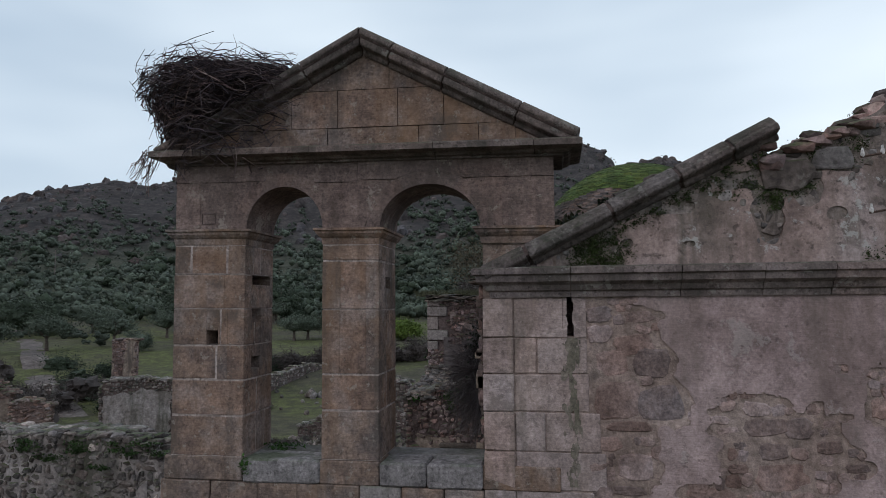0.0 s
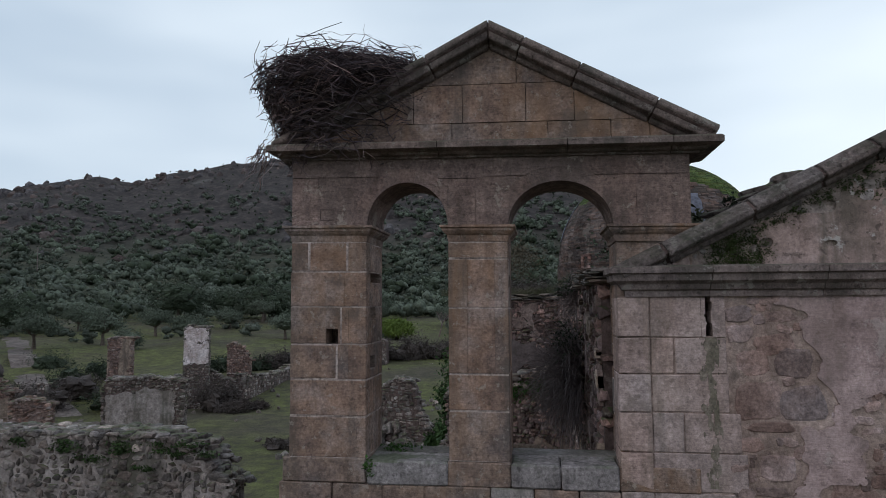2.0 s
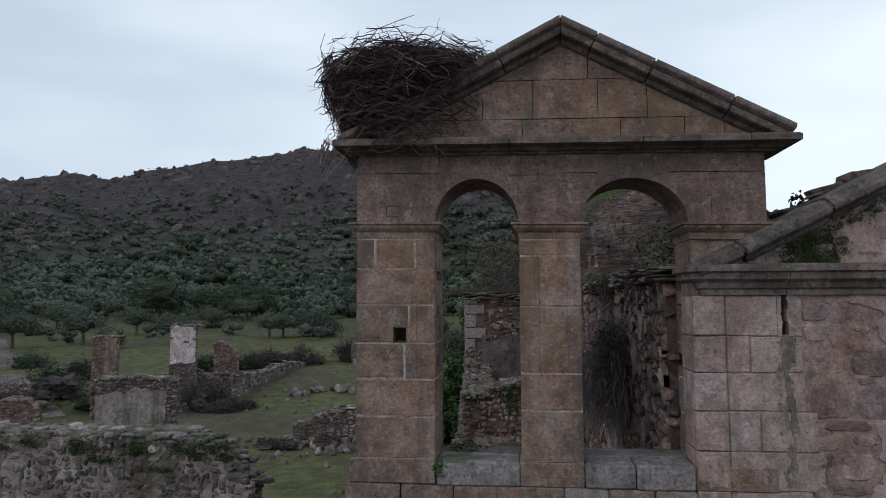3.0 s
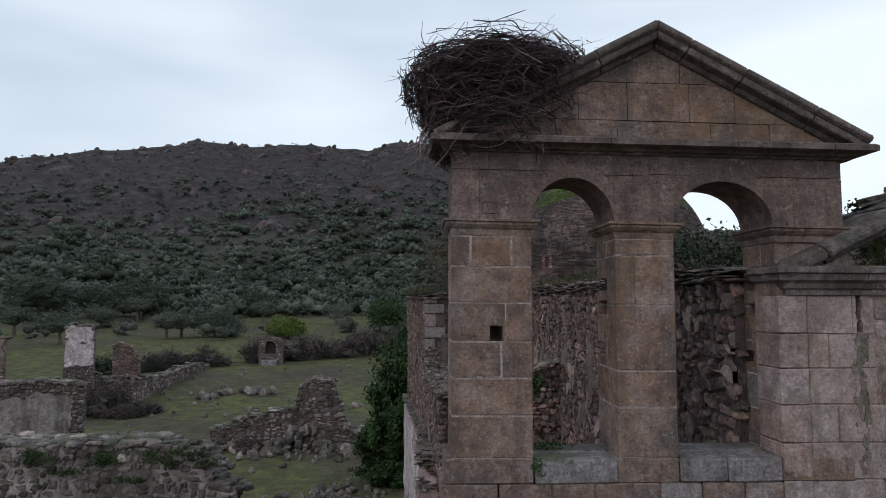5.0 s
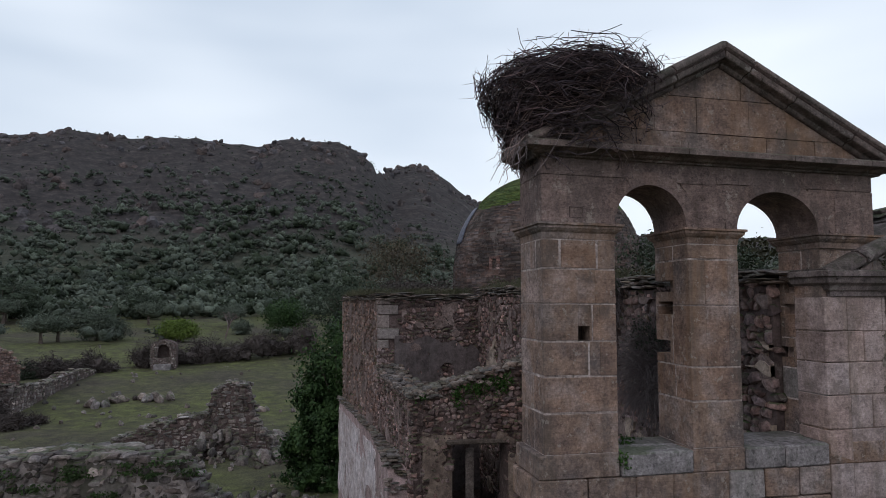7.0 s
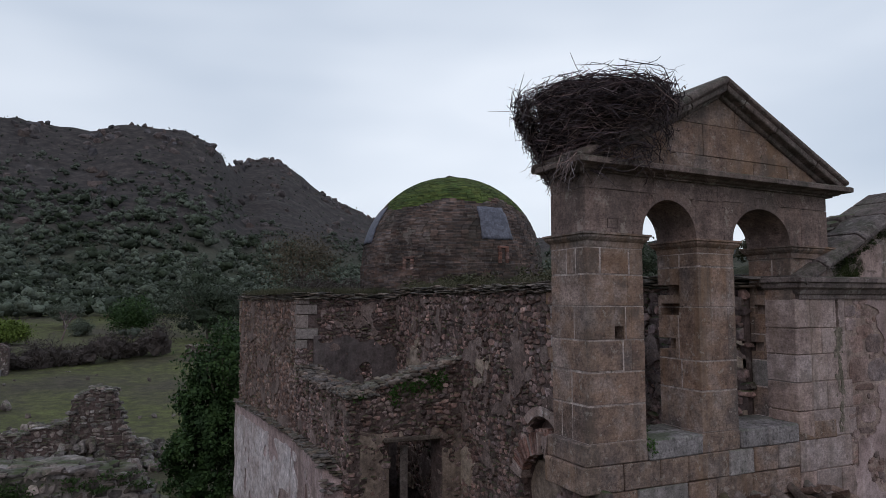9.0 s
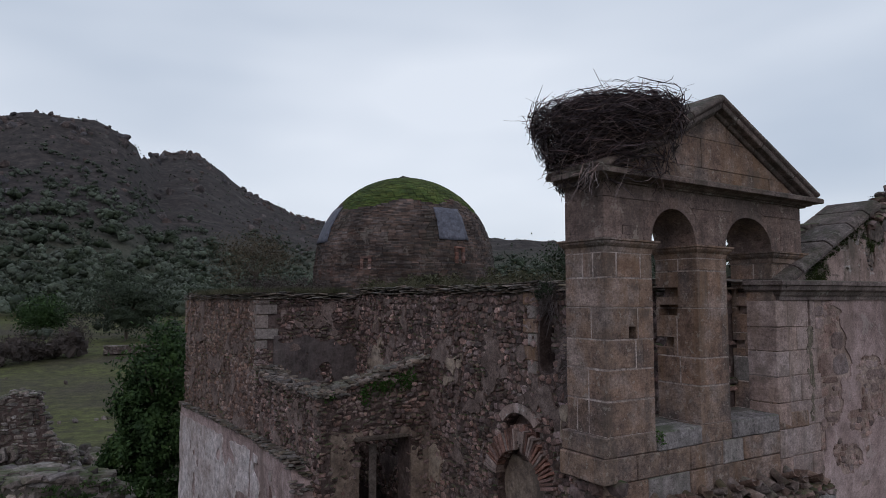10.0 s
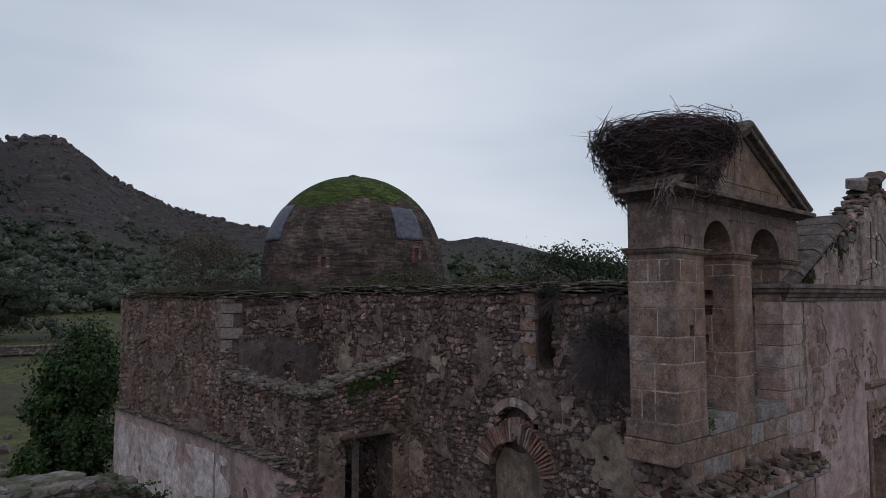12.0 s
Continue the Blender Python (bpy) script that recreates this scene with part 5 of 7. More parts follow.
# back wall with dressed quoins
P, U, L = wall_line((BX, 16.2), (CX, 16.2))
top_b = lambda u: 6.62 + 0.04 * noise.noise(Vector((u, 2, 0)))
cells("back_wall_core", P + Vector((0, 0.02, 0)), U, (0, -1, 0), 0, L, -4, 6.7, 0.1, lambda u, z: z < top_b(u), 0.8, MUD, annex, rough=0.03)
bw = hang(new("back_wall"), annex)
tagged(cells("smeared_mortar", P + Vector((0, -0.045, 0)), U, (0, -1, 0), 0.8, L, 4.4, 6.5, 0.065, lambda u, z: smear(u, z, 25, 0.36), 0.06, SMEAR, annex, rough=0.04), kind="stuff")
lay_stones(rubble_face(P, U, (0, -1, 0), L, 0.0, top_b, lambda u, z: not (u < 0.75 and 4.95 < z < 6.45) and not (0.7 < u < 0.95 and 5.5 < z < 5.62) and z > 3.6, 61, proud=0.01, jut=0.024, tilt=0.12, h=(0.07, 0.2), w=(0.09, 0.28), depth=0.16), bw, RUBBLE, RUBBLE_MANY, lambda p: True, "stone", "back_rubble")
cells("wall_render", P + Vector((0, -0.05, 0)), U, (0, -1, 0), 0.55, L, 0, 5.7, 0.05, lambda u, z: z < 5.45 - 0.12 * u + 0.35 * noise.noise(Vector((u * 1.5, z * 1.5, 0))) and noise.noise(Vector((u * 1.8, z * 1.8, 6))) > -0.28, 0.05, surface("dark_render", [(0.075, 0.062, 0.06), (0.12, 0.10, 0.095)], 1.2, 14, bump=0.8, dist=0.03, streak=((0.17, 0.15, 0.145), 0.5, 2.0)), annex, rough=0.03)
for k, (z0, z1, w, dpt) in enumerate(((6.43, 6.60, 0.40, 0.5), (6.08, 6.42, 0.66, 0.3), (5.62, 6.07, 0.36, 0.55), (5.24, 5.61, 0.70, 0.32), (4.92, 5.22, 0.34, 0.5))):
    block_mesh("quoin", BX - 0.03, BX + w, 16.2 - 0.04, 16.2 + dpt, z0 + 0.005, z1 - 0.005, ASHLAR_GREY, bw, 0.018, 0.008, rng=RG)
lay_stones(slab_stones(P, U, (0, -1, 0), L + 0.5, top_b, 0.8, 62, 6, over=0.10), bw, SLATE, SLATE, joined_name="wall_head_rubble")

# west wall: tall part, then the broken low part
P, U, L = wall_line((-3.0, 25.0), (BX, 16.27))
NW = Vector((U.y, -U.x, 0))
top_w = lambda u: 6.62 + 0.05 * noise.noise(Vector((u, 5, 0)))
cells("west_wall_core", P - NW * 0.02, U, NW, 0, L, -4, 6.7, 0.15, lambda u, z: z < top_w(u) and not (2.2 < u < 2.55 and 4.7 < z < 5.15), 0.8, RED_MUD, annex, rough=0.03)
ww = hang(new("west_wall"), annex)
tagged(cells("smeared_mortar", P + NW * 0.045, U, NW, 0.3, L - 0.1, 2.15, 6.5, 0.065, lambda u, z: smear(u, z, 23, 0.30), 0.06, SMEAR, annex, rough=0.04), kind="stuff")
lay_stones(rubble_face(P, U, NW, L, 2.1, top_w, lambda u, z: not (u < 0.4 and z > 5) and not (2.15 < u < 2.6 and 4.65 < z < 5.2), 63, proud=0.01, jut=0.024, tilt=0.12, h=(0.07, 0.2), w=(0.09, 0.28), depth=0.16), ww, RED_PIECE, RED_RUBBLE, lambda p: p.y < 19, "stone", "west_rubble")
lay_stones(slab_stones(P, U, NW, L, top_w, 0.8, 64, 6, over=0.10), ww, SLATE, SLATE, joined_name="wall_head_rubble")
for k in range(4):
    block_mesh("quoin", -3.06, -2.72, 24.7, 25.02, 6.2 - k * 0.36, 6.54 - k * 0.36, ASHLAR, ww, 0.015, 0.006, rng=RG)
top_l = lambda u: 3.95 + 0.35 * math.exp(-u * 1.5) + 0.10 * noise.noise(Vector((u * 1.4, 8, 0)))
P2, U2, L2 = wall_line((BX, 16.14), (-1.92, 11.1))
NW2 = Vector((U2.y, -U2.x, 0))
cells("low_wall_core", P2 - NW2 * 0.02, U2, NW2, 0, L2, -4, 4.6, 0.1, lambda u, z: z < top_l(u), 0.75, MUD, annex, rough=0.03)
lw = hang(new("low_wall"), annex)
tagged(cells("smeared_mortar", P2 + NW2 * 0.045, U2, NW2, 0.1, L2, 2.15, 3.8, 0.065, lambda u, z: smear(u, z, 27, 0.32), 0.06, SMEAR, annex, rough=0.04), kind="stuff")
lay_stones(rubble_face(P2, U2, NW2, L2, 2.1, top_l, lambda u, z: True, 65, proud=0.014, jut=0.028, tilt=0.14, h=(0.07, 0.2), w=(0.09, 0.28), depth=0.16), lw, RUBBLE, RUBBLE_MANY, lambda p: True, "stone", "low_rubble")
lay_stones(slab_stones(P2, U2, NW2, L2, top_l, 0.75, 66, 3, (0.10, 0.28), (0.04, 0.09)), lw, SLATE, SLATE, joined_name="wall_head_rubble")
# cross wall with a doorway
P3, U3, L3 = wall_line((-1.95, 11.15), (CX, 10.85))
top_s = lambda u: 3.92 + 0.28 * u + 0.07 * noise.noise(Vector((u * 1.7, 11, 0)))
DOOR = (1.08, 2.64, 2.66)
cells("cross_wall_core", P3 + Vector((0, 0.005, 0)), U3, (0, -1, 0), 0, L3, -4, 5.0, 0.08, lambda u, z: z < top_s(u) and not (DOOR[0] < u < DOOR[1] and z < DOOR[2]), 0.7, MUD, annex, rough=0.02)
cw = hang(new("cross_wall"), annex)
lay_stones(rubble_face(P3, U3, (0, -1, 0), L3, -0.5, top_s, lambda u, z: not (DOOR[0] < u < DOOR[1] and z < DOOR[2] + 0.05), 67, h=(0.08, 0.2), w=(0.1, 0.3)), cw, RUBBLE, RUBBLE_MANY, lambda p: True, "stone", "cross_rubble")
lay_stones(slab_stones(P3, U3, (0, -1, 0), L3, top_s, 0.7, 68, 3, (0.10, 0.26), (0.05, 0.10)), cw, SLATE, SLATE, joined_name="wall_head_rubble")
cells("wall_render", P3 + Vector((0, -0.045, 0)), U3, (0, -1, 0), 0.3, L3, 0, 3.2, 0.05, lambda u, z: z < 2.95 + 0.25 * noise.noise(Vector((u * 2, z, 0))) and noise.noise(Vector((u * 1.6, z * 1.3, 4))) + 0.5 * noise.noise(Vector((u * 4.5, z * 4.5, 2))) > -0.22 and not (DOOR[0] < u < DOOR[1] and z < DOOR[2]), 0.04, PLASTER_OCHRE, annex, rough=0.03)
block_mesh("lintel", -1.0, 0.80, 10.85, 11.6, DOOR[2], DOOR[2] + 0.12, BARK, cw, 0.02, 0.01)
for x0, x1, lean in ((-0.40, -0.16, 0.04),):
    block_mesh("door_board", x0, x1, 11.30 + lean, 11.34 + lean, -1.0, 2.35 + lean * 3, DARKWOOD, cw, 0.006, 0.008, rng=RG)
# whitewashed lower wall with a ledge
P4, U4, L4 = wall_line((BX, 16.14), (-2.36, 11.5))
NW4 = Vector((U4.y, -U4.x, 0))
lay_stones(rubble_face(P2, U2, NW2, L2, -1.0, lambda u: 2.2, lambda u, z: u > 3.9, 69, proud=0.02, jut=0.05, tilt=0.2, h=(0.1, 0.24), w=(0.12, 0.32)), lw, RUBBLE, RUBBLE_MANY, joined_name="low_rubble")
for (p, u, l, nn, pane) in ((P, U, L + 0.06, NW, False), (P4, U4, L4, NW4, True)):
    head = lambda uu: 2.02 - (1.6 * max(0, uu - 4.2) if pane else 0)
    niche_here = lambda uu, z: pane and abs(uu - 2.35) < 0.2 and 0.2 < z < 0.85 + math.sqrt(max(0, 0.04 - (uu - 2.35) ** 2))
    cells("lower_wall", p + nn * 0.15, u, nn, 0, l, -4, 2.12, 0.12, lambda uu, z: z < head(uu) and not niche_here(uu, z), 0.8 if pane else 0.25, PLASTER, annex, rough=0.03)
    cells("whitewash_coat", p + nn * 0.185, u, nn, 0.1, l - 0.05, -2, 1.98, 0.06,
          lambda uu, z: z < head(uu) - 0.36 + 0.05 * noise.noise(Vector((uu * 2.5, z * 3, 6))) and not niche_here(uu, z) and noise.noise(Vector((uu * 0.55, z * 0.8, 3))) + 0.35 * noise.noise(Vector((uu * 2.3, z * 2.3, 1))) > (-0.22 if not pane else -0.02 + 0.10 * uu) and not 1.60 < z + 0.02 * noise.noise(Vector((uu * 2, 0, 0))) < 1.65,
          0.03, PLASTER_WHITE, annex, "flaking whitewash over brown plaster", rough=0.03)
    lay_stones(slab_stones(p + nn * 0.16, u, nn, l, lambda q: head(q) + 0.04 + 0.02 * noise.noise(Vector((q, 0, 0))), 0.6 if pane else 0.18, 70 + int(pane), 3, (0.14, 0.32), over=0.09), ww, SLATE, SLATE, joined_name="ledge_rubble")

# ---- dome ----
dome = thing("dome", "brick church dome with a mossy crown and grey patches", "dome")
DC, DR = Vector((5.33, 20.15, 8.0)), 3.95


def dome_r(z):
    t = (z - DC.z) / 3.98
    return DR * math.sqrt(max(0, 1 - t * t)) if t > 0 else DR + 0.05


def dome_courses():
    r = random.Random(9)
    V, F, V2, F2 = [], [], [], []
    z = 6.5
    while z < 11.95:
        h = 0.062
        rad, radn = dome_r(z), dome_r(z + h)
        n = max(8, int(2 * math.pi * rad / 0.30))
        off = r.random()
        mossy = z > 10.55 + 0.0
        for i in range(n):
            a0, a1 = 2 * math.pi * (i + off) / n, 2 * math.pi * (i + 0.955 + off) / n
            am = (a0 + a1) / 2
            if math.sin(am) > 0.6:
                continue
            moss_here = z > 10.45 + 0.5 * noise.noise(Vector((math.cos(am) * 2, math.sin(am) * 2, z * 0.6)))
            lst, fst = (V2, F2) if moss_here else (V, F)
            o = r.uniform(0, 0.03)
            b = len(lst)
            for rr, zz in ((rad + o - 0.1, z), (rad + o, z), (radn + o, z + h * 0.93), (radn + o - 0.1, z + h * 0.93)):
                for a in (a0, a1):
                    lst.append((DC.x + rr * math.cos(a), DC.y + rr * math.sin(a), zz))
            fst += [(b + 2, b + 3, b + 5, b + 4), (b, b + 1, b + 3, b + 2), (b + 4, b + 5, b + 7, b + 6), (b, b + 2, b + 4, b + 6), (b + 1, b + 7, b + 5, b + 3)]
        z += h if rad - radn < 0.12 else h * 0.5
    tagged(mesh_object("brickwork", V, F, DOME_BRICK, dome, "dark weathered brick courses"), kind="stuff")
    tagged(mesh_object("mossy_brickwork", V2, F2, DOME_MOSS, dome, "bright green moss on the crown"), kind="stuff")


dome_courses()
bm = bmesh.new()
bmesh.ops.create_uvsphere(bm, u_segments=48, v_segments=24, radius=1)
for v in bm.verts:
    v.co = Vector((v.co.x * (DR - 0.03), v.co.y * (DR - 0.03), max(v.co.z, -0.4) * 3.95)) + DC
part("dome_shell", bm, MUD, dome)
block_mesh("finial_stump", DC.x - 0.2, DC.x + 0.2, DC.y - 0.2, DC.y + 0.2, 11.93, 12.06, SLATE, dome, 0.04, 0.03)


def dome_patch(a0, a1, z0, z1):
    """A sheet laid over the bricks, between two bearings and two heights."""
    V, F, n = [], [], 10
    for i in range(n + 1):
        for j in range(n + 1):
            a = radians(a0 + (a1 - a0) * i / n) + 0.02 * noise.noise(Vector((i * 0.6, j * 0.6, a0)))
            z = z0 + (z1 - z0) * j / n + 0.05 * noise.noise(Vector((i * 0.5, j * 0.5, a1)))
            rr = dome_r(z) + 0.055 + 0.015 * noise.noise(Vector((i, j, 0)))
            V.append((DC.x + rr * math.cos(a), DC.y + rr * math.sin(a), z))
    for i in range(n):
        for j in range(n):
            p = i * (n + 1) + j
            F.append((p, p + n + 1, p + n + 2, p + 1))
    ob = mesh_object("roofing_patch", V, F, LEAD, dome, "grey membrane patch", smooth=True)
    s = ob.modifiers.new("thickness", "SOLIDIFY")
    s.thickness = 0.02


dome_patch(-97, -76, 8.95, 10.3)
dome_patch(152, 187, 8.95, 10.45)


def dome_vent(bearing, z, tall):
    """A small brick-framed vent near the foot of the dome."""
    a = radians(bearing)
    m = Matrix.Translation((DC.x + (DR + 0.02) * math.cos(a), DC.y + (DR + 0.02) * math.sin(a), z)) @ Euler((0, 0, a + math.pi / 2)).to_matrix().to_4x4()
    for k in range(4):
        for x in (-0.17, 0.17):
            block_mesh("brick", x - 0.07, x + 0.07, -0.05, 0.12, k * tall / 4 + 0.006, (k + 1) * tall / 4 - 0.006, BRICK, dome, 0.008, 0.008, rng=RG).matrix_basis = m
    block_mesh("lintel_brick", -0.24, 0.24, -0.06, 0.12, tall, tall + 0.08, BRICK, dome, 0.01, 0.01, rng=RG).matrix_basis = m
    block_mesh("vent_back", -0.10, 0.10, 0.03, 0.1, 0.0, tall, MUD, dome, 0.004, 0.0).matrix_basis = m


dome_vent(-140, 7.75, 0.42)
dome_vent(-84, 8.0, 0.6)

# ---- nest ----
def sag(ob):
    """The old gable has settled a little on one side."""
    for c in ob.children:
        if c.type == "MESH":
            for v in c.data.vertices:
                k = min(1.0, max(0.0, (v.co.z - 4.8) / 2.4))
                v.co.z -= 0.0155 * k * v.co.x
        sag(c)


sag(gable)


def build_nest():
    rs = np.random.RandomState(5)
    c = np.array([-1.64, 0.42, 8.88])
    rx, ry = 1.16, 1.08
    nest = thing("stork_nest", "large stork nest of dark dry twigs on the gable's corner", "nest")

    def girth(h):
        return 0.66 + 0.34 * min(1, max(0, (h + 0.62) / 0.75))

    bm = bmesh.new()
    bmesh.ops.create_icosphere(bm, subdivisions=4, radius=1)
    for v in bm.verts:
        h = max(-0.70, min(v.co.z * 0.8, 0.40))
        q = (1 + 0.10 * noise.noise(v.co * 2.2)) * 0.76 * girth(h)
        s = math.hypot(v.co.x, v.co.y)
        k = q * (min(1.0, s * 1.25) / s if s > 1e-4 else 0)
        v.co = Vector((v.co.x * rx * k, v.co.y * ry * k, h)) + Vector(c)
    for v in bm.verts:
        if v.co.x > -2.15 and v.co.y < 0.3:
            v.co.z = max(v.co.z, slope_z(v.co.x) - 0.04)
    part("packed_core", bm, TWIG, nest)

    def in_stone(p):
        return p[1] < 0.85 and p[0] > -2.05 + (p[2] - 8.35) * 0.75 and p[2] < slope_z(p[0])

    def sticks(name, n, material, rad):
        lines = []
        for _ in range(n):
            a = rs.uniform(0, 2 * np.pi)
            h = rs.uniform(-0.72, 0.50)
            R = girth(h) * rs.uniform(0.82, 1.03) * (1 + 0.07 * math.sin(3 * a + 1) + 0.05 * math.sin(7 * a))
            top = h > 0.36
            if top:
                R *= math.sqrt(rs.uniform(0.05, 1))
            p = c + np.array([R * np.cos(a) * rx, R * np.sin(a) * ry, h])
            if in_stone(p) and rs.uniform() < 0.8:
                continue
            tang = np.array([-np.sin(a), np.cos(a), 0]) * rs.choice([-1, 1])
            out = np.array([np.cos(a), np.sin(a), 0])
            d = tang + out * rs.normal(0, 0.30) + np.array([0, 0, rs.normal(0, 0.16 if top else (0.35 if rs.uniform() < 0.55 else 1.1))])
            d /= np.linalg.norm(d)
            L = rs.uniform(0.15, 0.75) * rs.uniform(0.6, 1.0)
            bend = out * -0.30 * L * L + rs.normal(0, 0.09, 3) * L
            pts = [p + d * L * (t - 0.5) + bend * ((t - 0.5) ** 2) * 4 + rs.normal(0, 0.012, 3) for t in (0, 0.25, 0.5, 0.75, 1.0)]
            r0 = rs.uniform(*rad)
            lines.append((pts, [r0 * 0.7, r0, r0, r0 * 0.8, r0 * 0.35]))
        V, Q = tubes(lines, 3)
        tagged(array_object(name, V, Q, material, nest), kind="stuff")

    sticks("twig_mass", 4600, TWIG, (0.0035, 0.008))
    sticks("pale_twig_mass", 1500, TWIG_PALE, (0.0025, 0.0055))
    lines = []
    for _ in range(48):
        a = rs.uniform(0, 2 * np.pi)
        R = rs.uniform(0.55, 1.0)
        p = c + np.array([R * np.cos(a) * rx, R * np.sin(a) * ry, rs.uniform(0.25, 0.55)])
        d = np.array([np.cos(a), np.sin(a), rs.normal(0.15, 0.3)]) + rs.normal(0, 0.45, 3)
        d /= np.linalg.norm(d)
        L = rs.uniform(0.12, 0.5)
        pts = [p + d * L * t + rs.normal(0, 0.01, 3) for t in (0, 0.25, 0.5, 0.75, 1.0)]
        r0 = rs.uniform(0.002, 0.0045)
        lines.append((pts, [r0, r0, r0 * 0.8, r0 * 0.6, r0 * 0.3]))
    for _ in range(8):
        a = rs.uniform(2.4, 5.2)
        p = c + np.array([0.9 * np.cos(a), 0.85 * np.sin(a), rs.uniform(-0.7, -0.3)])
        L = rs.uniform(0.15, 0.45)
        d = np.array([0.3 * np.cos(a), 0.3 * np.sin(a), -1.0]) + rs.normal(0, 0.35, 3)
        pts = [p + d * L * t + rs.normal(0, 0.03, 3) for t in (0, 0.25, 0.5, 0.75, 1.0)]
        lines.append((pts, [0.0035, 0.0035, 0.003, 0.0025, 0.0015]))
    for _ in range(26):
        p = np.array([-2.53, -0.12, 8.28]) + rs.normal(0, 0.06, 3)
        L = rs.uniform(0.15, 0.4)
        d = np.array([-0.35, 0, -1.0]) + rs.normal(0, 0.3, 3)
        pts = [p + d * L * t + rs.normal(0, 0.02, 3) for t in (0, 0.25, 0.5, 0.75, 1.0)]
        lines.append((pts, [0.006, 0.006, 0.005, 0.004, 0.003]))
    V, Q = tubes(lines, 4)
    tagged(array_object("stray_twig_mass", V, Q, TWIG_PALE, nest), kind="stuff")


build_nest()

# ---- near wall in the foreground ----
nearw = thing("ruined_wall", "low ruined fieldstone wall with moss and plaster remains", "wall")
top_n = lambda u: 3.42 + 0.10 * noise.noise(Vector((u * 0.9, 1, 0))) - max(0, u - 12.6) * 0.25 - (max(0, u - 13.6) * 0.9)
PN, UN, LN = wall_line((-21.0, 7.6), (-6.6, 7.6))
cells("wall_core", PN, UN, (0, -1, 0), 0, LN, -4, 3.6, 0.2, lambda u, z: z < top_n(u), 0.9, STAINED, nearw, rough=0.04)
nw = hang(new("wall_face"), nearw)
lay_stones(rubble_face(PN, UN, (0, -1, 0), LN, 1.2, top_n, lambda u, z: z > 1.75 + 0.35 * noise.noise(Vector((u, z, 4))) or u > 13.3, 81, h=(0.10, 0.28), w=(0.12, 0.42), proud=0.012, tilt=0.09, jut=0.02), nw, GREYSTONE, GREY_MANY, lambda p: p.x > -12, "stone", "face_rubble")
lay_stones(rubble_face((-6.6, 7.6, 0), (0, 1, 0), (1, 0, 0), 0.9, 0, lambda u: 2.6, lambda u, z: True, 82), nw, GREYSTONE, GREY_MANY, lambda p: True, "stone", "end_rubble")
lay_stones(slab_stones(PN, UN, (0, -1, 0), LN, top_n, 0.9, 83, 2, (0.16, 0.42), (0.05, 0.12)), nw, GREYSTONE, GREY_MANY, joined_name="wall_head_rubble")
cells("old_plaster", PN + Vector((0, -0.05, 0)), UN, (0, -1, 0), 0, 13.6, -1, 3.0, 0.08, lambda u, z: z < 1.8 + 0.35 * noise.noise(Vector((u, z, 4))) or (z < 2.6 and noise.noise(Vector((u * 0.9, z * 1.2, 8))) + 0.4 * noise.noise(Vector((u * 3, z * 3, 8))) > 0.30), 0.05, STAINED, nearw, rough=0.03)

# ---- plants ----
def make_tree(name, label, category, base, height, radii, leaf, material, clumps, per, seed, trunk_r=0.15, group="", lean=0.0, crown_low=-0.5, filled=False):
    """A tapered trunk with limbs and a crown of many leaves in clumps."""
    rs = np.random.RandomState(seed)
    t = thing(name, label, category, group)
    b = np.array(base, dtype=float)
    c = b + np.array([lean, 0, height - radii[2]])
    lines = []
    fork = b + (c - b) * 0.55
    lines.append(([b + (fork - b) * s + np.array([rs.normal(0, 0.05), rs.normal(0, 0.05), 0]) * s for s in (0, 0.33, 0.66, 1)], [trunk_r * 1.25, trunk_r, trunk_r * 0.9, trunk_r * 0.7]))
    for _ in range(9):
        d = rs.normal(size=3)
        d[2] = abs(d[2]) * 0.6 + 0.1
        d /= np.linalg.norm(d)
        e = c + d * np.array(radii) * 0.8
        lines.append(([fork + (e - fork) * s + rs.normal(0, 0.06, 3) * s * radii[0] * 0.5 for s in (0, 0.33, 0.66, 1)], [trunk_r * 0.6, trunk_r * 0.4, trunk_r * 0.25, trunk_r * 0.1]))
    V, Q = tubes(lines, 6)
    array_object("trunk", V, Q, BARK, t)
    pts = crown_points(c, radii, clumps, per, rs, low=crown_low)
    V, Q = leaf_quads(pts, leaf, rs, out=(pts - c) / np.array(radii), turn=0.8)
    F = as_triangles(Q)
    if filled:
        d = rs.normal(size=(16, 3))
        d /= np.linalg.norm(d, axis=1, keepdims=True)
        V2, F2 = lumps(c + d * np.array(radii) * 0.45, np.ones((16, 1)) * np.array(radii) * rs.uniform(0.2, 0.34, (16, 1)), rs, 1, 0.2)
        V, F = np.vstack([V, V2]), np.vstack([F, F2 + len(V)])
    array_object("crown", V, F, material, t)
    return t


def on_land(az, d):
    x, y = HUB[0] + d * math.sin(radians(az)), HUB[1] + d * math.cos(radians(az))
    return (x, y, land_z(x, y) - 0.05)



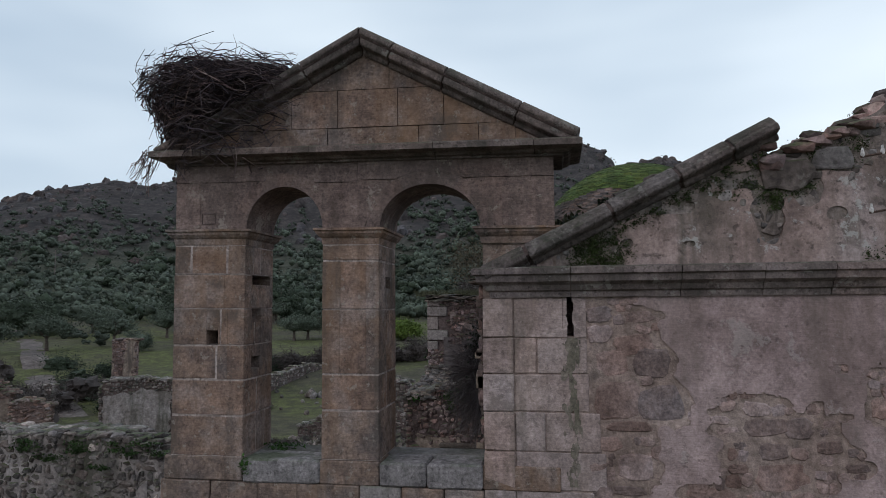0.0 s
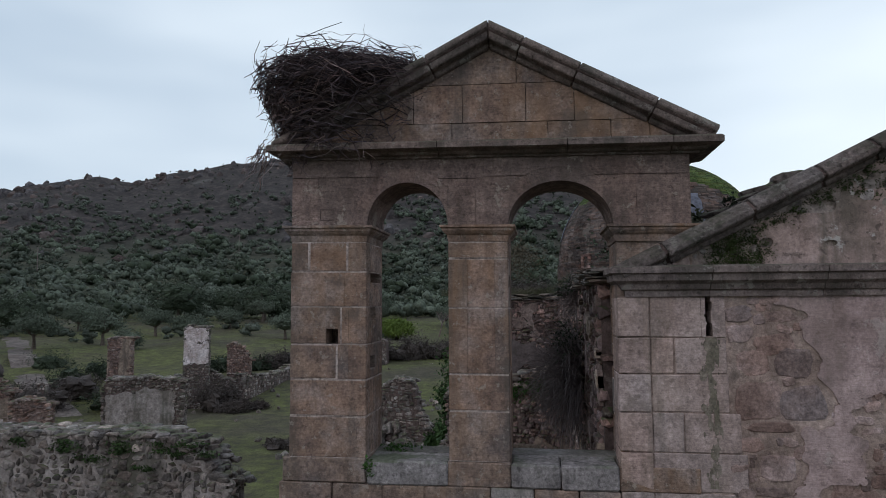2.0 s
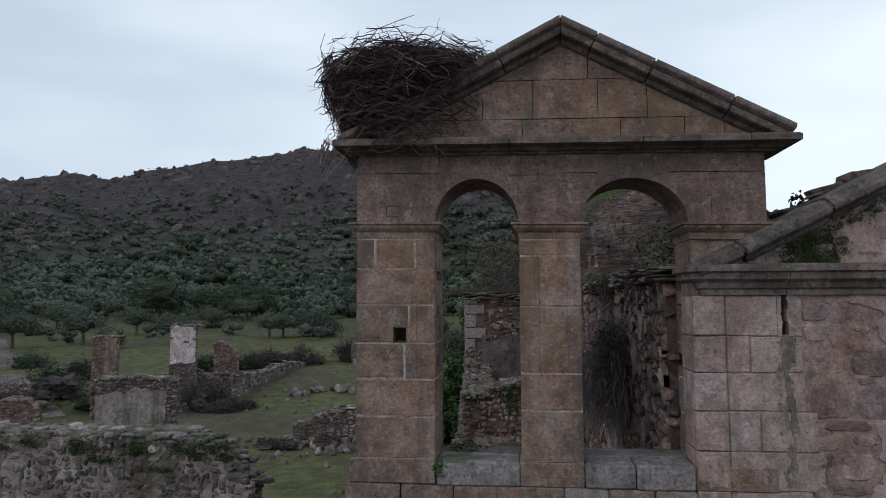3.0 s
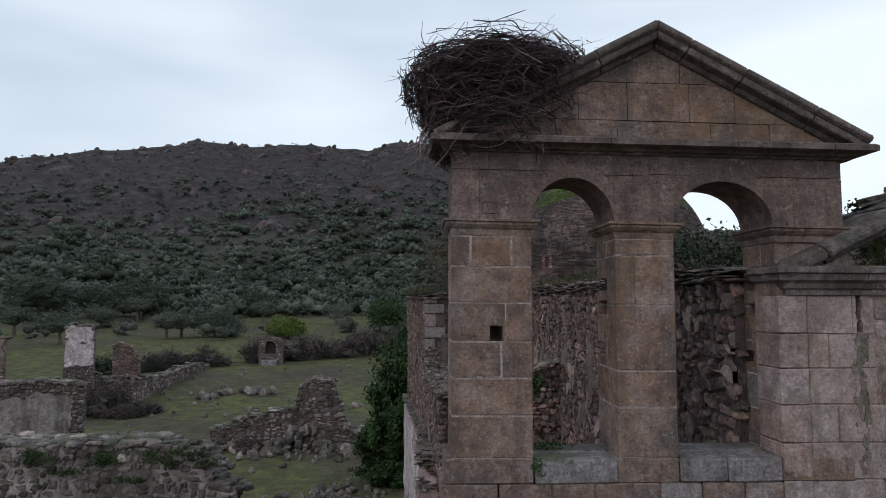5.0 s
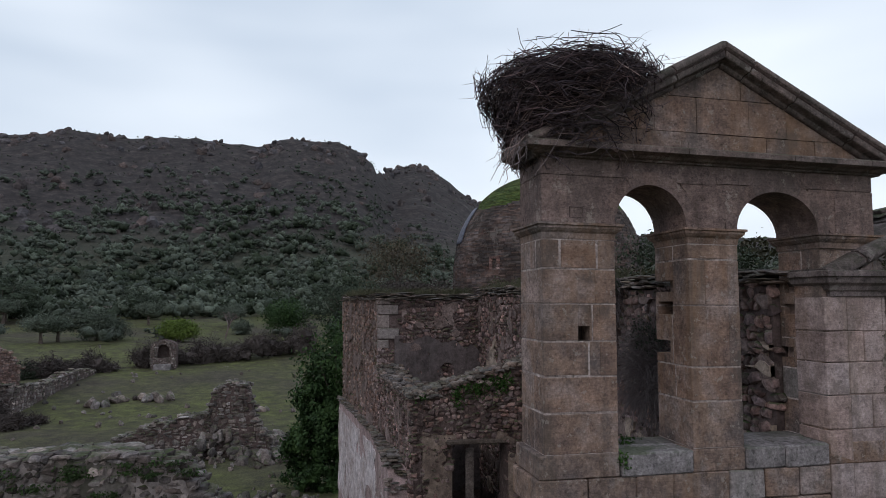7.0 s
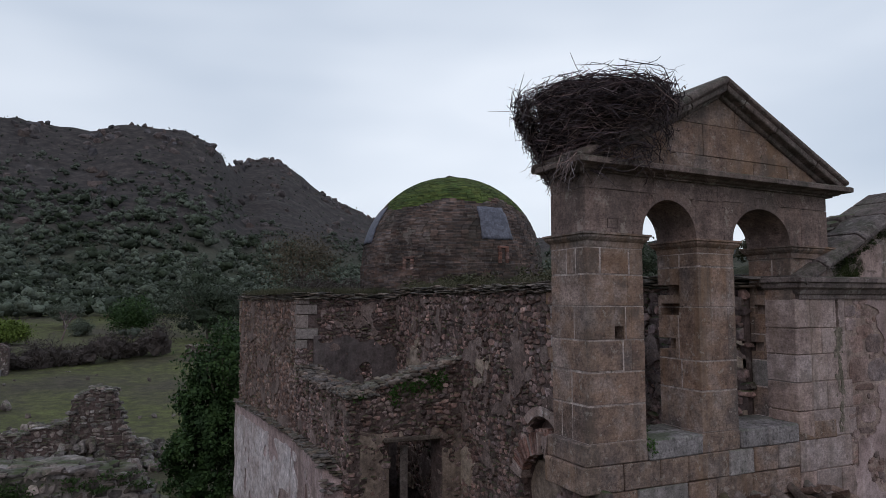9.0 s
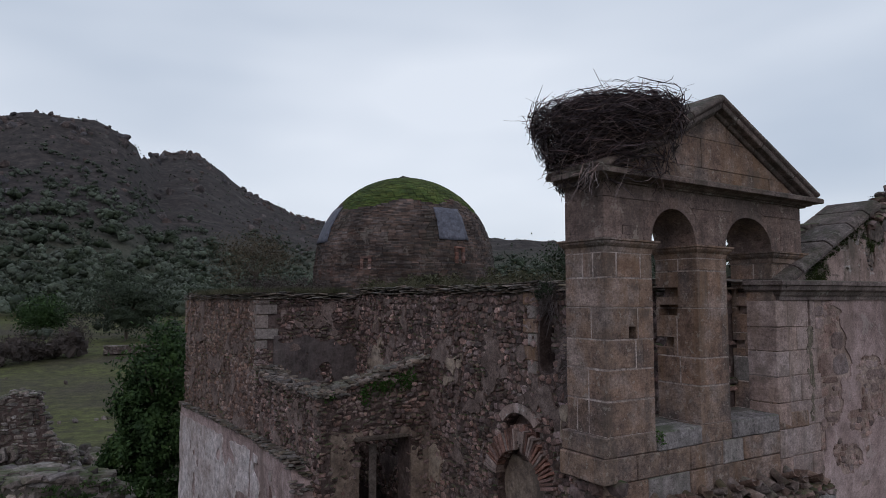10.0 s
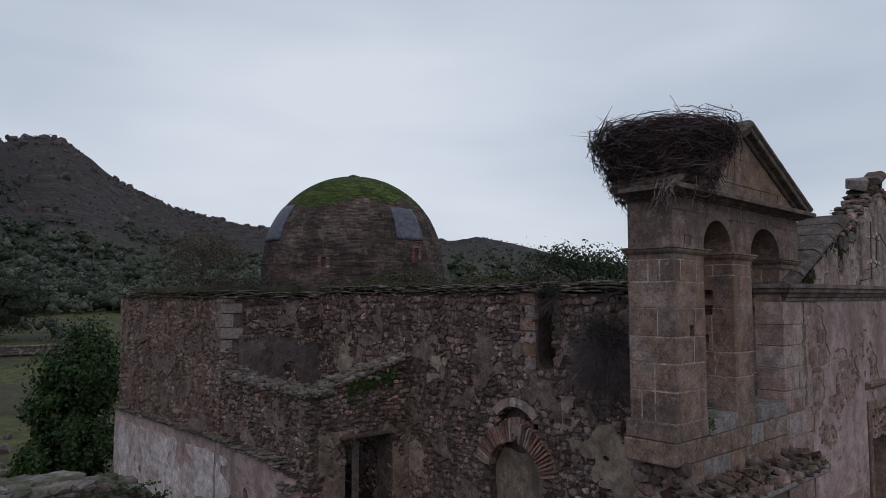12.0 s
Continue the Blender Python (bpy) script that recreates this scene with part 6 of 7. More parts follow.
fig = make_tree("fig_tree", "broad dark green fig tree against the annex wall", "tree", (-2.9, 32.2, -3.5), 8.6, (1.8, 2.1, 2.5), 0.13, LEAF_FIG, 64, 150, 3, 0.22, crown_low=-1.0)
rf_ = np.random.RandomState(33)
for cx, cy, cz, r1, r2 in ((-3.8, 31.6, 0.8, 1.6, 1.9), (-4.5, 31.2, -1.2, 1.5, 1.8), (-3.2, 30.8, -0.6, 1.8, 2.2), (-3.9, 30.6, -2.4, 1.9, 1.5)):
    pts = crown_points((cx, cy, cz), (r1, r1, r2), 44, 130, rf_, 0.13, low=-1.0)
    V, Q = leaf_quads(pts, 0.13, rf_, out=pts - np.array((cx, cy, cz)), turn=0.7)
    array_object("crown", V, Q, LEAF_FIG, fig)
make_tree("roof_thicket", "airy brown half-bare shrub on the annex roof", "shrub", (-0.9, 21.7, 6.7), 2.7, (1.7, 1.3, 1.25), 0.05, LEAF_BROWN, 90, 55, 9, 0.05, crown_low=-0.8)
make_tree("roof_shrub", "spreading evergreen shrub rooted on the church roof", "shrub", (3.5, 6.2, 6.6), 1.45, (1.75, 1.2, 0.60), 0.055, LEAF_OAK, 64, 60, 8, 0.06)
for az, d, hgt, wid, mat_, nm, lab in ((-1.6, 133, 6.8, 4.0, LEAF_FIG, "bush_tree", "rounded bright green tree on the terrace"), (3.8, 121, 10.5, 7.0, LEAF_OAK, "oak_tree", "large dark holm oak behind the meadow"),
                                       (-9.8, 122, 3.6, 2.7, LEAF_YELLOW, "yellow_bush", "yellow-green bush on the terrace edge"), (-15.6, 128, 4.8, 3.1, LEAF_OLIVE, "olive_tree", "rounded grey-green olive tree")):
    b = on_land(az, d)
    make_tree(nm, lab, "tree", b, hgt, (wid, wid, hgt * 0.46), 0.22, mat_, 110, 70, int(d) + int(hgt * 10), 0.3, crown_low=-0.9, filled=True)
for k, (az, d, s) in enumerate(((-26.5, 118, 1.0), (-19.2, 125, 1.0), (-18.1, 127, 0.9), (-33, 122, 1.15), (-37.5, 118, 1.2), (-41, 112, 1.0), (-29.5, 140, 1.1), (-24, 150, 1.0), (-35, 150, 1.2), (-44, 130, 1.3), (-21.5, 160, 1.1), (-12, 155, 1.0), (-6, 150, 1.1))):
    b = on_land(az, d)
    make_tree("olive_tree", "old olive tree with a split trunk on the grass terrace", "tree", b, 4.8 * s, (2.9 * s, 2.8 * s, 1.75 * s), 0.19, LEAF_OLIVE, 60, 60, 200 + k, 0.28, "olives on the terrace", crown_low=-0.45, filled=True)


for k, (az, d, hgt, wid) in enumerate(((-28.1, 165, 9.5, 7.5), (-21.4, 165, 9.0, 6.0), (-24.6, 175, 7.0, 5.0), (-12.6, 170, 6.0, 5.0), (-39.5, 150, 7.0, 5.5))):
    make_tree("oak_tree", "dark broad holm oak behind the olive terrace", "tree", on_land(az, d), hgt, (wid, wid, hgt * 0.44), 0.22, LEAF_OAK, 110, 50, 260 + k, 0.35, "oaks behind the terrace", crown_low=-0.9, filled=True)
for k, (az, d, hgt) in enumerate(((-14.2, 128, 3.6), (-5.0, 136, 3.0), (-10.4, 132, 2.6), (-31.0, 112, 3.4))):
    make_tree("round_bush", "rounded dark olive bush on the grass terrace", "shrub", on_land(az, d), hgt, (hgt * 0.62, hgt * 0.62, hgt * 0.5), 0.16, LEAF_OLIVE, 60, 50, 280 + k, 0.15, crown_low=-1.0, filled=True)


def bare_tree(az, d, height):
    """A leafless pale tree: trunk, limbs and fine twigs."""
    rs = np.random.RandomState(71)
    t = thing("bare_tree", "leafless pale grey tree on the terrace", "tree")
    b = np.array(on_land(az, d))
    ends, lines = [(b, np.array([0.25, 0, 1.0]), height * 0.36, 0.16)], []
    for level in range(5):
        nxt = []
        for p, dr, L, r in ends:
            dr = dr / np.linalg.norm(dr)
            q = p + dr * L
            lines.append(([p, p + dr * L * 0.5 + rs.normal(0, 0.05 * L, 3), q], [r, r * 0.8, r * 0.62]))
            for _ in range(3):
                nxt.append((q, dr + rs.normal(0, 0.55, 3) + np.array([0, 0, 0.05]), L * rs.uniform(0.6, 0.8), r * 0.6))
        ends = nxt
    V, Q = tubes(lines, 4)
    array_object("trunk", V, Q, TWIG_PALE, t)


bare_tree(-6.3, 128, 5.0)

# scrub over the hillside
def scrub(name, label, n, d0, d1, size, leaves, material, seed, a0=-62, a1=66, dense=0.0, bias=1.0, grain=0.20, tall=0.5, count=2, fine=1):
    """Leafy bushes of several uneven lumps with loose leaves at the rim."""
    rs = np.random.RandomState(seed)
    C, S = [], []
    while len(C) < n:
        az = rs.uniform(a0, a1)
        d = d0 + (d1 - d0) * rs.uniform() ** bias
        x, y = HUB[0] + d * math.sin(radians(az)), HUB[1] + d * math.cos(radians(az))
        if noise.noise(Vector((x * 0.02, y * 0.02, seed))) < dense:
            continue
        s = rs.uniform(*size)
        C.append((x, y, land_z(x, y) + s * 0.36))
        S.append(s)
    C, S = np.array(C), np.array(S)
    off = rs.uniform(-1, 1, (n, count, 3)) * np.array([0.36, 0.36, 0.16])
    rad = S[:, None, None] * rs.uniform(0.24, 0.40, (n, count, 1)) * np.array([1.05, 1.05, tall * 1.7])
    pos = C[:, None, :] + off * S[:, None, None]
    V, F = lumps(pos.reshape(-1, 3), rad.reshape(-1, 3) * 0.64, rs, fine, 0.3)
    d = rs.normal(size=(n, leaves, 3))
    d /= np.linalg.norm(d, axis=2, keepdims=True)
    d[..., 2] = np.where(d[..., 2] < -0.3, -d[..., 2], d[..., 2])
    pick = rs.randint(0, count, (n, leaves))
    p = np.take_along_axis(pos, pick[..., None], 1) + d * np.take_along_axis(rad, pick[..., None], 1) * rs.uniform(0.8, 1.22, (n, leaves, 1))
    V2, Q2 = leaf_quads(p.reshape(-1, 3), np.repeat(S, leaves) * grain, rs, 1.3, out=d.reshape(-1, 3), turn=0.6)
    ob = array_object(name, np.vstack([V, V2]), np.vstack([F, as_triangles(Q2) + len(V)]), material, smooth=True)
    return tagged(ob, label, "shrubs", kind="stuff")


scrub("hillside_scrub", "dark evergreen scrub scattered over the hillside", 2900, 205, 430, (2.2, 6.0), 16, LEAF_SCRUB, 11, dense=-0.35, bias=1.25, grain=0.14, count=3, fine=0)
scrub("heath_bushes", "small dark bushes over the upper heath", 6000, 290, 690, (0.8, 2.8), 3, LEAF_OAK, 12, dense=-0.35, grain=0.24, count=1, fine=0)
scrub("olive_grove", "grey-green olive trees on the lower slope", 2350, 166, 355, (2.8, 7.0), 31, LEAF_OLIVE, 13, dense=-0.45, bias=1.15, grain=0.11, count=3, fine=0)
scrub("holm_oaks", "dark holm oaks among the olives", 400, 170, 360, (3.5, 8.0), 90, LEAF_OAK, 14, dense=-0.15, grain=0.07, count=6, fine=0)
scrub("oak_thicket", "dark holm oaks crowding the slope behind the dome", 170, 165, 255, (3.5, 7.5), 80, LEAF_OAK, 16, a0=-24, a1=24, dense=-0.3, grain=0.075, count=6, fine=0)
scrub("terrace_bushes", "mixed dark bushes along the terrace edges", 80, 118, 178, (1.4, 4.2), 130, LEAF_SCRUB, 15, dense=-0.05, grain=0.08, count=5, fine=0)


def crags():
    """Rock knobs standing along the ridge."""
    r = random.Random(19)
    t = thing("ridge_crags", "jagged dark rock outcrops along the hill's crest", "rocks", kind="stuff")
    placed = []
    for _ in range(900):
        az = r.uniform(-46, 30)
        R = along(RIDGE, az)
        lump = noise.noise(Vector((az * 0.45, 3, 0)))
        if lump < -0.05 and r.random() < 0.8:
            continue
        d = R * (r.uniform(0.93, 1.005) if r.random() < 0.6 else r.uniform(0.6, 0.95))
        s = r.uniform(1.5, 5.5) * (1 + max(0, lump))
        x, y = HUB[0] + d * math.sin(radians(az)), HUB[1] + d * math.cos(radians(az))
        m = Matrix.Translation((x, y, land_z(x, y) - s * 0.05)) @ Euler([r.uniform(0, 6.3) for _ in range(3)]).to_matrix().to_4x4()
        placed.append((r.randrange(14), m @ Matrix.Diagonal((s * r.uniform(0.8, 1.5), s, s * r.uniform(0.5, 0.9), 1))))
    lay_stones(placed, t, CRAG, CRAG, joined_name="rock_outcrops")


CRAG = surface("dark_crag", [(0.04, 0.036, 0.036), (0.075, 0.067, 0.066), (0.115, 0.105, 0.10)], 0.25, 1.6, bump=0.6, dist=0.3, rand="island", spread=0.3)
crags()


# ---- ruins and stones on the meadow ----
def ruin_wall(name, label, p, q, top, thick, seed, material=GREYSTONE, joined=GREY_MANY, mud=MUD, plaster=None, plaster_keep=None, h=(0.15, 0.34), w=(0.18, 0.5), group=""):
    """A short ruined wall from p to q in plan, with a ragged head top(u); faced on both long sides and both ends."""
    t = thing(name, label, "ruin", group)
    P_, U_, L_ = wall_line(p, q)
    N_ = Vector((U_.y, -U_.x, 0))
    zb = min(land_z(*p), land_z(*q)) - 0.4
    zt = max(top(L_ * i / 20) for i in range(21))
    cells("wall_core", P_, U_, N_, 0, L_, zb, zt, 0.2, lambda u, z: z < top(u), thick, mud, t, rough=0.04)
    face = hang(new("masonry"), t)
    st = rubble_face(P_, U_, N_, L_, zb, top, (lambda u, z: not plaster_keep(u, z)) if plaster_keep else (lambda u, z: True), seed, h, w, depth=0.3)
    st += rubble_face(P_ + U_ * L_, -N_, U_, thick, zb, lambda u: top(L_), lambda u, z: True, seed + 1, h, w, depth=0.3)
    st += rubble_face(P_ - N_ * thick, N_, -U_, thick, zb, lambda u: top(0), lambda u, z: True, seed + 2, h, w, depth=0.3)
    st += slab_stones(P_, U_, N_, L_, top, thick, seed + 3, 2, (0.25, 0.6), (0.08, 0.18))
    lay_stones(st, face, material, joined, lambda v: True, "stone", "wall_rubble")
    if plaster_keep:
        cells("old_plaster", P_ + N_ * 0.06, U_, N_, 0, L_, zb, zt, 0.1, lambda u, z: plaster_keep(u, z) and z < top(u) - 0.1, 0.06, plaster, t, rough=0.04)
    return t


def ragged(points, amp=0.15, seed=0):
    return lambda u: float(np.interp(u, [k[0] for k in points], [k[1] for k in points])) + amp * noise.noise(Vector((u * 1.3, seed, 0)))


ruin_wall("white_ruin_pier", "tall broken wall stub with flaking white plaster", (-35.0, 56.55), (-32.75, 57.35), ragged([(0, 3.9), (0.5, 4.35), (2.4, 4.2)], 0.2), 1.2, 301, plaster=PLASTER_WHITE,
          plaster_keep=lambda u, z: z > 0.5 + 0.4 * noise.noise(Vector((u * 2, 0, 1))) and noise.noise(Vector((u * 1.3, z * 1.3, 2))) + 0.5 * noise.noise(Vector((u * 4, z * 4, 2))) < 0.42)
ruin_wall("ruin_pier", "slender ruined wall stub of brick and plaster", (-40.2, 52.0), (-38.2, 52.8), ragged([(0, 3.2), (1, 3.4), (2.2, 3.3)], 0.1), 1.0, 311, RED_PIECE, RED_RUBBLE, RED_MUD, PLASTER_OCHRE,
          lambda u, z: noise.noise(Vector((u * 0.9, z * 0.6, 7))) > -0.1)
ruin_wall("ruin_pier", "stubby brown ruined wall stub", (-33.0, 62.1), (-30.7, 63.0), ragged([(0, 1.9), (0.8, 2.3), (1.7, 1.8), (2.2, 0.9), (2.5, 0.2)], 0.3), 1.0, 321, RED_PIECE, RED_RUBBLE, RED_MUD)
ruin_wall("field_wall", "low tumbled drystone field wall", (-37.0, 58.0), (-30.5, 61.5), ragged([(0, -1.2), (3, 0.2), (5, -1.3), (7.5, -1.7)], 0.5), 0.9, 331)
ruin_wall("field_wall", "low drystone field wall beside the meadow", (-30.6, 61.0), (-29.4, 82.0), ragged([(0, -1.1), (8, -1.7), (14, -1.2), (21, -1.7)], 0.55), 0.9, 341, h=(0.25, 0.5), w=(0.3, 0.8))
ruin_wall("plastered_ruin", "roofless house stub with grey-white plaster and a mossy head", (-27.6, 33.2), (-22.7, 34.6), ragged([(0, 1.1), (0.5, 1.7), (3, 1.75), (5, 1.5)], 0.1), 1.0, 351, plaster=STAINED,
          plaster_keep=lambda u, z: z < 0.9 + 0.6 * noise.noise(Vector((u * 1.3, z * 0.6, 1))) and 0.25 + 0.2 * noise.noise(Vector((0, z * 3, 1))) < u < 4.5 + 0.4 * noise.noise(Vector((1, z * 3, 1))))
ruin_wall("ruin_pier", "reddish ruined wall stub with plaster", (-37.5, 31.0), (-33.6, 32.4), ragged([(0, 2.6), (2, 2.4), (3.2, 1.6), (4.1, 0.8)], 0.2), 1.0, 361, RED_PIECE, RED_RUBBLE, RED_MUD, PLASTER_OCHRE,
          lambda u, z: noise.noise(Vector((u * 0.9, z * 0.9, 3))) > -0.05)
ruin_wall("ruin_pier", "low remnant of red brick and rubble", (-32.9, 31.6), (-30.6, 32.4), ragged([(0, 0.2), (1, 0.6), (2.4, 0.1)], 0.15), 0.8, 371, RED_PIECE, RED_RUBBLE, RED_MUD)
ruin_wall("gate_post", "square drystone gate post", (-47.0, 51.5), (-46.3, 51.9), ragged([(0, -1.0), (1, -1.05)], 0.03), 0.7, 381)
ruin_wall("collapsed_wall", "collapsed dark fieldstone wall heaped with rubble", (-16.8, 40.6), (-6.9, 39.8), ragged([(0, -2.6), (0.8, -2.2), (1.6, -1.75), (3.5, -1.3), (5.9, -0.8), (6.1, 0.3), (6.5, 0.75), (7.1, 1.15), (8.3, 1.1), (8.6, 0.1), (8.9, -1.5), (9.9, -2.5)], 0.45), 1.3, 391, h=(0.2, 0.5), w=(0.25, 0.75))
ruin_wall("terrace_wall", "long drystone terrace wall", on_land(-21, 176)[:2], on_land(-13, 184)[:2], lambda u: 5.6 + 0.1 * noise.noise(Vector((u, 0, 0))), 1.0, 401, h=(0.3, 0.6), w=(0.5, 1.2))
ruin_wall("terrace_wall", "drystone terrace wall beside the meadow", on_land(2.0, 104)[:2], on_land(9.0, 104)[:2], lambda u: 0.1 + 0.1 * noise.noise(Vector((u, 0, 0))), 1.0, 411, h=(0.2, 0.4), w=(0.3, 0.8))


def shrine():
    """A small vaulted shrine with an arched niche."""
    t = thing("shrine", "small stone shrine with a dark arched niche", "shrine")
    w, z0 = 1.55, land_z(-22.5, 86) - 0.3
    P_ = Vector((-22.5 - w, 86, 0))
    arch = lambda u, z: abs(u - w) < 0.72 and -0.6 < z < 0.45 or math.hypot(u - w, max(0, z - 0.45)) < 0.72 and z >= 0.45
    roof = lambda u: 0.85 + 0.85 * math.sqrt(max(0, 1 - ((u - w) / w) ** 2))
    cells("front", P_, (1, 0, 0), (0, -1, 0), 0, 2 * w, z0, 1.75, 0.09, lambda u, z: z < roof(u) and not arch(u, z), 1.1, MUD, t)
    cells("back", P_ + Vector((0, 1.1, 0)), (1, 0, 0), (0, -1, 0), 0, 2 * w, z0, 1.75, 0.12, lambda u, z: z < roof(u), 0.4, MUD, t)
    lay_stones(rubble_face(P_, (1, 0, 0), (0, -1, 0), 2 * w, z0, roof, lambda u, z: not arch(u, z), 421, depth=0.2), hang(new("masonry"), t), GREYSTONE, GREY_MANY, lambda p: True)
    block_mesh("step", -22.5 - 1.0, -22.5 + 1.0, 85.0, 85.95, z0, -1.4, PALE_SLAB, t, 0.05, 0.03)


shrine()


def heap(name, label, centre, spread, n, size, seed, category="rocks", mossy=GREYSTONE):
    r = random.Random(seed)
    t = thing(name, label, category)
    placed = []
    for _ in range(n):
        x, y = r.gauss(centre[0], spread[0]), r.gauss(centre[1], spread[1])
        s = r.uniform(*size)
        up = max(0, 1 - math.hypot((x - centre[0]) / spread[0], (y - centre[1]) / spread[1]) / 2) * spread[2]
        m = Matrix.Translation((x, y, land_z(x, y) + s * 0.2 + r.uniform(0, up))) @ Euler([r.uniform(0, 6.3) for _ in range(3)]).to_matrix().to_4x4()
        placed.append((r.randrange(14), m @ Matrix.Diagonal((s, s * r.uniform(0.7, 1), s * r.uniform(0.5, 0.8), 1))))
    lay_stones(placed, t, mossy, GREY_MANY, lambda p: True, "rock", "small_rocks")
    return t


heap("rubble_heap", "heap of pale tumbled stones beside the annex", (-6.6, 26.5), (1.5, 2.4, 0.25), 170, (0.14, 0.48), 431)
heap("rubble_heap", "scatter of fallen stones under the collapsed wall", (-11.5, 37.5), (2.6, 1.6, 0.1), 34, (0.2, 0.7), 432)
heap("rubble_heap", "tumbled dark stones along the collapsed wall", (-10.2, 40.2), (1.6, 0.7, 1.9), 150, (0.3, 0.8), 438)
heap("rubble_heap", "low line of tumbled stones beside the meadow", (-14.5, 40.6), (1.8, 0.6, 0.8), 110, (0.3, 0.8), 439)
heap("boulder_group", "flat mossy rock ledges stepping up beside the fig tree", (-6.6, 42.0), (1.0, 2.8, 0.2), 44, (0.4, 1.2), 440)
heap("boulder_group", "mossy grey boulders on the meadow", (-20.2, 67.0), (0.9, 0.6, 0.3), 11, (0.5, 1.3), 433)
heap("boulder_group", "flat mossy boulders on the meadow", (-22.6, 67.5), (1.0, 0.6, 0.1), 7, (0.5, 1.4), 434)
heap("boulder_group", "dark low boulder on the meadow", (-24.7, 64.8), (0.5, 0.4, 0.1), 5, (0.7, 1.3), 435)
heap("meadow_stones", "small stones scattered over the meadow", (-22, 62), (9, 14, 0.0), 70, (0.15, 0.6), 436)
heap("meadow_stones", "row of loose stones in the grass", (-10, 60), (5, 3, 0.0), 40, (0.3, 0.9), 437)


def brush(name, label, spots, material, seed, leaves=420, grain=0.16, category="shrub"):
    """Low bushes; spots are rows of bearing, distance, radius and height."""
    rs = np.random.RandomState(seed)
    t = thing(name, label, category)
    twiggy = material is LEAF_DRY
    for az, d, r, hh in spots:
        b = np.array(on_land(az, d))
        mid = b + np.array([0, 0, hh * 0.35])
        p = crown_points(mid, (r, r, hh * 0.65), 22, leaves // 22, rs, 0.3, low=-0.2)
        p[:, 2] = np.maximum(p[:, 2], b[2] + 0.05)
        v, q = leaf_quads(p, grain * (0.5 if twiggy else 0.8), rs, 9.0 if twiggy else 2.0, out=None if twiggy else p - b, turn=1.0)
        v2, f2 = lumps(mid + rs.uniform(-0.5, 0.5, (7, 3)) * np.array([r, r, hh * 0.45]), np.ones((7, 1)) * np.array([r, r, hh * 0.6]) * rs.uniform(0.28, 0.48, (7, 1)), rs, 1, 0.3)
        array_object("bush", np.vstack([v, v2]), np.vstack([as_triangles(q), f2 + len(v)]), material, t)
    return t


brush("bramble_hedge", "dark leafless bramble hedge along the meadow edge", [(-12.5 + 1.05 * k, 97 + 0.6 * k, 1.9, 3.2 + 0.8 * math.sin(k * 1.7)) for k in range(13)], LEAF_DRY, 501, 900)
brush("bramble_hedge", "brown bramble hedge beside the shrine", [(-19.5 + 0.9 * k, 92 + 0.5 * k, 1.5, 2.0 + 0.6 * math.sin(k * 2.1)) for k in range(6)], LEAF_DRY, 502, 900)
brush("evergreen_hedge", "dark green brambles behind the field wall", [(-24.5 + 0.9 * k, 90 + 0.3 * k, 1.5, 2.0 + 0.5 * math.sin(k * 1.3)) for k in range(6)], LEAF_OAK, 503, 900)
brush("bramble_thicket", "purple-brown bramble thicket among the ruins", [(-33.5, 78, 2.4, 3.0), (-35.5, 74, 2.2, 2.6), (-37.5, 76, 2.4, 2.6), (-28.8, 66, 2.0, 2.4), (-27.6, 67, 1.8, 2.0), (-36.5, 66, 2.2, 3.0), (-38.8, 70, 2.0, 2.2), (-23.3, 68, 1.6, 2.9), (-22.2, 70, 1.5, 2.6), (-21.0, 66, 1.1, 1.4), (-19.6, 68, 0.9, 0.9)], LEAF_DRY, 504, 1400, 0.12)
brush("green_thicket", "green bushes between the ruined walls", [(-31.2, 72, 2.2, 2.6), (-30.0, 73, 2.0, 2.4), (-34.6, 84, 2.4, 2.8), (-32.2, 88, 2.0, 2.4), (-40.5, 78, 2.4, 2.6), (-26.0, 78, 1.6, 1.8)], LEAF_OAK, 505, 1200, 0.14)
brush("grass_tussocks", "dry brown tussocks on the meadow", [(-21.5, 66, 0.9, 1.0), (-22.4, 67, 0.8, 0.9), (-20.6, 69, 0.7, 0.7)], LEAF_DRY, 506, 700, 0.10)


brush("bramble_thicket", "mauve bramble thicket along the dirt track", [(-43.0, 84, 2.6, 3.4), (-41.6, 80, 2.2, 2.8), (-43.6, 78, 2.2, 2.4), (-40.2, 90, 2.6, 3.0), (-44.5, 95, 2.4, 2.6)], LEAF_DRY, 507, 1500, 0.11)
brush("green_thicket", "dark green bushes beside the stone gate post", [(-40.6, 70, 2.0, 2.6), (-39.4, 74, 2.2, 2.8), (-42.4, 102, 2.6, 2.6), (-36.0, 100, 2.6, 2.8), (-46.0, 116, 3.0, 3.0)], LEAF_OAK, 508, 1400, 0.12)
brush("brush_pile", "pile of cut grey branches beside the ruin", [(-37.6, 64, 1.3, 1.4), (-36.9, 62.5, 1.2, 1.1)], LEAF_DRY, 509, 1600, 0.07)
brush("wall_brambles", "leafless brambles over the collapsed wall", [(-11.5, 47.5, 0.9, 1.0), (-16.5, 48, 1.0, 0.8), (-14.8, 47.4, 0.8, 0.7)], LEAF_DRY, 510, 900, 0.07)


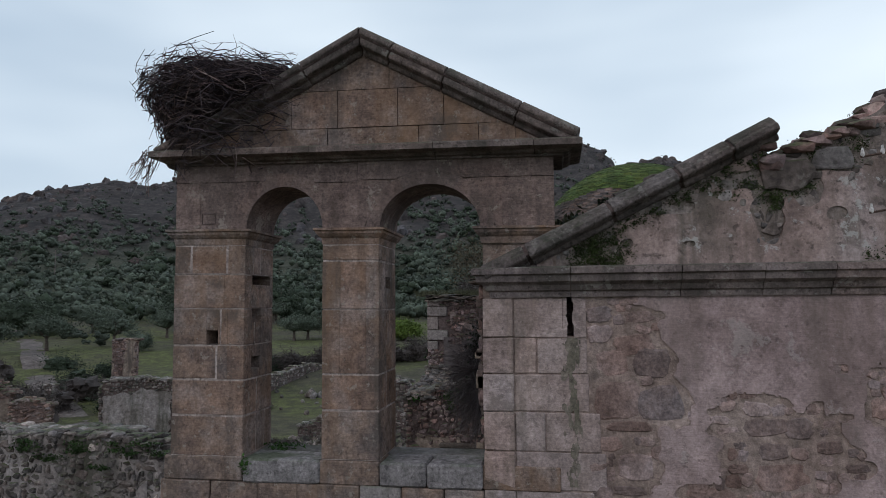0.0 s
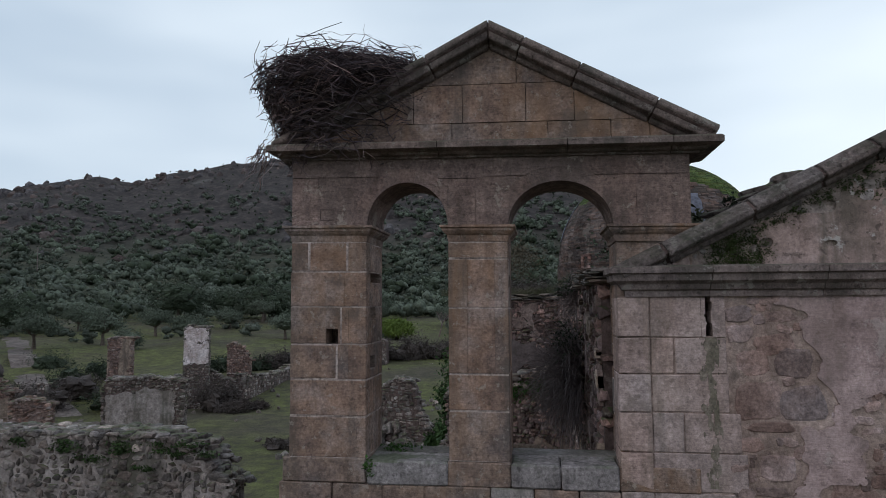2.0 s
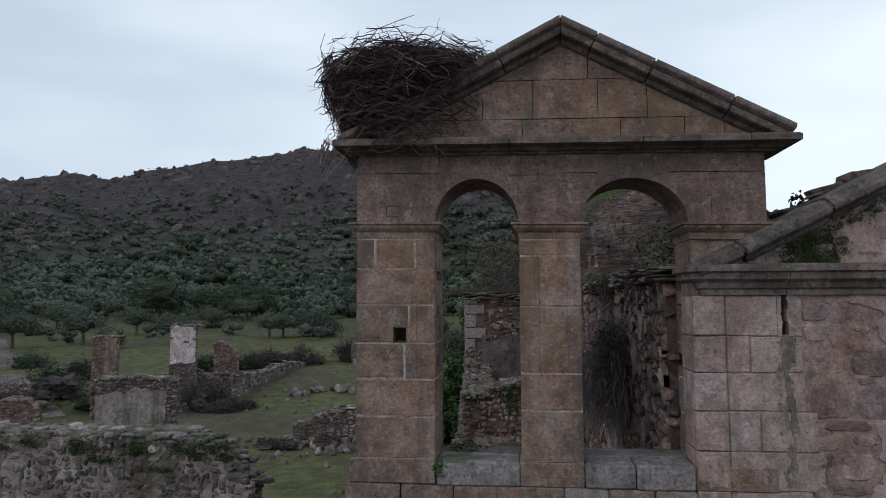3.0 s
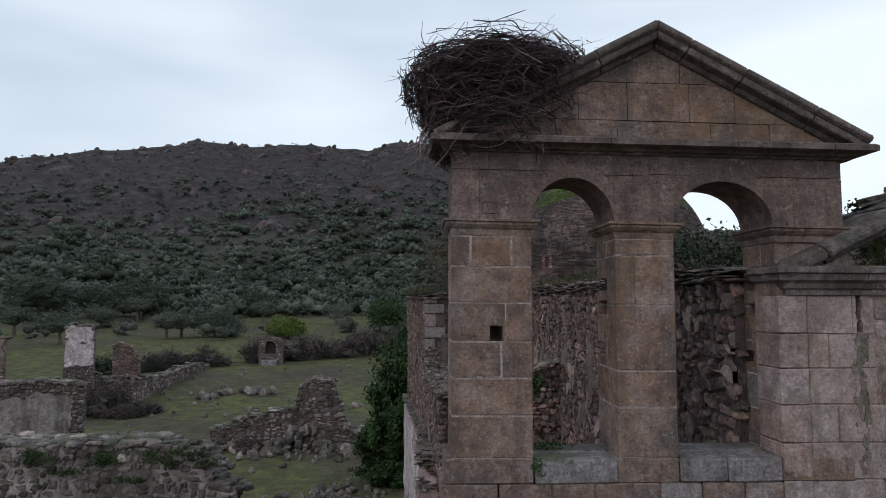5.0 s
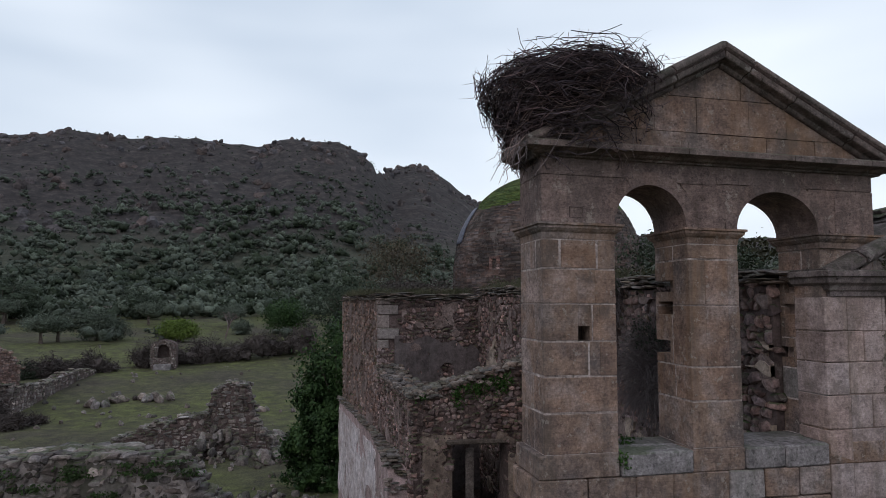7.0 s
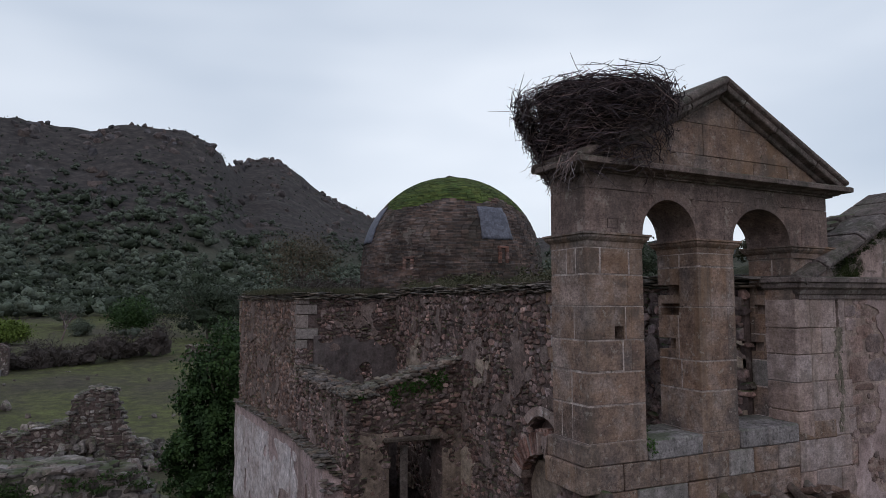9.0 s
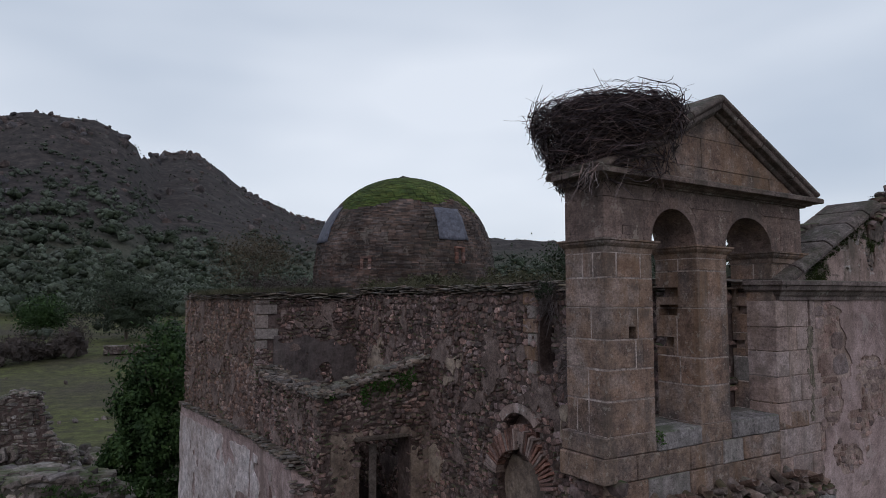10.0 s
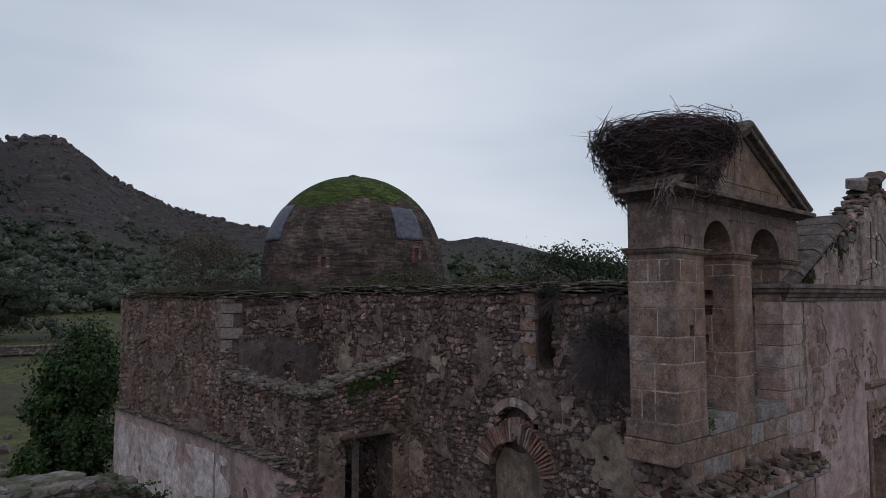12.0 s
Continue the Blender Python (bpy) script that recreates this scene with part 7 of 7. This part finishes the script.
def track():
    """A worn track of pale earth and stones curving up past the ruins."""
    path = [(-33.0, 40.0), (-38.0, 46.5), (-43.5, 51.0), (-50.0, 56.5), (-57.5, 63.5), (-72.0, 79.0), (-88.0, 97.0), (-104.0, 112.0)]
    V, F = [], []
    n = 60
    for i in range(n + 1):
        t = i / n * (len(path) - 1)
        k = min(int(t), len(path) - 2)
        a, b = Vector(path[k]), Vector(path[k + 1])
        p = a.lerp(b, t - k)
        d = (b - a).normalized()
        side = Vector((d.y, -d.x))
        for j in range(7):
            w = 1.6 + 0.4 * noise.noise(Vector((i * 0.4, j > 3, 0)))
            q = p + side * (j / 3 - 1) * w
            V.append((q.x, q.y, land_z(q.x, q.y) + 0.05 - 0.04 * abs(j / 3 - 1)))
    for i in range(n):
        for j in range(6):
            F.append((i * 7 + j, i * 7 + j + 1, i * 7 + j + 8, i * 7 + j + 7))
    ob = mesh_object("dirt_track", V, F, surface("track_earth", [(0.075, 0.062, 0.054), (0.12, 0.10, 0.088), (0.17, 0.15, 0.135)], 0.6, 5, bump=0.8, dist=0.05, spots=((0.07, 0.08, 0.035), 0.7, 0.5)), smooth=True)
    tagged(ob, "worn pale dirt track with stones between the ruins", "track", kind="structure")


track()


def pole(az, el_foot, height, d0=140, d1=420, arm=1.0):
    """A wooden line pole standing on the slope where the bearing and the foot's elevation meet it."""
    d = d0
    while d < d1:
        x, y, z = on_land(az, d)
        if math.degrees(math.atan2(z - 6.5, d)) > el_foot:
            break
        d += 4
    x, y, z = on_land(az, d)
    t = thing("utility_pole", "thin weathered wooden utility pole with a crossarm", "pole", "poles on the slope")
    V, Q = tubes([([(x, y, z), (x, y, z + height * 0.5), (x, y, z + height)], [0.16, 0.14, 0.11])], 8)
    array_object("post", V, Q, DARKWOOD, t)
    if arm:
        V, Q = tubes([([(x - arm, y, z + height * 0.93), (x, y, z + height * 0.93), (x + arm, y, z + height * 0.93)], [0.06, 0.06, 0.06])], 6)
        array_object("crossarm", V, Q, DARKWOOD, t)


pole(-24.2, 3.4, 12.0)
pole(-38.5, 2.0, 10.0)
pole(45.7, 1.8, 14.0, arm=0)
pole(11.7, 2.0, 12.0, arm=0.6)

# ---- growth on the masonry ----
def tufts(name, label, spots, material, seed, blades=60, length=0.25, r=0.004):
    """Tufts of thin blades: spots are (x, y, z, spread)."""
    rs = np.random.RandomState(seed)
    lines = []
    for x, y, z, s in spots:
        for _ in range(blades):
            p = np.array([x + rs.normal(0, s), y + rs.normal(0, s), z])
            d = np.array([rs.normal(0, 0.45), rs.normal(0, 0.45), 1.0])
            L = length * rs.uniform(0.4, 1.3)
            bend = np.array([rs.normal(0, 0.25), rs.normal(0, 0.25), -0.2]) * L
            lines.append(([p + d * L * k + bend * k * k for k in (0, 0.5, 1.0)], [r, r * 0.8, r * 0.2]))
    V, Q = tubes(lines, 3)
    return tagged(array_object(name, V, Q, material), label, "weeds", kind="stuff")


rw = random.Random(77)
tufts("roof_weeds", "rough grass and dry weeds on the church roof", [(1.9 + rw.random() * 7, 1.5 + rw.random() * 22, 6.75 + 0.2 * rw.random(), 0.25) for _ in range(230)], WEED, 601, 16, 0.24, 0.006)
tufts("wall_weeds", "dry weeds along the wall head", [(-2.6 + rw.random() * 3.6, 16.3 + rw.random() * 0.6, 6.80, 0.15) for _ in range(60)] + [(-2.9 + rw.random() * 0.5, 17 + rw.random() * 7, 6.78, 0.15) for _ in range(60)] + [(1.35 + rw.random() * 0.7, 6.2 + rw.random() * 9.8, 6.92, 0.15) for _ in range(70)], WEED, 602, 18, 0.26, 0.006)


def clump(name, label, spots, material, seed, leaf=0.05, category="plant"):
    """Leafy growth: spots are (x, y, z, rx, ry, rz, leaves)."""
    rs = np.random.RandomState(seed)
    P_ = np.vstack([crown_points((x, y, z), (a, b, c), 8, n // 8, rs, 0.35, low=-1.0) for x, y, z, a, b, c, n in spots])
    V, Q = leaf_quads(P_, leaf, rs)
    return tagged(array_object(name, V, Q, material), label, category, kind="stuff")


clump("roof_bushes", "low green bushes in front of the dome", [(1.9 + rw.random() * 2.5, 7 + rw.random() * 11, 7.0 + 0.15 * rw.random(), 0.35, 0.5, 0.28, 260) for _ in range(26)], WEED, 611, 0.06)
clump("front_roof_weeds", "rough weeds on the earth behind the broken pediment", [(2.2 + rw.random() * 2.6, 0.9 + rw.random() * 2.2, 7.35 + 0.15 * rw.random(), 0.25, 0.3, 0.16, 200) for _ in range(16)], WEED, 617, 0.05)
clump("pediment_weeds", "small dark weeds among slabs behind the raking cornice", [(2.78, 0.66, 7.66, 0.07, 0.07, 0.11, 70), (2.3, 0.70, 7.38, 0.14, 0.08, 0.06, 120), (2.55, 0.72, 7.50, 0.12, 0.07, 0.04, 70)], LEAF_OAK, 618, 0.035)
clump("west_roof_bushes", "bare shrubs behind the wall head", [(-1.5 + rw.random() * 2.5, 17.2 + rw.random() * 5, 6.85 + 0.3 * rw.random(), 0.4, 0.5, 0.4, 260) for _ in range(16)], LEAF_DRY, 612, 0.05)
clump("wall_ivy", "ivy trailing over the broken cross wall", [(-0.6 + 0.32 * k, 11.0 - 0.03 * k, 4.25 + 0.09 * k - 0.30, 0.24, 0.10, 0.26, 300) for k in range(5)] + [(-1.7, 11.05, 3.9, 0.2, 0.1, 0.12, 120)], IVY, 613, 0.045)
clump("near_wall_ivy", "green ivy patches on the fieldstone wall", [(x + rw.uniform(-0.15, 0.15), 7.50, z, rw.uniform(0.2, 0.5), 0.06, rw.uniform(0.05, 0.14), 150) for x, z in ((-10.9, 3.25), (-10.5, 3.1), (-9.4, 3.25), (-9.1, 3.05), (-8.2, 3.2), (-7.9, 3.05), (-7.5, 3.3), (-11.9, 3.2), (-8.6, 2.7), (-12.6, 3.1), (-13.4, 3.2), (-10.1, 2.9), (-7.1, 3.05))], DARK_IVY, 614, 0.04)
clump("sill_moss", "green weeds on the bell opening's sill", [(-1.30, -0.02, 4.68, 0.06, 0.04, 0.12, 130), (-1.1, 0.5, 4.83, 0.25, 0.15, 0.03, 160), (0.9, 0.05, 8.62, 0.05, 0.03, 0.06, 60)], IVY, 615, 0.025)


MOSS = leafy("dark_moss", [(0.022, 0.030, 0.012), (0.040, 0.052, 0.018), (0.055, 0.075, 0.022)], scale=6.0)
clump("front_moss", "dark moss on the head of the broken pediment", [(x, 0.02, z, 0.13, 0.02, 0.09, 260) for x, z in ((4.35, 7.62), (4.40, 7.48), (4.52, 7.58), (4.32, 7.88), (4.9, 8.0), (5.2, 8.1), (4.72, 7.66), (2.5, 7.05), (2.62, 7.12), (2.72, 6.98), (2.56, 6.96), (3.95, 7.62), (5.1, 7.88), (5.35, 6.98), (4.15, 7.72), (2.40, 6.98), (2.66, 7.02), (2.80, 6.95), (2.74, 7.14), (2.48, 7.14), (2.90, 7.05))] +
      [(2.5 + 0.15 * k, 0.0, front_top(2.5 + 0.15 * k) - 0.10 - 0.05 * rw.random(), 0.10, 0.02, 0.06, 150) for k in range(13)] +
      [(4.5 + 0.12 * k, 0.25 + 0.2 * rw.random(), front_top(4.5 + 0.12 * k) + 0.02, 0.12, 0.2, 0.04, 150) for k in range(11)], MOSS, 616, 0.014)


STEM = leafy("mauve_stems", [(0.085, 0.068, 0.070), (0.15, 0.122, 0.124)], scale=2.0)


def hanging_bush(name, label, x, y, z, radii, n, seed):
    """A dry bush rooted in the wall: a tangle of fine stems thrusting out from the masonry."""
    rs = np.random.RandomState(seed)
    t = thing(name, label, "shrub")
    root = np.array([x + 0.05, y, z - 0.1])
    lines = []
    for _ in range(n):
        d = rs.normal(size=3)
        d /= np.linalg.norm(d)
        d[0] = -abs(d[0])
        p = np.array([x, y, z]) + d * np.array(radii) * rs.uniform(0.1, 0.85)
        dr = (p - root) / (np.linalg.norm(p - root) + 0.05) + rs.normal(0, 0.5, 3)
        dr[0] = -abs(dr[0]) * 0.7
        dr /= np.linalg.norm(dr)
        L = rs.uniform(0.15, 0.55)
        lines.append(([p + dr * L * k + np.array([0, 0, -0.35 * L * k * k]) + rs.normal(0, 0.012, 3) for k in (0, 0.33, 0.66, 1.0)], [0.0045, 0.004, 0.003, 0.0018]))
    V, Q = tubes(lines, 3)
    tagged(array_object("stem_mass", V, Q, STEM, t), kind="stuff")
    V, Q = leaf_quads(crown_points((x - 0.18, y + 0.1, z + radii[2] * 0.35), (0.25, radii[1] * 0.6, radii[2] * 0.5), 24, 45, rs, 0.3), 0.032, rs)
    tagged(array_object("foliage", V, Q, LEAF_OAK, t), kind="stuff")


hanging_bush("wall_bush", "dry mauve bush hanging from the church side wall", 1.22, 3.6, 5.35, (0.85, 0.95, 1.0), 2600, 621)
hanging_bush("wall_bush", "wiry shrub hanging in the wall's gap", 1.35, 5.2, 6.6, (0.4, 0.35, 0.4), 350, 622)

# tiled ledge under the bell gable
ledge = thing("tile_ledge", "ledge of broken pan tiles and rubble under the bell gable", "ledge")
lay_stones(slab_stones((-2.45, -0.02, 0), (1, 0, 0), (0, -1, 0), 4.5, lambda u: 3.64 + 0.03 * noise.noise(Vector((u * 2, 0, 0))), -0.18, 631, 2, (0.08, 0.2), (0.04, 0.10), over=0.44), ledge, RUBBLE, RUBBLE_MANY, joined_name="ledge_rubble")
block_mesh("ledge_slab", -2.4, 2.1, -0.46, 0.0, 3.50, 3.60, PALE_SLAB, ledge, 0.03, 0.02)
rl = random.Random(8)


def pan_tile(material, m):
    """A half-round roof tile, slightly tapered."""
    bm = bmesh.new()
    rings = []
    for y, r in ((-0.17, 0.09), (0.17, 0.072)):
        outer = [bm.verts.new((r * math.cos(math.pi * k / 7), y, r * math.sin(math.pi * k / 7))) for k in range(8)]
        inner = [bm.verts.new(((r - 0.014) * math.cos(math.pi * k / 7), y, (r - 0.014) * math.sin(math.pi * k / 7))) for k in range(7, -1, -1)]
        rings.append(outer + inner)
    for k in range(16):
        bm.faces.new((rings[0][k], rings[0][(k + 1) % 16], rings[1][(k + 1) % 16], rings[1][k]))
    for g in rings:
        for k in range(7):
            bm.faces.new((g[k], g[k + 1], g[14 - k], g[15 - k]))
    bmesh.ops.recalc_face_normals(bm, faces=bm.faces)
    ob = part("tile", bm, material, ledge)
    ob.matrix_basis = m


OLD_TILE = surface("weathered_tile", [(0.085, 0.065, 0.056), (0.14, 0.105, 0.09), (0.22, 0.18, 0.16)], 3.0, 30, bump=0.7, dist=0.012, rand="object", spread=0.4, moss=((0.05, 0.06, 0.025), 0.5, 2.0))
for k in range(27):
    for row in range(2):
        if rl.random() < 0.12:
            continue
        flip = math.pi if (k + row) % 2 else 0.0
        pan_tile(OLD_TILE, Matrix.Translation((-2.28 + 0.163 * k + rl.uniform(-0.02, 0.02), -0.20 + 0.09 * row + rl.uniform(-0.05, 0.03), 3.76 + 0.11 * row + (0.05 if flip else 0) + rl.uniform(-0.02, 0.02)))
                 @ Euler((rl.uniform(0.15, 0.6), flip + rl.uniform(-0.3, 0.3), rl.uniform(-0.3, 0.3))).to_matrix().to_4x4())


# old line bracket on the church front
def bracket():
    """Rusty rods with small pale insulators."""
    t = thing("insulator_bracket", "rusty line bracket with pale ceramic insulators on the church front", "bracket")
    rust = surface("rusty_iron", [(0.06, 0.04, 0.032), (0.11, 0.07, 0.05)], 8.0, 40, rough=0.8, bump=0.3)
    china = surface("glazed_ceramic", [(0.45, 0.43, 0.41), (0.55, 0.53, 0.5)], 5.0, 30, rough=0.3, bump=0.05)
    rods = [((5.45, 0.0, 7.0), (5.45, -0.22, 7.05), (5.47, -0.24, 8.35)), ((5.85, 0.0, 7.25), (5.85, -0.2, 7.3), (5.83, -0.24, 8.05)), ((5.2, -0.24, 7.35), (5.5, -0.24, 7.4), (5.95, -0.24, 7.35)),
            ((5.15, -0.24, 7.9), (5.5, -0.24, 7.95), (6.0, -0.24, 7.9)), ((5.6, -0.1, 8.0), (6.0, -0.25, 8.05), (6.5, -0.3, 7.6))]
    for r in rods:
        V, Q = tubes([(r, [0.012, 0.012, 0.012])], 6)
        array_object("rod", V, Q, rust, t)
    for x, z in ((5.22, 7.35), (5.4, 7.38), (5.7, 7.37), (5.92, 7.35), (5.17, 7.9), (5.35, 7.92), (5.62, 7.93), (5.97, 7.9), (5.47, 8.3), (5.83, 8.0)):
        V, Q = tubes([([(x, -0.24, z), (x, -0.24, z + 0.03), (x, -0.24, z + 0.05), (x, -0.24, z + 0.09)], [0.014, 0.022, 0.017, 0.008])], 8)
        array_object("insulator", V, Q, china, t)


bracket()
